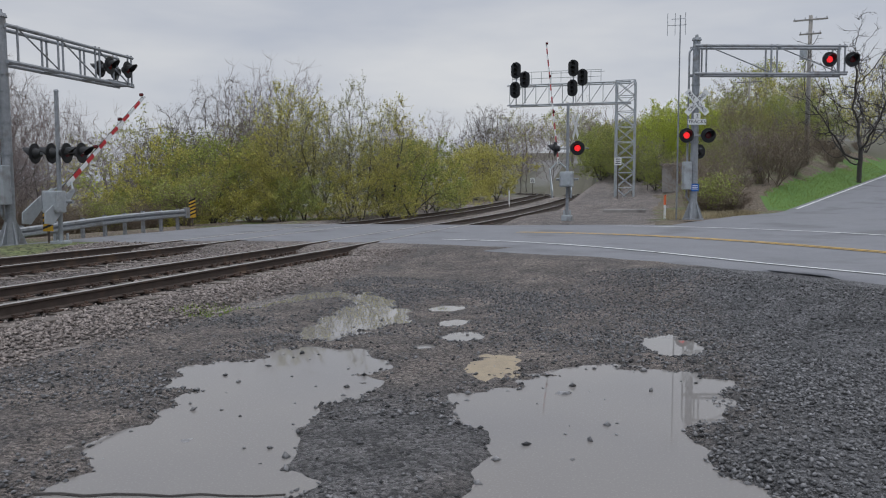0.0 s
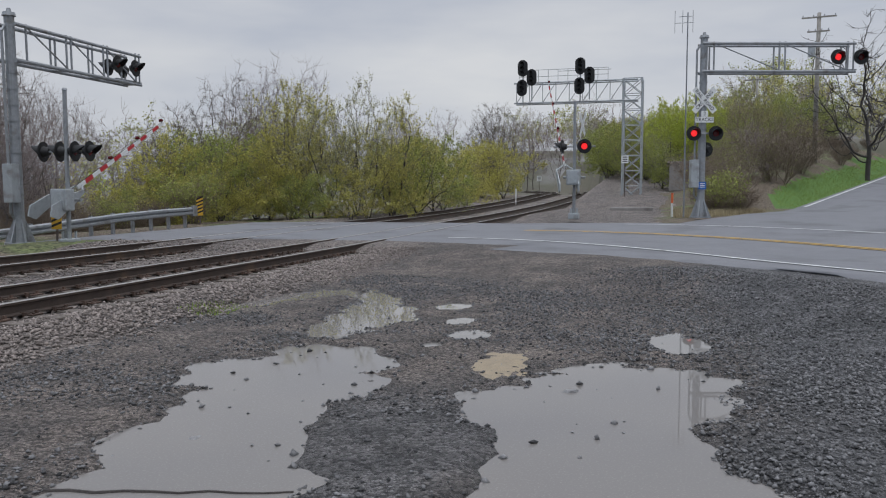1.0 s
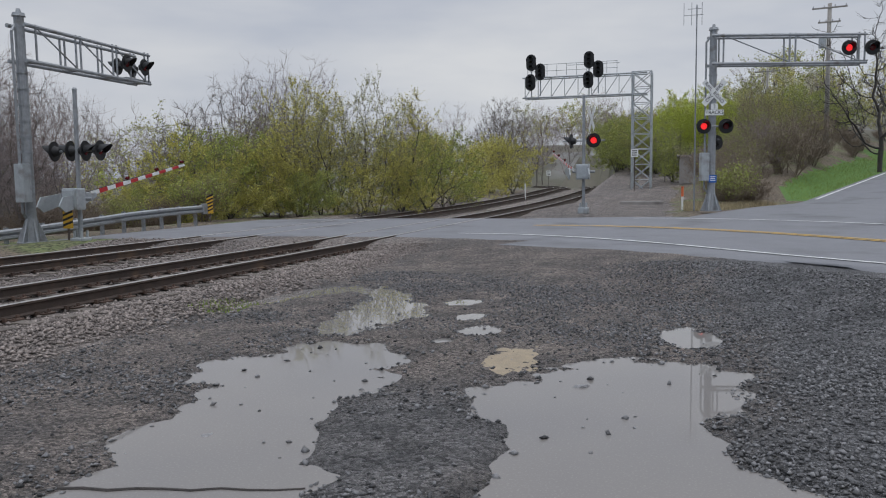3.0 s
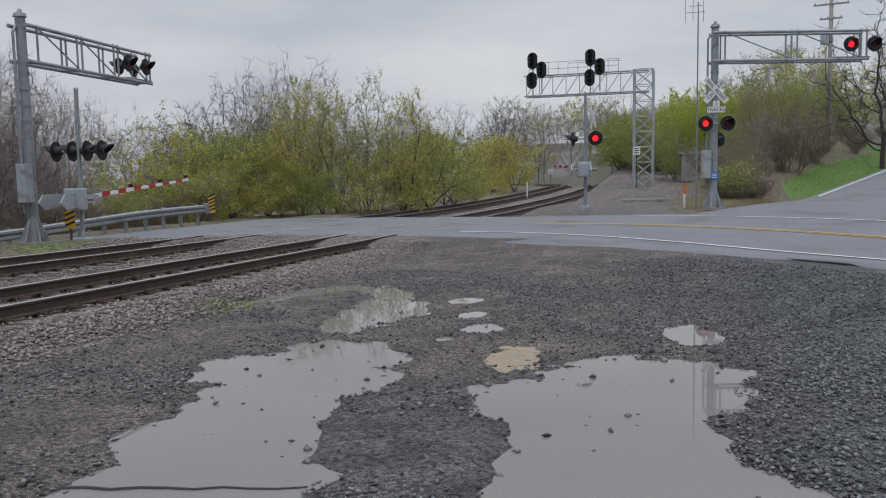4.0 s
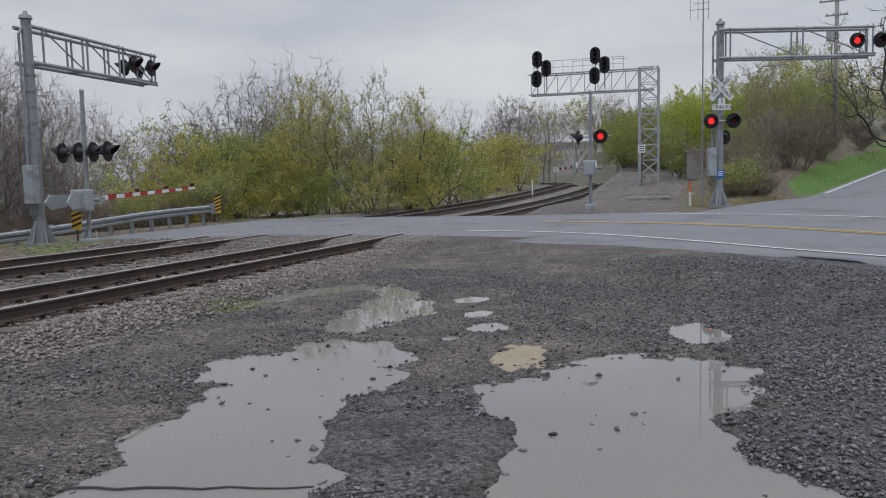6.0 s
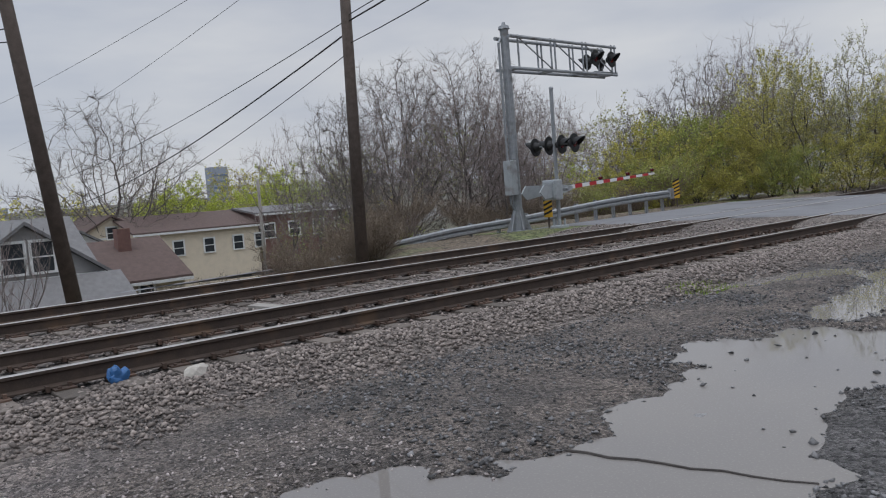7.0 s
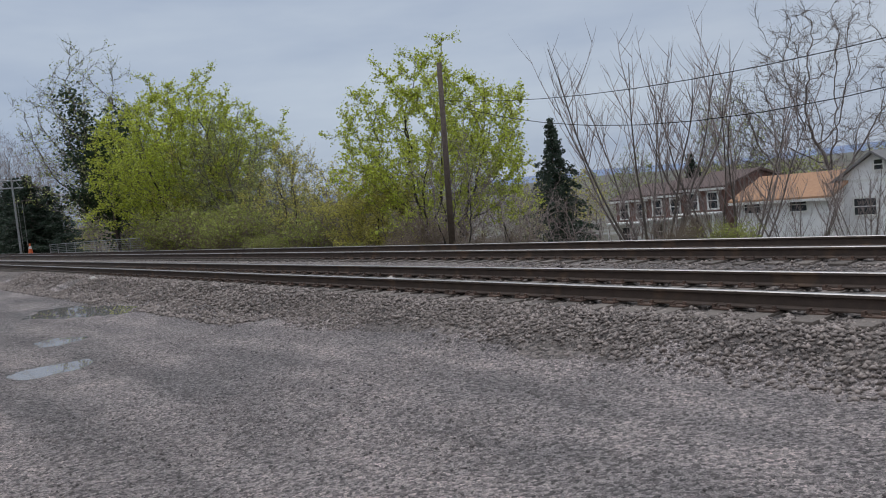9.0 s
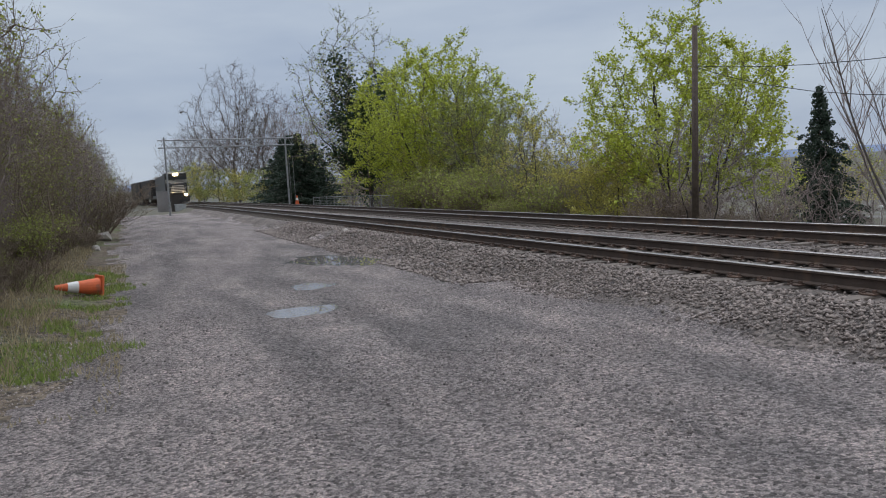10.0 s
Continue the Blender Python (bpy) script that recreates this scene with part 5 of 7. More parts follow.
def lattice_tower(t, x0, y0, w, z0, z1):
    for sx in (0, w):
        for sy in (0, w):
            part("leg", rod(B(), (x0 + sx, y0 + sy, z0), (x0 + sx, y0 + sy, z1), 0.07, 0.07, 8), M_SILVER, t)
    n = int((z1 - z0) / 1.05)
    for k in range(n):
        a, b = z0 + (z1 - z0) * k / n, z0 + (z1 - z0) * (k + 1) / n
        for sy in (0, w):
            part("brace", rod(B(), (x0, y0 + sy, a), (x0 + w, y0 + sy, b), 0.03, 0.03, 6), M_SILVER, t)
            part("brace", rod(B(), (x0 + w, y0 + sy, a), (x0, y0 + sy, b), 0.03, 0.03, 6), M_SILVER, t)
            part("strut", rod(B(), (x0, y0 + sy, b), (x0 + w, y0 + sy, b), 0.03, 0.03, 6), M_SILVER, t)
        for sx in (0, w):
            part("brace", rod(B(), (x0 + sx, y0, a), (x0 + sx, y0 + w, b), 0.03, 0.03, 6), M_SILVER, t)


sb = thing("signal_bridge", pose(0, 60, 0), "silver-painted lattice signal bridge with black signal heads", "signal bridge")
lattice_tower(sb, -3.05, 0, 1.35, 0.9, 9.9)
for z in (8.3, 9.8):
    for y in (0, 1.0):
        part("chord", rod(B(), (-11.2, y, z), (-2.0, y, z), 0.06, 0.06, 8), M_SILVER, sb)
for k in range(9):
    x = -11.0 + k * 1.0
    part("strut", rod(B(), (x, 0, 8.3), (x, 0, 9.8), 0.03, 0.03, 6), M_SILVER, sb)
    part("strut", rod(B(), (x, 0, 8.3), (x, 1.0, 8.3), 0.03, 0.03, 6), M_SILVER, sb)
    if k < 8:
        part("brace", rod(B(), (x, 0, 8.3), (x + 1.0, 0, 9.8), 0.03, 0.03, 6), M_SILVER, sb)
for x0, x1, z in ((-11.0, -4.2, 10.4), (-11.0, -4.2, 10.9), (-8.0, -4.0, 10.75)):
    part("handrail", rod(B(), (x0, 1.0, z), (x1, 1.0, z), 0.02, 0.02, 6), M_SILVER, sb)
for k in range(10):
    x = -11.0 + k * 0.75
    part("rail_post", rod(B(), (x, 1.0, 9.8), (x, 1.0, 10.9), 0.02, 0.02, 6), M_SILVER, sb)
for x in (-10.45, -6.15):
    color_light(sb, (x, -0.5, 10.85))
    color_light(sb, (x + 0.68, -0.5, 10.15))
    color_light(sb, (x - 0.05, -0.5, 9.4))
    part("signal_post", rod(B(), (x, -0.3, 8.3), (x, -0.3, 10.9), 0.05, 0.05, 8), M_SILVER, sb)
    part("signal_post", rod(B(), (x + 0.68, -0.3, 8.4), (x + 0.68, -0.3, 10.2), 0.05, 0.05, 8), M_SILVER, sb)

# signal bridge in the south
ss = thing("signal_bridge", pose(0, -82, 0), "slim grey truss bridge over both tracks", "signal bridge")
for z in (6.15, 6.85):
    part("chord", rod(B(), (-15.4, 0, z), (-2.3, 0, z + 0.15), 0.06, 0.06, 8), M_GALV, ss)
for k in range(15):
    x = -15.2 + k * 0.85
    part("brace", rod(B(), (x, 0, 6.15), (x + 0.42, 0, 6.9), 0.025, 0.025, 5), M_GALV, ss)
    part("brace", rod(B(), (x + 0.42, 0, 6.9), (x + 0.85, 0, 6.2), 0.025, 0.025, 5), M_GALV, ss)
for x in (-14.5, -2.9):
    part("post", rod(B(), (x, 0, gz(x, -82)), (x, 0, 7.3), 0.10, 0.08, 8), M_GALV, ss)
part("ladder", rod(rod(B(), (-14.8, -0.3, 0.0), (-14.8, -0.3, 5), 0.02, 0.02, 5), (-15.2, -0.3, 0.0), (-15.2, -0.3, 5), 0.02, 0.02, 5), M_GALV, ss)


# ---- utility poles and cables ----
def pole(x, y, height, lean=(0, 0), r=0.15, material=M_WOOD, bars=0, label="weathered wooden utility pole", turn=0, z=None):
    z = gz(x, y) - 0.1 if z is None else z
    t = thing("utility_pole", pose(x, y, z, 0, 0, turn), label, "utility pole", "utility poles")
    part("pole", rod(B(), (0, 0, 0), (lean[0], lean[1], height), r, r * 0.72, 12), material, t, smooth=True)
    for k in range(bars):
        zz = height - 0.35 - 1.1 * k
        w = 1.25 if k == 0 else 0.8
        arm = part("crossarm", box(B(), (lean[0], lean[1] - 0.12, zz), (2 * w, 0.09, 0.12), bevel=0.01), material, t)
        for i in range(4):
            xx = -w + 0.1 + i * (2 * w - 0.2) / 3
            part("insulator", rod(B(), (lean[0] + xx, lean[1] - 0.12, zz + 0.06), (lean[0] + xx, lean[1] - 0.12, zz + 0.2), 0.04, 0.03, 8), M_GALV, arm)
    return t


p1 = pole(-15.75, 4.2, 8.6, (0.25, -1.0), 0.15, label="leaning weathered utility pole beside the tracks")
p2 = pole(-16.4, 11.45, 9.6, (0.1, 0.12), 0.17, label="dark wooden utility pole beside the tracks")
p3 = pole(-19.6, -25.8, 8.4, (0.1, 0.45), 0.14, label="bare brown wooden pole among trees")
pe = pole(11.3, 69.0, 11.7, (0, 0), 0.2, M_PALEWOOD, 2, "grey utility pole with two crossarms and a transformer", -10, z=3.9)
part("transformer", rod(B(), (-0.45, -0.1, 8.3), (-0.45, -0.1, 9.3), 0.28, 0.28, 14), M_SILVER, pe)
pole(8.7, 90, 9.0, (0, 0), 0.15, M_PALEWOOD, 1, "grey utility pole with one crossarm", -10, z=4.6)
pole(-50, 8.5, 11.8, (0.1, 0), 0.13, M_WOOD, 1, "utility pole with one crossarm among houses", 100)
pole(-30, -1.0, 6.0, (0, 0.3), 0.09, M_WOOD, 0, "thin dark service pole by a garage")
pole(-44, 23, 8.0, (0, 0), 0.12, M_PALEWOOD, 0, "grey utility pole among houses")
pole(-19, -68, 7.5, (0, 0), 0.11, M_WOOD, 0, "dark wooden pole by the tracks")
am = thing("antenna_mast", pose(1.2, 34.0, 0.6), "slim radio mast with a small aerial", "antenna")
part("mast", rod(B(), (0, 0, 0), (0, 0, 8.3), 0.035, 0.025, 8), M_GALV, am)
for z, w in ((7.9, 0.5), (8.15, 0.35)):
    part("element", rod(B(), (-w, 0, z), (w * 0.5, 0, z), 0.012, 0.012, 6), M_GALV, am)
for x in (-0.5, -0.2, 0.2):
    part("element", rod(B(), (x, 0, 7.5), (x, 0, 8.4), 0.012, 0.012, 6), M_GALV, am)


def cable(a, b, sag, r=0.012, n=14):
    cu = bpy.data.curves.new("cable", "CURVE")
    cu.dimensions, cu.bevel_depth, cu.bevel_resolution = "3D", r, 1
    sp = cu.splines.new("POLY")
    sp.points.add(n)
    a, b = Vector(a), Vector(b)
    for i in range(n + 1):
        t = i / n
        q = a.lerp(b, t)
        sp.points[i].co = (q.x, q.y, q.z - 4 * sag * t * (1 - t), 1)
    cu.materials.append(M_CABLE)
    return tagged(new("cable", cu), "black overhead cable between poles", "cable", "cables")


cable((-15.65, 3.5, 5.0), (-19.55, -25.4, 5.4), 1.2)
cable((-15.65, 3.5, 5.25), (-19.55, -25.4, 5.35), 2.4)
cable((-16.3, 11.55, 7.0), (-15.5, 3.2, 6.6), 0.15)
cable((-16.3, 11.55, 6.3), (9, 7, 8.4), 0.5)
cable((-16.3, 11.55, 6.15), (9, 6.5, 8.0), 0.5, 0.02)
cable((-16.3, 11.55, 5.6), (9, 6, 7.6), 0.6)
cable((-16.3, 11.55, 5.9), (-62, 17, 2.6), 0.6, 0.022)
cable((-16.3, 11.55, 6.2), (-62, 15, 4.2), 0.5)
cable((-16.3, 11.55, 5.4), (-62, 19, 2.0), 0.6)
cable((-16.3, 11.55, 8.6), (-70, 15, 7.5), 0.5, 0.008)
cable((-16.3, 11.55, 9.0), (-70, 10, 9.0), 0.5, 0.008)


# ---- guard rail and small things by the crossing ----
M_HAZYELLOW = mat("hazard_yellow", (0.62, 0.36, 0.03), (0.52, 0.3, 0.03), rough=0.5, bump=0.05)
M_ORANGE = mat("orange_plastic", (0.75, 0.16, 0.05), (0.62, 0.13, 0.05), rough=0.6, scale=8, c3=(0.4, 0.14, 0.08), c3_scale=6)
M_CONCRETE = mat("stained_concrete", (0.3, 0.28, 0.26), (0.22, 0.2, 0.19), rough=0.95, scale=2.5, c3=(0.15, 0.13, 0.12), c3_scale=1.5)
gr = thing("guard_rail", pose(0, 0, 0), "galvanised steel guard rail on short posts beside the road", "guard rail")
GLINE = [(-19.0, 29.3, 0.98), (-19.0, 27.0, 0.93), (-19.0, 24.8, 0.85), (-19.0, 22.5, 0.71), (-19.0, 19.5, 0.53), (-19.05, 16.9, 0.42), (-19.2, 15.0, 0.24), (-19.6, 12.5, -0.1)]
PROF = [(0.0, 0.0), (0.08, -0.04), (0.08, -0.10), (0.0, -0.155), (0.08, -0.21), (0.08, -0.27), (0.0, -0.31)]
for a, b in zip(GLINE, GLINE[1:]):
    bm = B()
    ends = [[bm.verts.new((q[0] + o, q[1], q[2] + dz_)) for o, dz_ in PROF] for q in (a, b)]
    for k in range(6):
        bm.faces.new((ends[0][k], ends[0][k + 1], ends[1][k + 1], ends[1][k]))
    seg = part("beam", bm, M_GALV, gr)
    seg.modifiers.new("thickness", "SOLIDIFY").thickness = 0.01
    for f in (0.15, 0.65):
        q = Vector(a).lerp(Vector(b), f)
        part("post", box(B(), (q.x - 0.1, q.y, q.z - 0.55), (0.12, 0.09, 1.2)), M_GALV, gr)
part("end_block", box(B(), (-18.95, 29.5, 0.83), (0.14, 0.5, 0.45), bevel=0.03), M_GALV, gr)


def hazard_marker(x, y, z0, zp, turn):
    t = thing("hazard_marker", pose(x, y, z0, 0, 0, turn), "yellow and black striped hazard marker on a post", "road sign", "hazard markers")
    part("post", box(B(), (0, 0.03, zp / 2), (0.06, 0.04, zp)), M_WOOD, t)
    part("panel", box(B(), (0, 0, zp - 0.3), (0.28, 0.012, 0.75)), M_HAZYELLOW, t)
    for k in range(5):
        bm = B()
        zc = zp - 0.62 + 0.15 * k
        bm.faces.new([bm.verts.new(v) for v in ((-0.14, -0.010, zc), (0.14, -0.010, zc + 0.12), (0.14, -0.010, zc + 0.19), (-0.14, -0.010, zc + 0.07))])
        part("stripe", bm, M_BLACK, t)


hazard_marker(-18.8, 29.6, 0.25, 1.05, 25)
hazard_marker(-16.55, 18.9, 0.0, 1.25, 25)


def marker_post(x, y, h, label, top=M_ORANGE):
    t = thing("marker_post", pose(x, y, gz(x, y) - 0.02), label, "marker post", "marker posts")
    part("post", rod(B(), (0, 0, 0), (0, 0, h), 0.05, 0.05, 10), M_SIGNWHITE, t)
    part("band", rod(B(), (0, 0, h * 0.6), (0, 0, h + 0.02), 0.055, 0.055, 10), top, t)


marker_post(0.72, 36.5, 1.05, "white marker post with an orange band")
marker_post(-12.0 + 0.6, 62.0, 1.3, "thin white marker post beside the track", M_SIGNWHITE)
marker_post(-2.6, 88.0, 1.2, "thin white marker post beyond the signal bridge", M_SIGNWHITE)
for x, y, h in ((-14.2, 57.5, 2.4), (-14.6, 92.0, 2.2), (-2.75, 58.5, 3.0)):
    t = thing("track_sign", pose(x, y, gz(x, y)), "small white sign with dark lines on a thin post", "sign", "track signs")
    part("post", rod(B(), (0, 0, 0), (0, 0, h), 0.03, 0.03, 8), M_WOOD, t)
    pl = part("plate", box(B(), (0, -0.04, h - 0.3), (0.5, 0.012, 0.55)), M_SIGNWHITE, t)
    for k in range(3):
        part("text_bar", box(B(), (0, -0.05, h - 0.14 - 0.15 * k), (0.34, 0.004, 0.06)), M_BLACK, pl)
sh = thing("equipment_shed", pose(1.6, 62.0, gz(1.6, 62) - 0.1), "stained concrete equipment shed with blue marks", "shed")
part("wall", box(B(), (0, 1.4, 1.0), (2.6, 2.8, 2.1), bevel=0.03), M_CONCRETE, sh)
part("roof", box(B(), (0, 1.4, 2.12), (2.9, 3.1, 0.14), bevel=0.03), M_CONCRETE, sh)
part("door", box(B(), (-0.8, -0.02, 0.9), (0.7, 0.05, 1.7), bevel=0.01), M_CONCRETE, sh)
for k in range(5):
    part("paint_mark", box(B(), (-0.1 + 0.22 * k, -0.012, 1.75), (0.12, 0.02, 0.22)), M_BLUE, sh)
pd = thing("platform_slab", pose(-1.6, 47, gz(-1.6, 47) - 0.05), "low concrete slab by the tracks", "slab")
part("slab", box(B(), (0, 0, 0.12), (2.4, 1.4, 0.22), bevel=0.03), M_CONCRETE, pd)

# ---- on and along the tracks ----
M_OCHRE = mat("ochre_rail_paint", (0.52, 0.31, 0.09), (0.4, 0.23, 0.07), rough=0.85, scale=12, c3=(0.16, 0.09, 0.05), c3_scale=7, c3_at=0.6)
yp = thing("painted_rail_joint", pose(-7.135, -2.13, 0.20), "ochre-painted patch on the rail web", "rail marking")
part("joint_bar", box(B(), (0, 0, 0), (0.05, 0.56, 0.135), bevel=0.012), M_OCHRE, yp)
for k in range(4):
    part("bolt", rod(B(), (0.02, -0.21 + 0.14 * k, 0), (0.045, -0.21 + 0.14 * k, 0), 0.022, 0.018, 6), M_OCHRE, yp)
M_BLUEPLASTIC = mat("blue_plastic", (0.03, 0.12, 0.3), (0.02, 0.08, 0.2), rough=0.5, scale=12)
bs = thing("plastic_scrap", pose(-6.98, 2.15, 0.06), "crumpled blue plastic scrap against the rail", "litter")
bm = B()
bmesh.ops.create_icosphere(bm, subdivisions=3, radius=0.10)
for v in bm.verts:
    v.co = Vector((v.co.x * 0.6, v.co.y * 0.9, v.co.z * 0.9 + 0.08)) * (1 + 0.5 * noise.noise(v.co * 14))
part("scrap", bm, M_BLUEPLASTIC, bs)


def rock(x, y, r, c, label):
    t = thing("rock", pose(x, y, gz(x, y) + 0.2 * r, 0, 0, 40 * x), label, "rock", "rocks")
    bm = B()
    bmesh.ops.create_icosphere(bm, subdivisions=2, radius=r)
    for v in bm.verts:
        v.co = Vector((v.co.x, v.co.y * 0.8, v.co.z * 0.6)) * (1 + 0.55 * noise.noise(v.co * 1.2 / r + Vector((x, y, 0))))
    part("stone", bm, c, t)


M_PALESTONE = mat("pale_stone", (0.45, 0.42, 0.37), (0.35, 0.32, 0.29), rough=0.9, scale=9)
rock(-6.35, -1.75, 0.12, M_PALESTONE, "pale round stone on the ballast shoulder")
rock(-6.6, 2.75, 0.14, M_PALESTONE, "pale pointed stone by the rail")
rock(-8.1, -13.7, 0.14, M_PALESTONE, "white stone lying between the rails")
rock(-6.3, -28.0, 0.14, M_PALESTONE, "pale stone by the near rail")
rock(0.06, 6.97, 0.085, M_DARKSTONE, "dark wet stone in the puddle")
rock(-2.45, 4.8, 0.06, M_DARKSTONE, "dark wet stone in the puddle")
rock(1.9, -40.0, 0.5, M_PALESTONE, "pale boulder at the foot of the bank")
rock(2.0, -33.0, 0.25, M_PALESTONE, "pale stone at the foot of the bank")
sk = thing("stick", pose(-2.0, 3.82, -0.112, 0, 0, 15.4), "thin dark wet stick lying in the puddle", "stick")
bm = B()
rings = []
for k in range(10):
    f, q = k / 9, 0.013 - 0.006 * k / 9
    rings.append([bm.verts.new((-0.78 + 1.56 * f, 0.02 * math.sin(2.3 * k) + q * math.cos(1.0472 * i), q * math.sin(1.0472 * i))) for i in range(6)])
for ra_, rb_ in zip(rings, rings[1:]):
    for i in range(6):
        bm.faces.new((ra_[i], ra_[(i + 1) % 6], rb_[(i + 1) % 6], rb_[i]))
bm.faces.new(rings[0][::-1])
bm.faces.new(rings[-1])
part("wood", bm, M_BARKDARK, sk)
pk = thing("plank", pose(-10.1, 5.45, gz(-10.1, 5.45) + 0.045, 2, 1, 12), "weathered plank lying between the tracks", "plank")
part("board", box(B(), (0, 0, 0), (0.9, 0.2, 0.05), bevel=0.008), M_PALEWOOD, pk)
st = thing("timber_scrap", pose(-15.3, 1.7, 0.15, 0, 25, 70), "dark broken timber sticking up behind the tracks", "timber")
part("beam", box(B(), (0, 0, 0.3), (0.16, 0.16, 1.3), bevel=0.02), M_WOOD, st)


def traffic_cone(m, label):
    t = thing("traffic_cone", m, label, "traffic cone", "traffic cones")
    part("cone", rod(B(), (0, 0, 0.03), (0, 0, 0.7), 0.15, 0.035, 18), M_ORANGE, t, smooth=False)
    part("sleeve", rod(B(), (0, 0, 0.36), (0, 0, 0.52), 0.097, 0.072, 18), M_SIGNWHITE, t, "white reflective sleeve")
    part("foot", box(B(), (0, 0, 0.02), (0.38, 0.38, 0.04), bevel=0.015), M_ORANGE, t)


traffic_cone(pose(1.35, -18.4, gz(1.35, -18.4) + 0.16, 0, 84, 20) @ Matrix.Diagonal((1.25, 1.25, 1.25, 1)), "orange traffic cone lying on its side in grass")
traffic_cone(pose(-14.9, -80, gz(-14.9, -80)) @ Matrix.Diagonal((1.4, 1.4, 1.4, 1)), "orange traffic cone standing by the far track")
M_CABGREY = mat("grey_cabinet", (0.27, 0.26, 0.26), (0.22, 0.21, 0.21), rough=0.7, scale=2)
M_CABDARK = mat("dark_cabinet", (0.05, 0.045, 0.04), (0.04, 0.035, 0.03), rough=0.7, scale=2)
for x, y, w, h, m_, lab in ((-3.2, -105, 1.4, 2.6, M_CABGREY, "grey signal equipment cabinet"), (-4.55, -103, 1.0, 2.2, M_CABDARK, "dark brown equipment cabinet"), (-4.9, -100, 1.2, 0.75, M_SILVER, "low pale equipment box")):
    t = thing("equipment_cabinet", pose(x, y, gz(x, y) - 0.1), lab + " by the tracks", "cabinet", "equipment cabinets")
    part("body", box(B(), (0, 0, h / 2), (w, 1.4, h), bevel=0.03), m_, t)
    part("door", box(B(), (0, 0.71, h / 2), (w * 0.8, 0.03, h * 0.85), bevel=0.01), m_, t)
    part("roof", box(B(), (0, 0, h + 0.03), (w + 0.15, 1.55, 0.07), bevel=0.01), m_, t)
fe = thing("fence", pose(0, 0, 0), "grey chain-link fence beside the far track", "fence")
for k in range(10):
    y = -56 - 3.0 * k
    z = gz(-17.2, y)
    part("post", rod(B(), (-17.2, y, z), (-17.2, y, z + 1.4), 0.03, 0.03, 6), M_GALV, fe)
    if k:
        for j in range(9):
            zz = 0.05 + 1.3 * j / 8
            part("wire", rod(B(), (-17.2, y, z + zz), (-17.2, y + 3.0, gz(-17.2, y + 3) + zz), 0.012 if j < 8 else 0.025, None, 4), M_GALV, fe)

# ---- houses in the valley ----
M_GREYSIDE = mat("grey_clapboard", (0.34, 0.33, 0.32), (0.29, 0.28, 0.275), rough=0.8, scale=3, bump=0.2)
M_WHITESIDE = mat("white_siding", (0.8, 0.8, 0.8), (0.7, 0.7, 0.71), rough=0.75, scale=2, bump=0.15)
M_CREAM = mat("cream_siding", (0.70, 0.60, 0.46), (0.6, 0.52, 0.4), rough=0.8, scale=2)
M_BRICK = mat("dark_red_brick", (0.2, 0.11, 0.09), (0.14, 0.08, 0.07), rough=0.9, scale=5)
M_ROOFGREY = mat("grey_shingles", (0.2, 0.195, 0.195), (0.145, 0.14, 0.14), rough=0.95, scale=4, fine=30, bump=0.5)
M_ROOFBROWN = mat("brown_shingles", (0.13, 0.09, 0.08), (0.095, 0.068, 0.06), rough=0.95, scale=4, fine=30, bump=0.5)
M_ROOFORANGE = mat("orange_brown_shingles", (0.38, 0.22, 0.13), (0.3, 0.17, 0.1), rough=0.95, scale=4, fine=30, bump=0.4)
M_ROOFPALE = mat("pale_roof_edge", (0.6, 0.55, 0.52), (0.5, 0.46, 0.43), rough=0.8)
M_TRIM = mat("white_trim", (0.72, 0.72, 0.7), (0.64, 0.64, 0.62), rough=0.7, bump=0.05)
M_PANE = mat("dark_window_glass", (0.03, 0.035, 0.04), (0.05, 0.055, 0.06), rough=0.06, scale=1.5, bump=0.0)


def window(parent, at, w, h, face="x"):
    """A sash window set in a wall that faces +x (or -y)."""
    r = Matrix.Translation(at) @ (Matrix.Identity(4) if face == "x" else Matrix.Rotation(radians(-90), 4, "Z"))

    def b(c, s):
        bm = B()
        bmesh.ops.create_cube(bm, size=1, matrix=r @ Matrix.Translation(c) @ Matrix.Diagonal((*s, 1)))
        return bm

    win = part("window", b((0.03, 0, 0), (0.05, w, h)), M_PANE, parent)
    for c, s in (((0.06, 0, h / 2 + 0.05), (0.08, w + 0.24, 0.12)), ((0.06, 0, -h / 2 - 0.05), (0.12, w + 0.24, 0.1)), ((0.06, w / 2 + 0.06, 0), (0.08, 0.12, h)), ((0.06, -w / 2 - 0.06, 0), (0.08, 0.12, h)), ((0.065, 0, 0), (0.05, w, 0.06))):
        part("frame", b(c, s), M_TRIM, win)


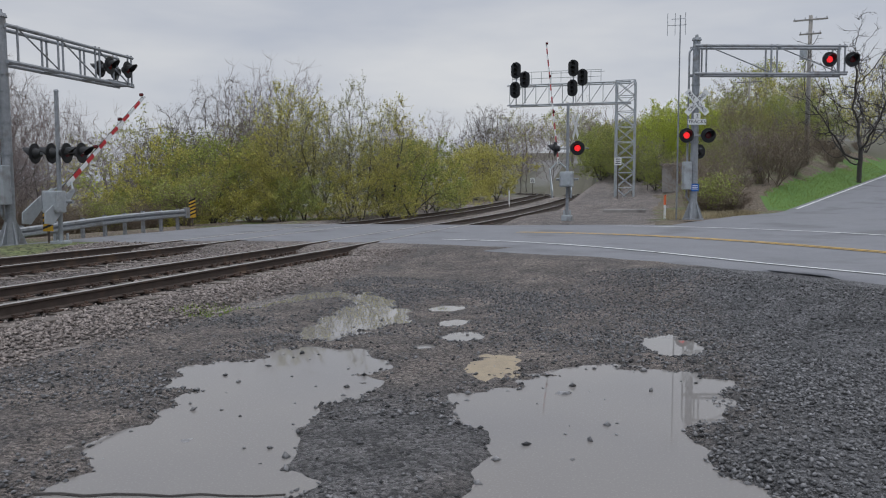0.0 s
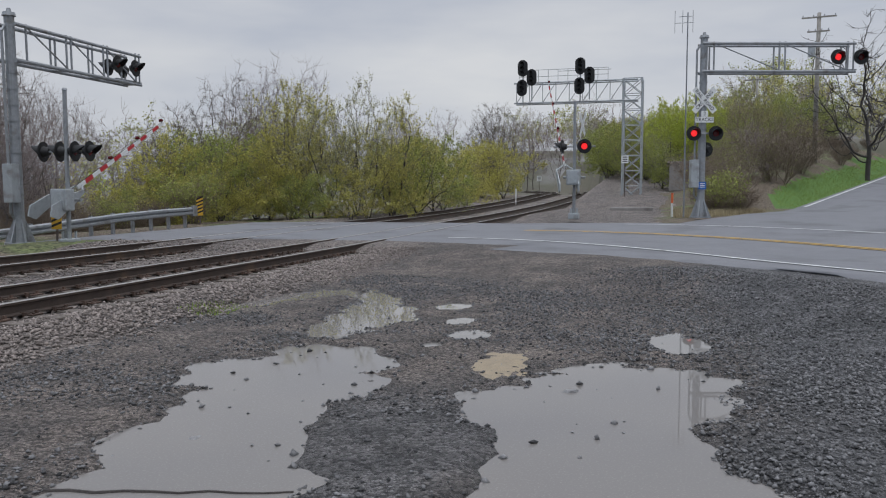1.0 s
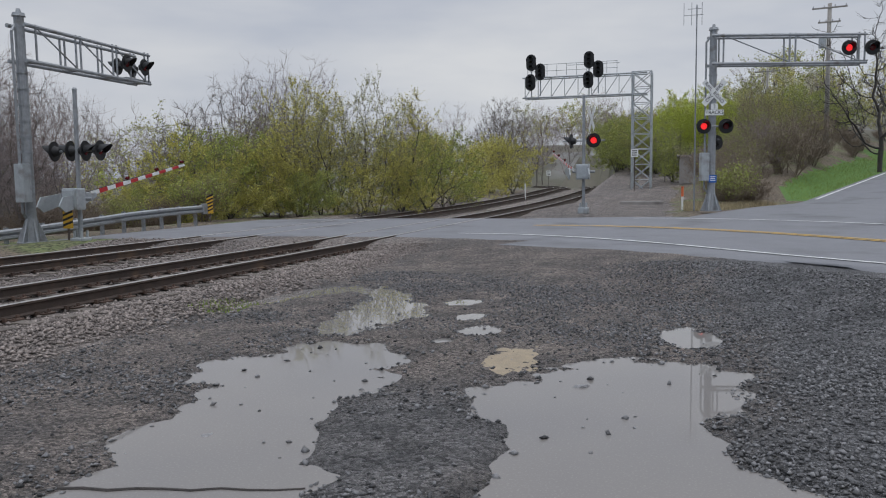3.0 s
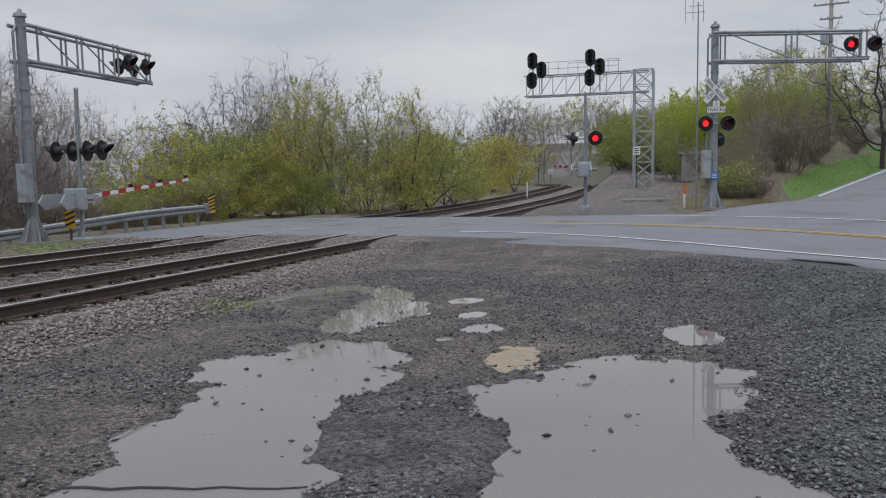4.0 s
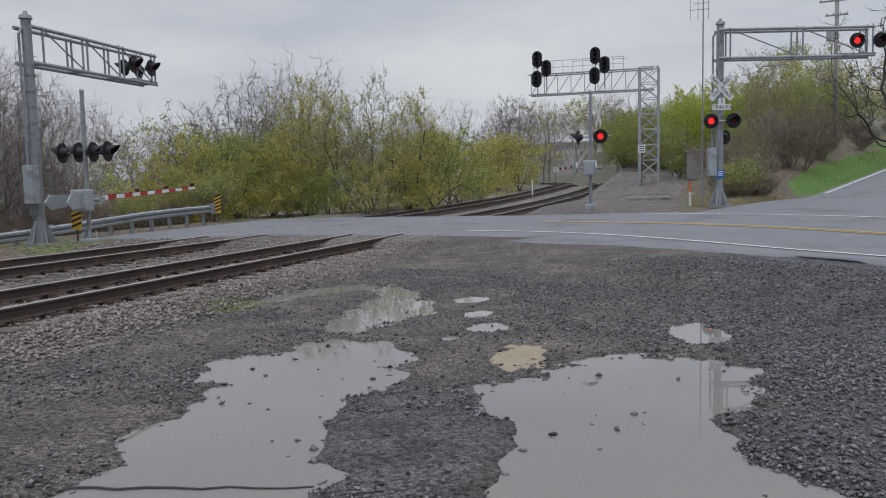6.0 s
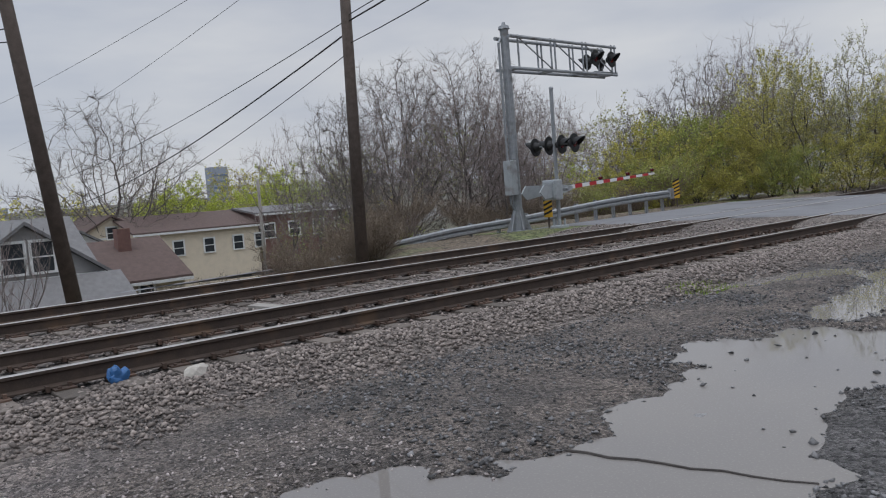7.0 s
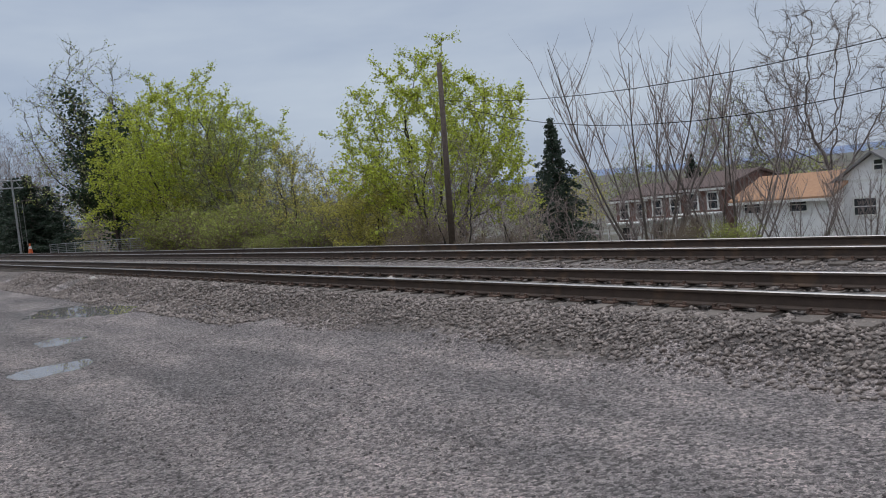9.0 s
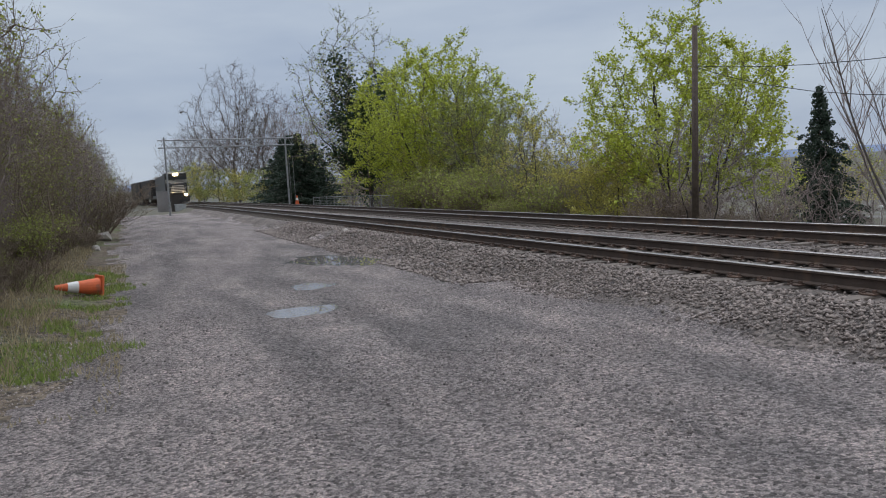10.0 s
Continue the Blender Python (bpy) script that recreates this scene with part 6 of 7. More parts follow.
def gable_roof(x0, x1, y0, y1, z, rise, axis, over=0.35, thick=0.16):
    """A pitched roof with thickness over a plan; axis: the ridge's."""
    bm = B()
    xa, xb, ya, yb = x0 - over, x1 + over, y0 - over, y1 + over
    if axis == "y":
        prof = [(xa, z - over * rise / ((x1 - x0) / 2)), ((x0 + x1) / 2, z + rise), (xb, z - over * rise / ((x1 - x0) / 2))]
        ends = [[(x, yy, zz) for x, zz in prof] for yy in (ya, yb)]
    else:
        prof = [(ya, z - over * rise / ((y1 - y0) / 2)), ((y0 + y1) / 2, z + rise), (yb, z - over * rise / ((y1 - y0) / 2))]
        ends = [[(xx, y, zz) for y, zz in prof] for xx in (xa, xb)]
    V = [[[bm.verts.new((px, py, pz + t)) for px, py, pz in e] for t in (0, thick)] for e in ends]
    for s in (0, 1):
        bm.faces.new((V[0][1][s], V[0][1][s + 1], V[1][1][s + 1], V[1][1][s]))
        bm.faces.new((V[0][0][s + 1], V[0][0][s], V[1][0][s], V[1][0][s + 1]))
        for e in (0, 1):
            bm.faces.new((V[e][0][s], V[e][0][s + 1], V[e][1][s + 1], V[e][1][s]))
    for s in (0, 2):
        bm.faces.new((V[0][0][s], V[0][1][s], V[1][1][s], V[1][0][s]))
    bmesh.ops.recalc_face_normals(bm, faces=bm.faces)
    return bm


def body(x0, x1, y0, y1, zb, z, rise, axis):
    bm = B()
    V = lambda *p: bm.verts.new(p)
    a, b, c, d = V(x0, y0, zb), V(x1, y0, zb), V(x1, y1, zb), V(x0, y1, zb)
    e, f, g, h = V(x0, y0, z), V(x1, y0, z), V(x1, y1, z), V(x0, y1, z)
    bm.faces.new((a, d, c, b))
    if axis == "y":
        m, n = V((x0 + x1) / 2, y0, z + rise - 0.02), V((x0 + x1) / 2, y1, z + rise - 0.02)
        bm.faces.new((a, b, f, m, e))
        bm.faces.new((c, d, h, n, g))
        bm.faces.new((b, c, g, f))
        bm.faces.new((d, a, e, h))
    else:
        m, n = V(x0, (y0 + y1) / 2, z + rise - 0.02), V(x1, (y0 + y1) / 2, z + rise - 0.02)
        bm.faces.new((b, c, g, n, f))
        bm.faces.new((d, a, e, m, h))
        bm.faces.new((a, b, f, e))
        bm.faces.new((c, d, h, g))
    bmesh.ops.recalc_face_normals(bm, faces=bm.faces)
    return bm


def house(x, y, depth, length, eave, rise, axis, wall, roof, label, wins=(), clap=False, turn=0.0, base=None, chimney=None):
    """x, y: middle of the east front. eave: height of the eaves above sea level 0. wins: (y, z, w, h) on the east front."""
    zb = gz(x - depth / 2, y) - 0.6 if base is None else base
    t = thing("house", pose(x, y, zb, 0, 0, turn), label, "house", "houses in the valley")
    hz = eave - zb
    part("wall", body(-depth, 0, -length / 2, length / 2, 0, hz, rise, axis), wall, t)
    rf = part("roof", gable_roof(-depth, 0, -length / 2, length / 2, hz + 0.02, rise, axis), roof, t)
    for yy, zz, w, h in wins:
        window(t, (0, yy, zz - zb), w, h)
    if clap:
        k = 0.15
        while k < hz - 0.05:
            if k > hz - 3.2:
                part("clapboard", box(B(), (0.012, 0, k), (0.02, length, 0.05)), wall, t)
            k += 0.2
    part("fascia", box(B(), (0.37 if axis == "y" else 0.0, 0, hz - 0.02 - (0.35 * rise / (depth / 2) if axis == "y" else 0)), (0.04, length + 0.7, 0.16)), M_TRIM, t)
    if chimney:
        part("chimney", box(B(), (chimney[0], chimney[1], hz + rise), (0.7, 0.7, 1.6), bevel=0.02), M_BRICK, t)
    return t


# grey house with a gabled front dormer
h1 = house(-36, 6.9, 9, 7.4, -0.95, 2.6, "y", M_GREYSIDE, M_ROOFGREY, "grey clapboard house with a gabled dormer and shingle roof")
zb1 = h1.matrix_basis.translation.z
dz = -0.75 - zb1
part("dormer", body(-4.5, 0.35, -2.2, 4.0, dz, dz + 0.05, 2.25, "x"), M_GREYSIDE, h1, "grey clapboard dormer")
part("dormer_roof", gable_roof(-4.5, 0.4, -2.2, 4.0, dz + 0.06, 2.25, "x", 0.3), M_ROOFGREY, h1)
for k in range(10):
    w = 6.0 * (1 - k / 10.5)
    part("clapboard", box(B(), (0.365, 0.9, dz + 0.12 + 0.2 * k), (0.02, w, 0.035)), M_GREYSIDE, h1)
for s in (0.38, 1.52):
    window(h1, (0.36, s, dz + 0.95), 0.82, 1.25)
part("porch_roof", gable_roof(-1.0, 2.6, -2.7, 4.3, dz - 1.1, 1.0, "y", 0.2), M_ROOFGREY, h1)
part("porch_trim", box(B(), (0.40, 0.9, dz - 0.02), (0.06, 6.6, 0.16)), M_TRIM, h1)
window(h1, (0.0, -3.05, -0.35 - zb1), 0.7, 1.0)
# its neighbours
house(-41, 13.3, 8, 6.6, -1.75, 1.9, "y", M_CREAM, M_ROOFBROWN, "cream bungalow with a dark brown roof", [(-1.8, -2.6, 0.7, 1.1), (1.2, -2.6, 0.7, 1.1)], chimney=(-3.0, 1.2))
house(-62, 27, 9, 11, 0.1, 1.2, "y", M_CREAM, M_ROOFBROWN, "long cream house with a brown roof", [(yy, -1.3, 0.8, 1.1) for yy in (-4.5, -2.2, 0.4, 3.0, 5.0)])
house(-66, 21, 8, 6, -0.1, 1.7, "x", M_CREAM, M_ROOFBROWN, "tan house with a steep brown gable", [(0, 0.3, 0.8, 0.9), (-1.8, -1.8, 0.8, 1.1)])
house(-62, 36.5, 8, 9, 0.9, 0.5, "y", M_BRICK, M_ROOFGREY, "brick house with a low flat roof and porch", [(yy, -0.6, 1.0, 1.2) for yy in (-3.5, -1, 1.5, 3.8)])
house(-58, 16.2, 7, 5, -0.8, 1.5, "x", M_WHITESIDE, M_ROOFGREY, "small white gabled house", [(0, -1.6, 0.6, 0.8)])
g1 = house(-31, -3.05, 6.5, 4.3, 0.0, 0.85, "x", M_CREAM, M_ROOFPALE, "cream garage with a low gable and two doors")
zg = g1.matrix_basis.translation.z
for s in (-1.05, 1.05):
    part("garage_door", box(B(), (0.03, s, 0.0 - zg - 1.45), (0.06, 1.85, 2.0), bevel=0.01), M_WHITESIDE, g1, "white garage door")
for k in range(8):
    part("board", box(B(), (0.015, 0, -zg - 0.35 + 0.1 * k), (0.02, 4.1 * (1 - max(0, k - 3) / 5.5), 0.03)), M_CREAM, g1)
house(-45, -12.5, 8, 5.4, -0.9, 2.0, "y", M_CREAM, M_ROOFBROWN, "cream house with a red-brown roof and small dormer", [(-1.6, -2.4, 0.9, 1.2), (0.8, -2.4, 0.9, 1.2)])
house(-56, -6.5, 8, 7, 0.3, 1.6, "y", M_WHITESIDE, M_ROOFBROWN, "white house with a brown roof and balcony", [(-2.0, -0.5, 0.9, 1.2), (0.5, -0.5, 0.9, 1.2), (2.6, -0.5, 0.9, 1.2)])
house(-52, 0.0, 8, 6, -1.2, 1.2, "y", M_GREYSIDE, M_ROOFGREY, "grey house with a grey shingle roof", [(1.0, -1.6, 0.8, 1.0)])
house(-48, -27.0, 8, 6.2, -0.75, 1.3, "y", M_WHITESIDE, M_ROOFORANGE, "white house with an orange-brown roof", [(-1.9, -1.15, 1.1, 0.8), (1.2, -1.15, 1.1, 0.8)])
house(-50, -22.0, 9, 4.6, 0.0, 1.6, "x", M_WHITESIDE, M_ROOFGREY, "white gabled house with a grey roof", [(0.3, 0.9, 0.5, 0.6), (-0.6, -1.6, 1.3, 1.0)])
for k, (yy, ev) in enumerate(((-33.2, 0.3), (-36.6, 0.0), (-40.0, -0.2))):
    hh = house(-49 - 0.4 * k, yy, 9, 3.3, ev, 0.9, "y", M_BRICK, M_ROOFBROWN, "brown brick row house with white porches", [(-0.8, ev - 0.9, 0.7, 1.1), (0.8, ev - 0.9, 0.7, 1.1)])
    zh = hh.matrix_basis.translation.z
    part("lower_front", box(B(), (0.05, 0, ev - 2.9 - zh), (0.1, 3.3, 2.2)), M_WHITESIDE, hh)
    window(hh, (0.1, -0.7, ev - 2.7 - zh), 0.7, 1.1)
    part("porch_roof", box(B(), (0.7, 0, ev - 1.75 - zh), (1.5, 3.3, 0.12), bevel=0.02), M_TRIM, hh)
    for s in (-1.5, 1.5):
        part("porch_post", box(B(), (1.3, s, ev - 2.9 - zh), (0.12, 0.12, 2.2)), M_TRIM, hh)
# concrete colour paled to blue-grey to imitate haze over the distance
M_TOWER = mat("haze_tinted_concrete", (0.33, 0.36, 0.42), (0.3, 0.33, 0.39), rough=0.9, scale=0.1, fine=1.0, bump=0.0)
for x, y, w, h in ((-700, 322, 16, 52), (-900, 174, 22, 30), (-880, 132, 14, 36)):
    tb = thing("tower_block", pose(x, y, -12), "far grey tower block", "building", "far buildings")
    part("wall", box(B(), (0, 0, h / 2), (14, w, h)), M_TOWER, tb)
    # window bands reuse the ridge's painted haze blue
    for k in range(6):
        part("window_band", box(B(), (7.1, 0, h * (0.3 + 0.11 * k)), (0.2, w * 0.9, h * 0.03)), M_HAZE, tb)


# ---- locomotive ----
M_LOCO = mat("loco_black_paint", (0.02, 0.02, 0.022), (0.03, 0.029, 0.028), rough=0.45, scale=3, bump=0.05)
M_LOCOWHITE = mat("loco_white_stripe", (0.62, 0.6, 0.55), (0.5, 0.48, 0.44), rough=0.5, scale=4, bump=0.05)


def locomotive(label):
    """Nose looks along +y, on the rail heads at z = 0."""
    t = thing("locomotive", pose(0, -119, 0), label, "locomotive", "train")
    part("underframe", box(B(), (0, -11, 1.15), (3.0, 22, 0.5), bevel=0.05), M_LOCO, t)
    part("hood", box(B(), (0, -13.5, 2.9), (2.0, 16, 3.0), bevel=0.12), M_LOCO, t)
    cab = part("cab", box(B(), (0, -3.6, 3.0), (3.05, 3.0, 3.1), bevel=0.22), M_LOCO, t)
    part("roof", box(B(), (0, -3.5, 4.52), (2.5, 2.9, 0.16), bevel=0.05), M_LOCOWHITE, cab)
    for s in (-0.75, 0.75):
        part("windscreen", box(B(), (s, -2.08, 3.75), (1.15, 0.06, 0.55), bevel=0.03), M_PANE, cab)
    nose = part("nose", box(B(), (0, -1.25, 2.2), (2.1, 1.9, 1.7), bevel=0.28), M_LOCO, t)
    for k in range(5):
        part("stripe", box(B(), (0, -0.285, 1.75 + 0.22 * k), (2.0 - 0.12 * k, 0.03, 0.09)), M_LOCOWHITE, nose)
    for k in range(3):
        part("stripe", box(B(), (0, -2.07, 3.15 + 0.17 * k), (2.95, 0.03, 0.07)), M_LOCOWHITE, cab)
    part("pilot", box(B(), (0, -0.1, 0.75), (2.9, 0.3, 0.85), bevel=0.05), M_LOCO, t)
    part("coupler", box(B(), (0, 0.35, 0.9), (0.3, 0.7, 0.3), bevel=0.05), M_RAIL, t)
    for s in (-1, 1):
        part("handrail", rod(rod(B(), (s * 1.4, 0.0, 1.2), (s * 1.4, 0.0, 2.4), 0.03, 0.03, 6), (s * 1.4, 0, 2.4), (s * 0.8, 0, 2.4), 0.03, 0.03, 6), M_LOCOWHITE, t)
        part("step", box(B(), (s * 1.35, -0.3, 0.6), (0.35, 0.4, 0.8), bevel=0.03), M_LOCOWHITE, t)
        part("ditch_light", ball(B(), (s * 0.95, 0.1, 1.35), 0.20, (1, 0.4, 1), 12), M_HEADLAMP, t, "glowing warm ditch light")
        part("headlight", ball(B(), (s * 0.17, -2.02, 4.28), 0.17, (1, 0.5, 1), 12), M_HEADLAMP, t, "glowing warm headlight")
    for yy in (-4, -6, -8, -15, -17, -19):
        for s in (-0.75, 0.75):
            part("wheel", rod(B(), (s - 0.07, yy, 0.5), (s + 0.07, yy, 0.5), 0.5, 0.5, 20), M_RAIL, t)
    return t


loco = locomotive("black and white freight locomotive with glowing headlights")


def hopper(label):
    t = thing("freight_car", pose(0, -145, 0), label, "freight car", "train")
    part("body", box(B(), (0, -8, 2.5), (3.0, 15, 3.2), bevel=0.12), M_LOCO, t)
    part("sill", box(B(), (0, -8, 0.95), (2.7, 15.4, 0.3), bevel=0.03), M_RAIL, t)
    for k in range(10):
        for s in (-1.52, 1.52):
            part("rib", box(B(), (s, -1.2 - 1.5 * k, 2.5), (0.08, 0.12, 3.0)), M_LOCO, t)
    for yy in (-2, -4, -12, -14):
        for s in (-0.75, 0.75):
            part("wheel", rod(B(), (s - 0.07, yy, 0.45), (s + 0.07, yy, 0.45), 0.45, 0.45, 18), M_RAIL, t)
    return t


cars = [hopper("dark grey freight car behind the locomotive") for _ in range(2)]


# ---- planting ----
def many(kinds, spots):
    for i, (x, y, h) in enumerate(spots):
        plant(kinds[i % len(kinds)], x, y, h)


def field(kinds, n, x0, x1, y0, y1, h0, h1, seed, wide=1.0, ok=None):
    r = np.random.default_rng(seed)
    for i in range(n):
        x, y = x0 + (x1 - x0) * r.random(), y0 + (y1 - y0) * r.random()
        if ok is None or ok(x, y):
            plant(kinds[int(r.random() * len(kinds))], x, y, h0 + (h1 - h0) * r.random(), 360 * r.random(), wide)


# north-west of the crossing: bushes in leaf
many(["bush", "bush", "bush_b"], [(-24.6, 37.5, 6.2), (-27.0, 38.2, 6.0), (-22.3, 36.8, 5.4), (-20.6, 37.5, 4.6), (-29.0, 39, 5.4), (-25, 41, 6.6), (-19.2, 36.6, 3.6), (-23.4, 35.6, 3.4), (-26.0, 35.8, 3.6), (-21.4, 35.4, 2.8), (-28.2, 36.2, 3.8)])
many(["budding", "blossom", "budding"], [(-17.6, 38, 7.4), (-15.6, 39.5, 7.9), (-19.4, 40, 7.8), (-14.2, 41, 7.0), (-16.3, 37.0, 6.2), (-18.3, 36.8, 5.4), (-14.6, 38.5, 5.6)])
many(["bush_b", "bush"], [(-13.6, 44, 5.4), (-13.9, 48, 5.4), (-17.2, 35.4, 2.6), (-14.8, 36.8, 3.2), (-14.5, 52, 4.6), (-17.8, 36.2, 3.2), (-15.8, 36.0, 2.6), (-13.6, 40, 3.4), (-15.5, 46, 5), (-14.6, 58, 4.2)])
many(["bush"], [(-15.0, 74, 6.0), (-17.5, 76, 6.4), (-19.5, 80, 6)])
many(["bare", "bare_wide"], [(-23.5, 43, 10.2), (-26, 43.5, 10.2), (-21.3, 43.5, 10.0), (-28.5, 43, 9.2), (-32, 44, 9.0), (-34, 49, 9.5)])
many(["bare", "bare_wide", "bare"], [(-26, 92, 11), (-22, 100, 12), (-30, 88, 11), (-19, 108, 12), (-24, 112, 13), (-33, 96, 12), (-16, 118, 12), (-38, 92, 11), (-21, 124, 13), (-12, 122, 11), (-28, 120, 12)])
# west of the gate: bare trees and brush
many(["bare", "bare_wide", "bare"], [(-24, 22, 8.8), (-27, 25, 10), (-30, 29, 11), (-21.8, 17.5, 6.4), (-25, 17, 6.8), (-29, 20, 8.0), (-22.8, 13, 6.5), (-34, 26, 12), (-33, 33, 10.4), (-38, 38, 11), (-26, 20, 9)])
many(["bare"], [(-27, 30, 9), (-29, 33, 9.5), (-31, 31, 9), (-26, 27, 8.5), (-24.5, 25, 8), (-33, 36, 9.5)])
field(["brush", "brush", "bare"], 26, -24, -18.2, 9.5, 16, 1.0, 2.2, 31)
field(["brush"], 14, -23, -18.2, 4.5, 10, 0.6, 1.2, 43)
field(["brush", "brush", "brush_green"], 14, -27, -21, 17, 33, 1.4, 2.8, 32)
# north-east: wooded hill
field(["thicket", "brush", "red_shrub", "thicket"], 40, 2.6, 11, 44, 64, 2.5, 4.6, 33, ok=lambda x, y: -(x - 6.66) * 0.925 + (y - 46) * 0.38 > 3.2)
field(["brush", "brush_green", "brush"], 26, 2.6, 6.4, 35.5, 44, 1.0, 2.6, 34, ok=lambda x, y: -(x - 6.66) * 0.925 + (y - 46) * 0.38 > 1.2)
field(["thicket", "bare", "bush_b", "budding", "thicket"], 66, -3, 16, 64, 92, 3.2, 5.5, 35, ok=lambda x, y: -(x - 6.66) * 0.925 + (y - 46) * 0.38 > 6.5)
woods(60, -14, 34, 93, 130, 5, 8, 36, "olive and brown woodland on the hill", ok=lambda x, y: x > -6 - (y - 93) * 0.15 and -(x - 6.66) * 0.925 + (y - 46) * 0.38 > 7)
many(["bright", "bright"], [(0.4, 72, 7.6), (2.5, 78, 8)])
many(["gnarled", "gnarled"], [(14.6, 66, 13.0), (19.5, 74, 12.0)])
# undergrowth beyond the curve and on the hill
field(["bush_b", "thicket", "bush_b", "thicket", "budding"], 44, -6.5, 3, 77, 97, 4.0, 6.8, 52, ok=lambda x, y: x > -4.5 + float(track_shift(y)) - 1.5)
field(["thicket", "bush_b", "thicket", "bare"], 46, -15, 1, 97, 127, 4, 7.5, 48, ok=lambda x, y: x > -8.5 + float(track_shift(y)) + 4 or x < -14.5 + float(track_shift(y)) - 3)
field(["thicket", "bush_b", "bush_b", "thicket"], 40, 0, 28, 70, 94, 3.5, 6.5, 49, ok=lambda x, y: -(x - 6.66) * 0.925 + (y - 46) * 0.38 > 7.5)
many(["bare_wide", "budding", "bare"], [(26, 96, 12), (20, 90, 10), (31, 100, 12), (38, 104, 13), (24, 84, 8)])
field(["brush", "brush"], 40, 9, 28, 54, 95, 1.0, 2.2, 37, ok=lambda x, y: 3.0 < -(x - 6.66) * 0.925 + (y - 46) * 0.38 < 12)
# the valley, seen across the tracks
many(["whips"], [(-25.5, -5.0, 9.6), (-25.0, -2.6, 9.4), (-24.5, 3.0, 6.4), (-25.5, 4.6, 5.6)])
for x, y, h in ((-70, 22, 19), (-62, -30, 21), (-64, -4, 11), (-70, -12, 12)):
    plant("bare_wide", x, y, h, None, 1.2)
for x, y, h in ((-76, 31.5, 12.0), (-84, 45.5, 13.5)):
    plant("bright", x, y, h, None, 1.2)
many(["conifer", "conifer"], [(-27.5, -9.9, 7.2), (-60, -57.5, 15.0), (-58, -40, 9.5)])
many(["whips"], [(-25, -20, 11.5), (-26.5, -17.3, 10.0), (-24, -13.5, 5.2), (-23, -11, 4.6)])
many(["green"], [(-62, -38.5, 16), (-90, -70, 14), (-75, 5, 9)])
field(["brush", "brush", "brush_green"], 46, -22, -17.2, -40, 4, 0.7, 1.6, 38)
woods(130, -170, -70, -110, 100, 9, 15, 39, "distant spring woodland behind the houses")
# south-west of the tracks
plant("bright", -25.0, -33.2, 12.8, 40, 1.12)
many(["bush", "bush"], [(-22, -35.5, 5.6), (-23.5, -38.0, 5.2)])
many(["red_shrub", "brush", "red_shrub"], [(-21, -27.2, 6.6), (-21.5, -29.0, 3.5), (-22.5, -25.0, 4.8), (-20.5, -30.5, 3.0)])
for kind, x, y, h in (("ivy_tree", -20.4, -73, 20), ("bright", -22.8, -59.5, 16), ("green", -22.5, -53, 12.5), ("green", -23.5, -47, 10.0), ("green", -24, -78, 15), ("bright", -24, -65, 13.5), ("budding", -22, -57, 10), ("bare", -24, -82, 14), ("budding", -23, -43.5, 8.5)):
    plant(kind, x, y, h, None, 1.2)
field(["thicket", "brush_green", "red_shrub"], 40, -24, -18.5, -72, -37, 2.5, 5.0, 40)
for x, y, h in ((-16.9, -88, 8.5), (-17.2, -95, 9.0), (-18.0, -103, 9.5), (-19.5, -92, 8.5)):
    plant("conifer", x, y, h, None, 1.7)
many(["bare_wide", "bare_wide", "bare", "bare"], [(-15.5, -134, 24), (-19.5, -130, 21), (-23, -122, 20), (-26, -118, 19), (-18, -150, 18), (-12, -165, 16), (-14, -145, 17), (-24, -130, 19), (-10, -180, 16)])
many(["bush", "bush_b"], [(-16.2, -104, 4.6), (-15.6, -112, 6.0), (-14.5, -122, 6.0), (-13.5, -132, 6.5), (-11.5, -145, 8), (-9.5, -160, 8)])
# wooded bank east of the lot
r_ = np.random.default_rng(51)
for i in range(95):
    y = -12.5 - 60 * r_.random() ** 1.4
    d = 0.8 + 5.5 * r_.random()
    h = (2.4 + 1.15 * d) * (0.85 + 0.4 * r_.random())
    plant("brush" if h < 3.2 else ["thicket", "thicket", "bare", "thicket"][i % 4], 2.4 - 0.04 * min(50, -12 - y) + float(track_shift(y)) * 0.8 + d, y, h, wide=1.15)
field(["brush_green", "brush"], 26, 2.2, 4.2, -34, -12, 0.6, 1.5, 47)
EB = lambda y: 2.6 - 0.04 * min(50, -12 - y) + float(track_shift(y)) * 0.8
r_ = np.random.default_rng(50)
for i in range(45):
    y = -13 - 95 * r_.random() ** 1.3
    d = 0.6 + 9 * r_.random()
    k = ["thicket", "bare", "thicket", "brush_green", "thicket", "bare"][int(6 * r_.random())]
    plant(k, EB(y) + d, y, (1.4 + 0.55 * d) * (0.8 + 0.5 * r_.random()))

woods(70, -75, -27, -190, -78, 9, 16, 41, "bare and budding woodland west of the tracks")
woods(45, -62, -34, 40, 125, 8, 12, 42, "bare and budding woodland beyond the road")
woods(90, -70, 30, 128, 200, 8, 12, 46, "spring woodland beyond the curve of the tracks", pick=(0, 1, 2, 3, 4, 1, 3))
plant("green", -45, 28, 10.5, wide=1.2)
plant("lime_bush", -23.5, -1.0, 2.6)
plant("lime_bush", -24.2, 0.5, 2.2)
plant("bush", -23.5, -35.8, 6.5)

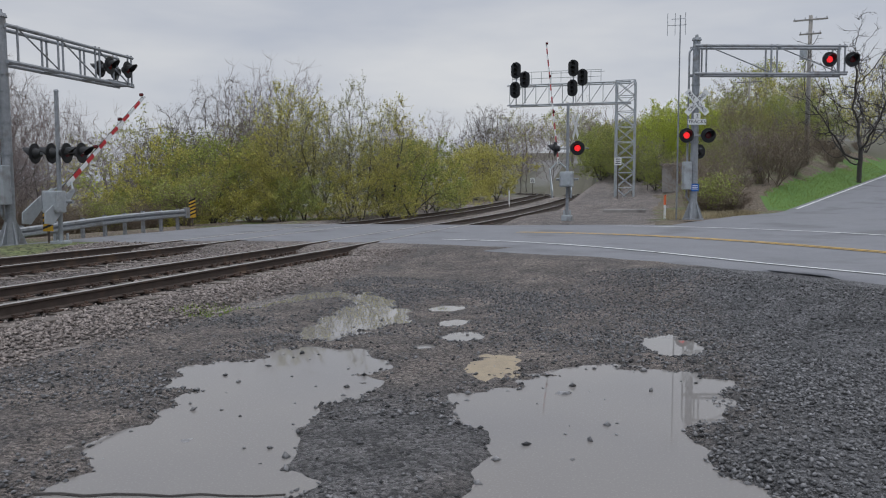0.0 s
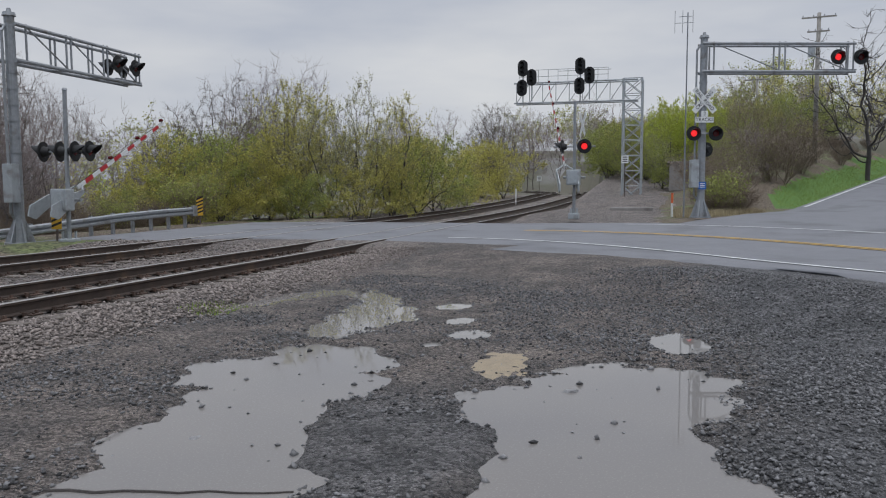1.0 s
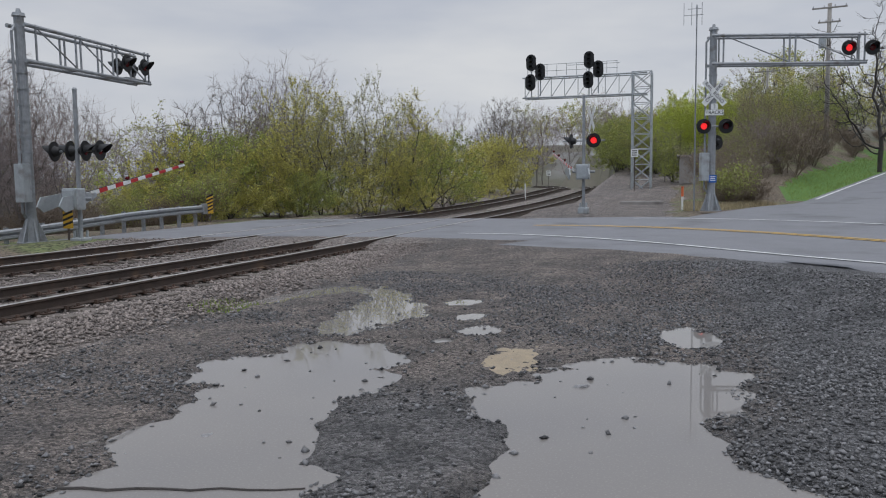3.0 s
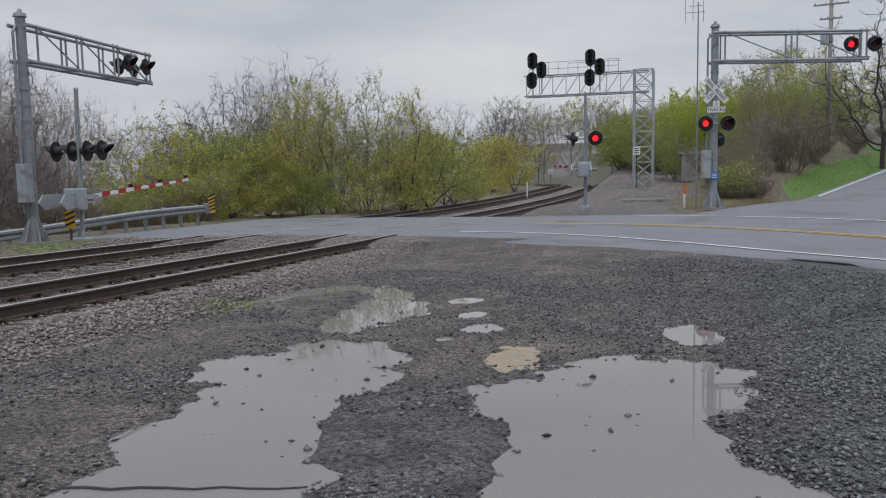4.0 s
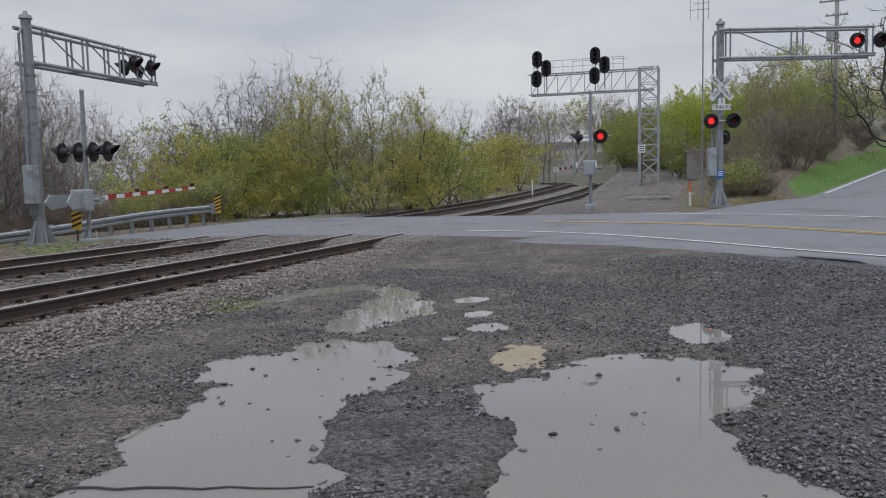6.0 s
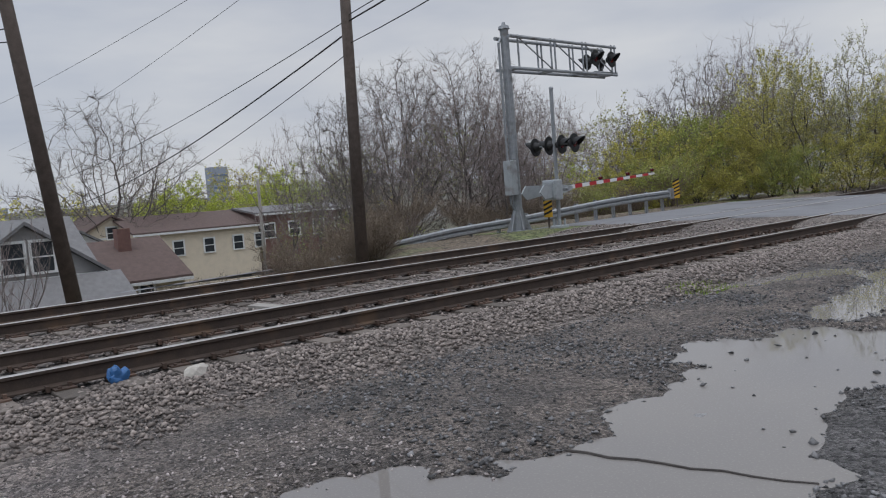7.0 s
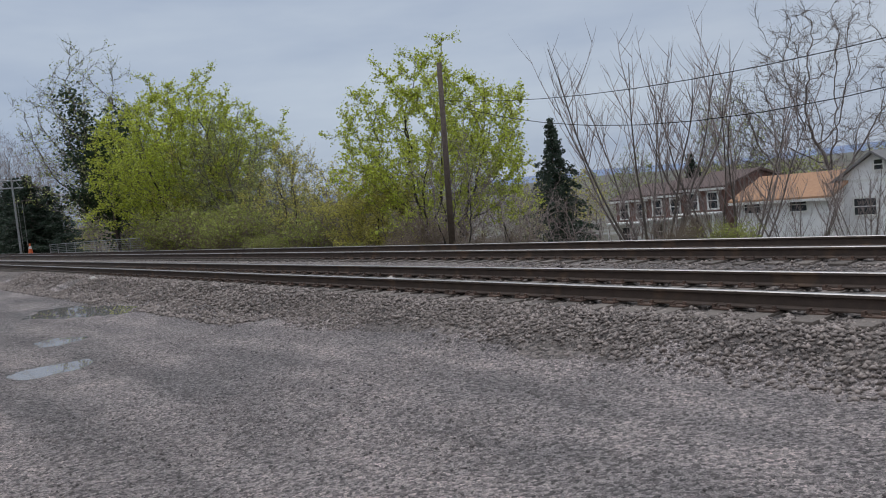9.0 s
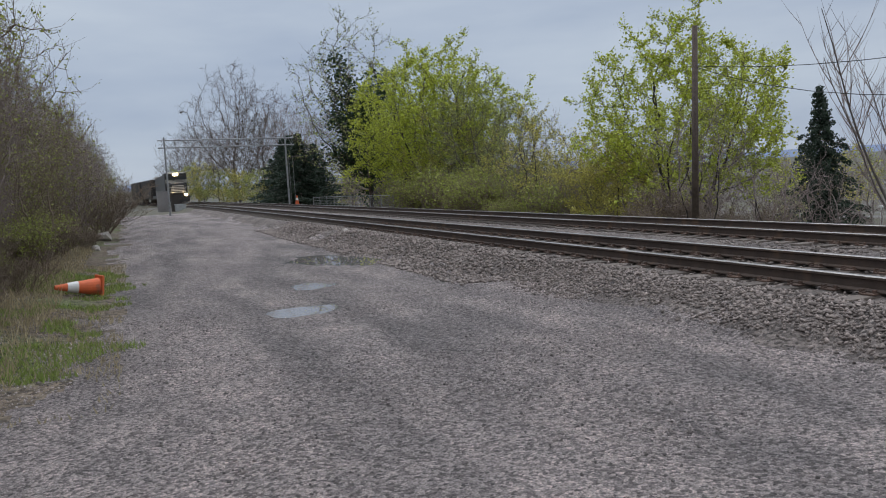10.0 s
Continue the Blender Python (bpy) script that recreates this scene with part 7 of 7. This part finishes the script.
# ---- cars in the yards ----
M_CARWHITE = mat("white_car_paint", (0.7, 0.71, 0.72), (0.66, 0.67, 0.68), rough=0.3, bump=0.0)
M_CARDARK = mat("dark_car_paint", (0.04, 0.045, 0.05), (0.03, 0.035, 0.04), rough=0.3, bump=0.0)
M_CARTEAL = mat("grey_car_paint", (0.25, 0.27, 0.29), (0.2, 0.22, 0.24), rough=0.3, bump=0.0)


def car(x, y, z, turn, paint, label, h=1.0):
    t = thing("car", pose(x, y, z, 0, 0, turn), label, "car", "parked cars")
    part("body", box(B(), (0, 0, 0.62), (1.8, 4.4, 0.62), bevel=0.16), paint, t)
    cab = part("cabin", box(B(), (0, -0.2, 1.15 * h), (1.6, 2.4 * h, 0.62 * h), bevel=0.2), paint, t)
    for s in (-0.80, 0.80):
        part("side_window", box(B(), (s, -0.2, 1.2 * h), (0.05, 1.9 * h, 0.34 * h)), M_PANE, cab)
    for s in (-0.82, 0.82):
        for yy in (-1.4, 1.4):
            w = part("wheel", rod(B(), (s - 0.1, yy, 0.33), (s + 0.1, yy, 0.33), 0.33, 0.33, 18), M_BLACK, t)
            part("rim", rod(B(), (s - 0.11, yy, 0.33), (s + 0.11, yy, 0.33), 0.19, 0.19, 12), M_GALV, w)


for x, y, turn, paint, lab, h in ((-44.5, -22.2, 60, M_CARWHITE, "white van parked beside a white house", 1.25), (-45.5, -30.5, 70, M_CARDARK, "dark car parked beside a white house", 1.0), (-46, 21.5, 20, M_CARDARK, "dark pickup parked in a yard", 1.0), (-38, 1.6, 80, M_CARTEAL, "grey pickup parked by a garage", 1.1), (-35, -6.6, 10, M_CARWHITE, "white truck parked behind a garage", 1.0)):
    car(x, y, gz(x, y) + 0.02, turn, paint, lab, h)

# ---- grass ----
def blades(name, n, x0, x1, y0, y1, seed, h, material, label, keep):
    r = np.random.default_rng(seed)
    x, y = x0 + (x1 - x0) * r.random(n), y0 + (y1 - y0) * r.random(n)
    k = keep(x, y, r.random(n))
    x, y = x[k], y[k]
    n = len(x)
    z = ground_z(x, y)
    hh = h * (0.4 + 0.9 * r.random(n))
    a = r.random(n) * 6.283
    w = 0.006 + 0.006 * r.random(n)
    lx, ly = r.normal(0, 0.35, n) * hh, r.normal(0, 0.35, n) * hh
    V = np.stack([np.stack([x - w * np.cos(a), y - w * np.sin(a), z], 1), np.stack([x + w * np.cos(a), y + w * np.sin(a), z], 1), np.stack([x + lx, y + ly, z + hh], 1)], 1).reshape(-1, 3)
    me = np_mesh(name, V, np.arange(3 * n).reshape(n, 3), material)
    return tagged(new(name, me), label, "grass", kind="stuff")


verge = lambda x, y, q: (q < 0.75) & (vnoise(x, y, 1.6) + 0.9 * vnoise(x, y, 0.45) > 0.1 + 0.9 * sstep(1.6, 0.2, x) + 0.5 * sstep(-12, -9, y))
blades("grass", 60000, 0.3, 4.5, -24, -8.5, 61, 0.08, M_GRASS, "fresh green grass tufts on the verge", verge)
blades("dry_grass", 14000, 0.9, 4.0, -26, -8.5, 66, 0.07, M_STRAW, "dry tan litter among the verge grass", lambda x, y, q: vnoise(x, y, 0.9) + 0.5 * q > 0.15)
blades("dry_grass", 26000, 0.8, 6.0, -34, -9, 62, 0.22, M_STRAW, "dry tan grass on the bank", lambda x, y, q: (x > 2.0) & (q < 0.6))
blades("dry_grass", 16000, 0.8, 6.8, 35, 44, 63, 0.30, M_STRAW, "dry tan grass by the mast", lambda x, y, q: -(x - 6.66) * 0.925 + (y - 46) * 0.38 > 0.3)
blades("grass", 40000, 6.5, 19, 48, 82, 64, 0.12, M_GRASS, "mown green grass on the bank", lambda x, y, q: (-(x - 6.66) * 0.925 + (y - 46) * 0.38 > 0.1) & (-(x - 6.66) * 0.925 + (y - 46) * 0.38 < 2.8))
blades("grass", 700, -6.0, -5.4, 9.6, 11.0, 65, 0.05, M_GRASS, "small green weeds at the foot of the ballast", lambda x, y, q: q < 0.7)

woods(40, -60, -27, -80, -32, 5, 9, 44, "bare woodland below the tracks", ok=lambda x, y: not (-60 < x < -43 and -48 < y < -16), pick=(0, 3, 4, 3))
field(["brush", "bare"], 24, -30, -22.5, -60, -34, 2.5, 5, 45)


# ---- what moves ----
ARM_W = [(0.0, 39), (0.5, 33), (1.0, 28), (1.5, 23), (2.0, 19), (2.5, 15), (3.0, 11.5), (3.8, 7), (4.2, 5), (4.6, 4), (5.2, 3.5), (6.3, 3), (10.0, 3)]
ARM_E = [(0.0, 53), (0.5, 44), (1.0, 36), (1.5, 28), (2.0, 22), (2.7, 11), (3.3, 5), (3.8, 2), (4.2, 1), (4.6, 0), (10.0, 0)]


def along_track(y):
    """Pose on the near track with the nose at y, looking along it."""
    a, b = float(track_shift(y)), float(track_shift(y - 12))
    return pose(-7.95 + a, y, float(rail_z(y)), 0, 0, math.degrees(math.atan2(-(a - b), 12)))


def motions():
    walk(arm_w, [(t, pose(-0.25, 0, 1.35, 0, -a, 90)) for t, a in ARM_W])
    walk(arm_e, [(t, pose(-0.3, 0, 1.7, 0, -a, 106)) for t, a in ARM_E])
    for k, th in enumerate([loco, *cars]):
        back = 0 if k == 0 else 23 + 16.5 * (k - 1)
        walk(th, [(t, along_track(-119 - 8.0 * (10 - t) - back)) for t in (0.0, 2.0, 4.0, 6.0, 8.0, 9.0, 10.0)])


motions()
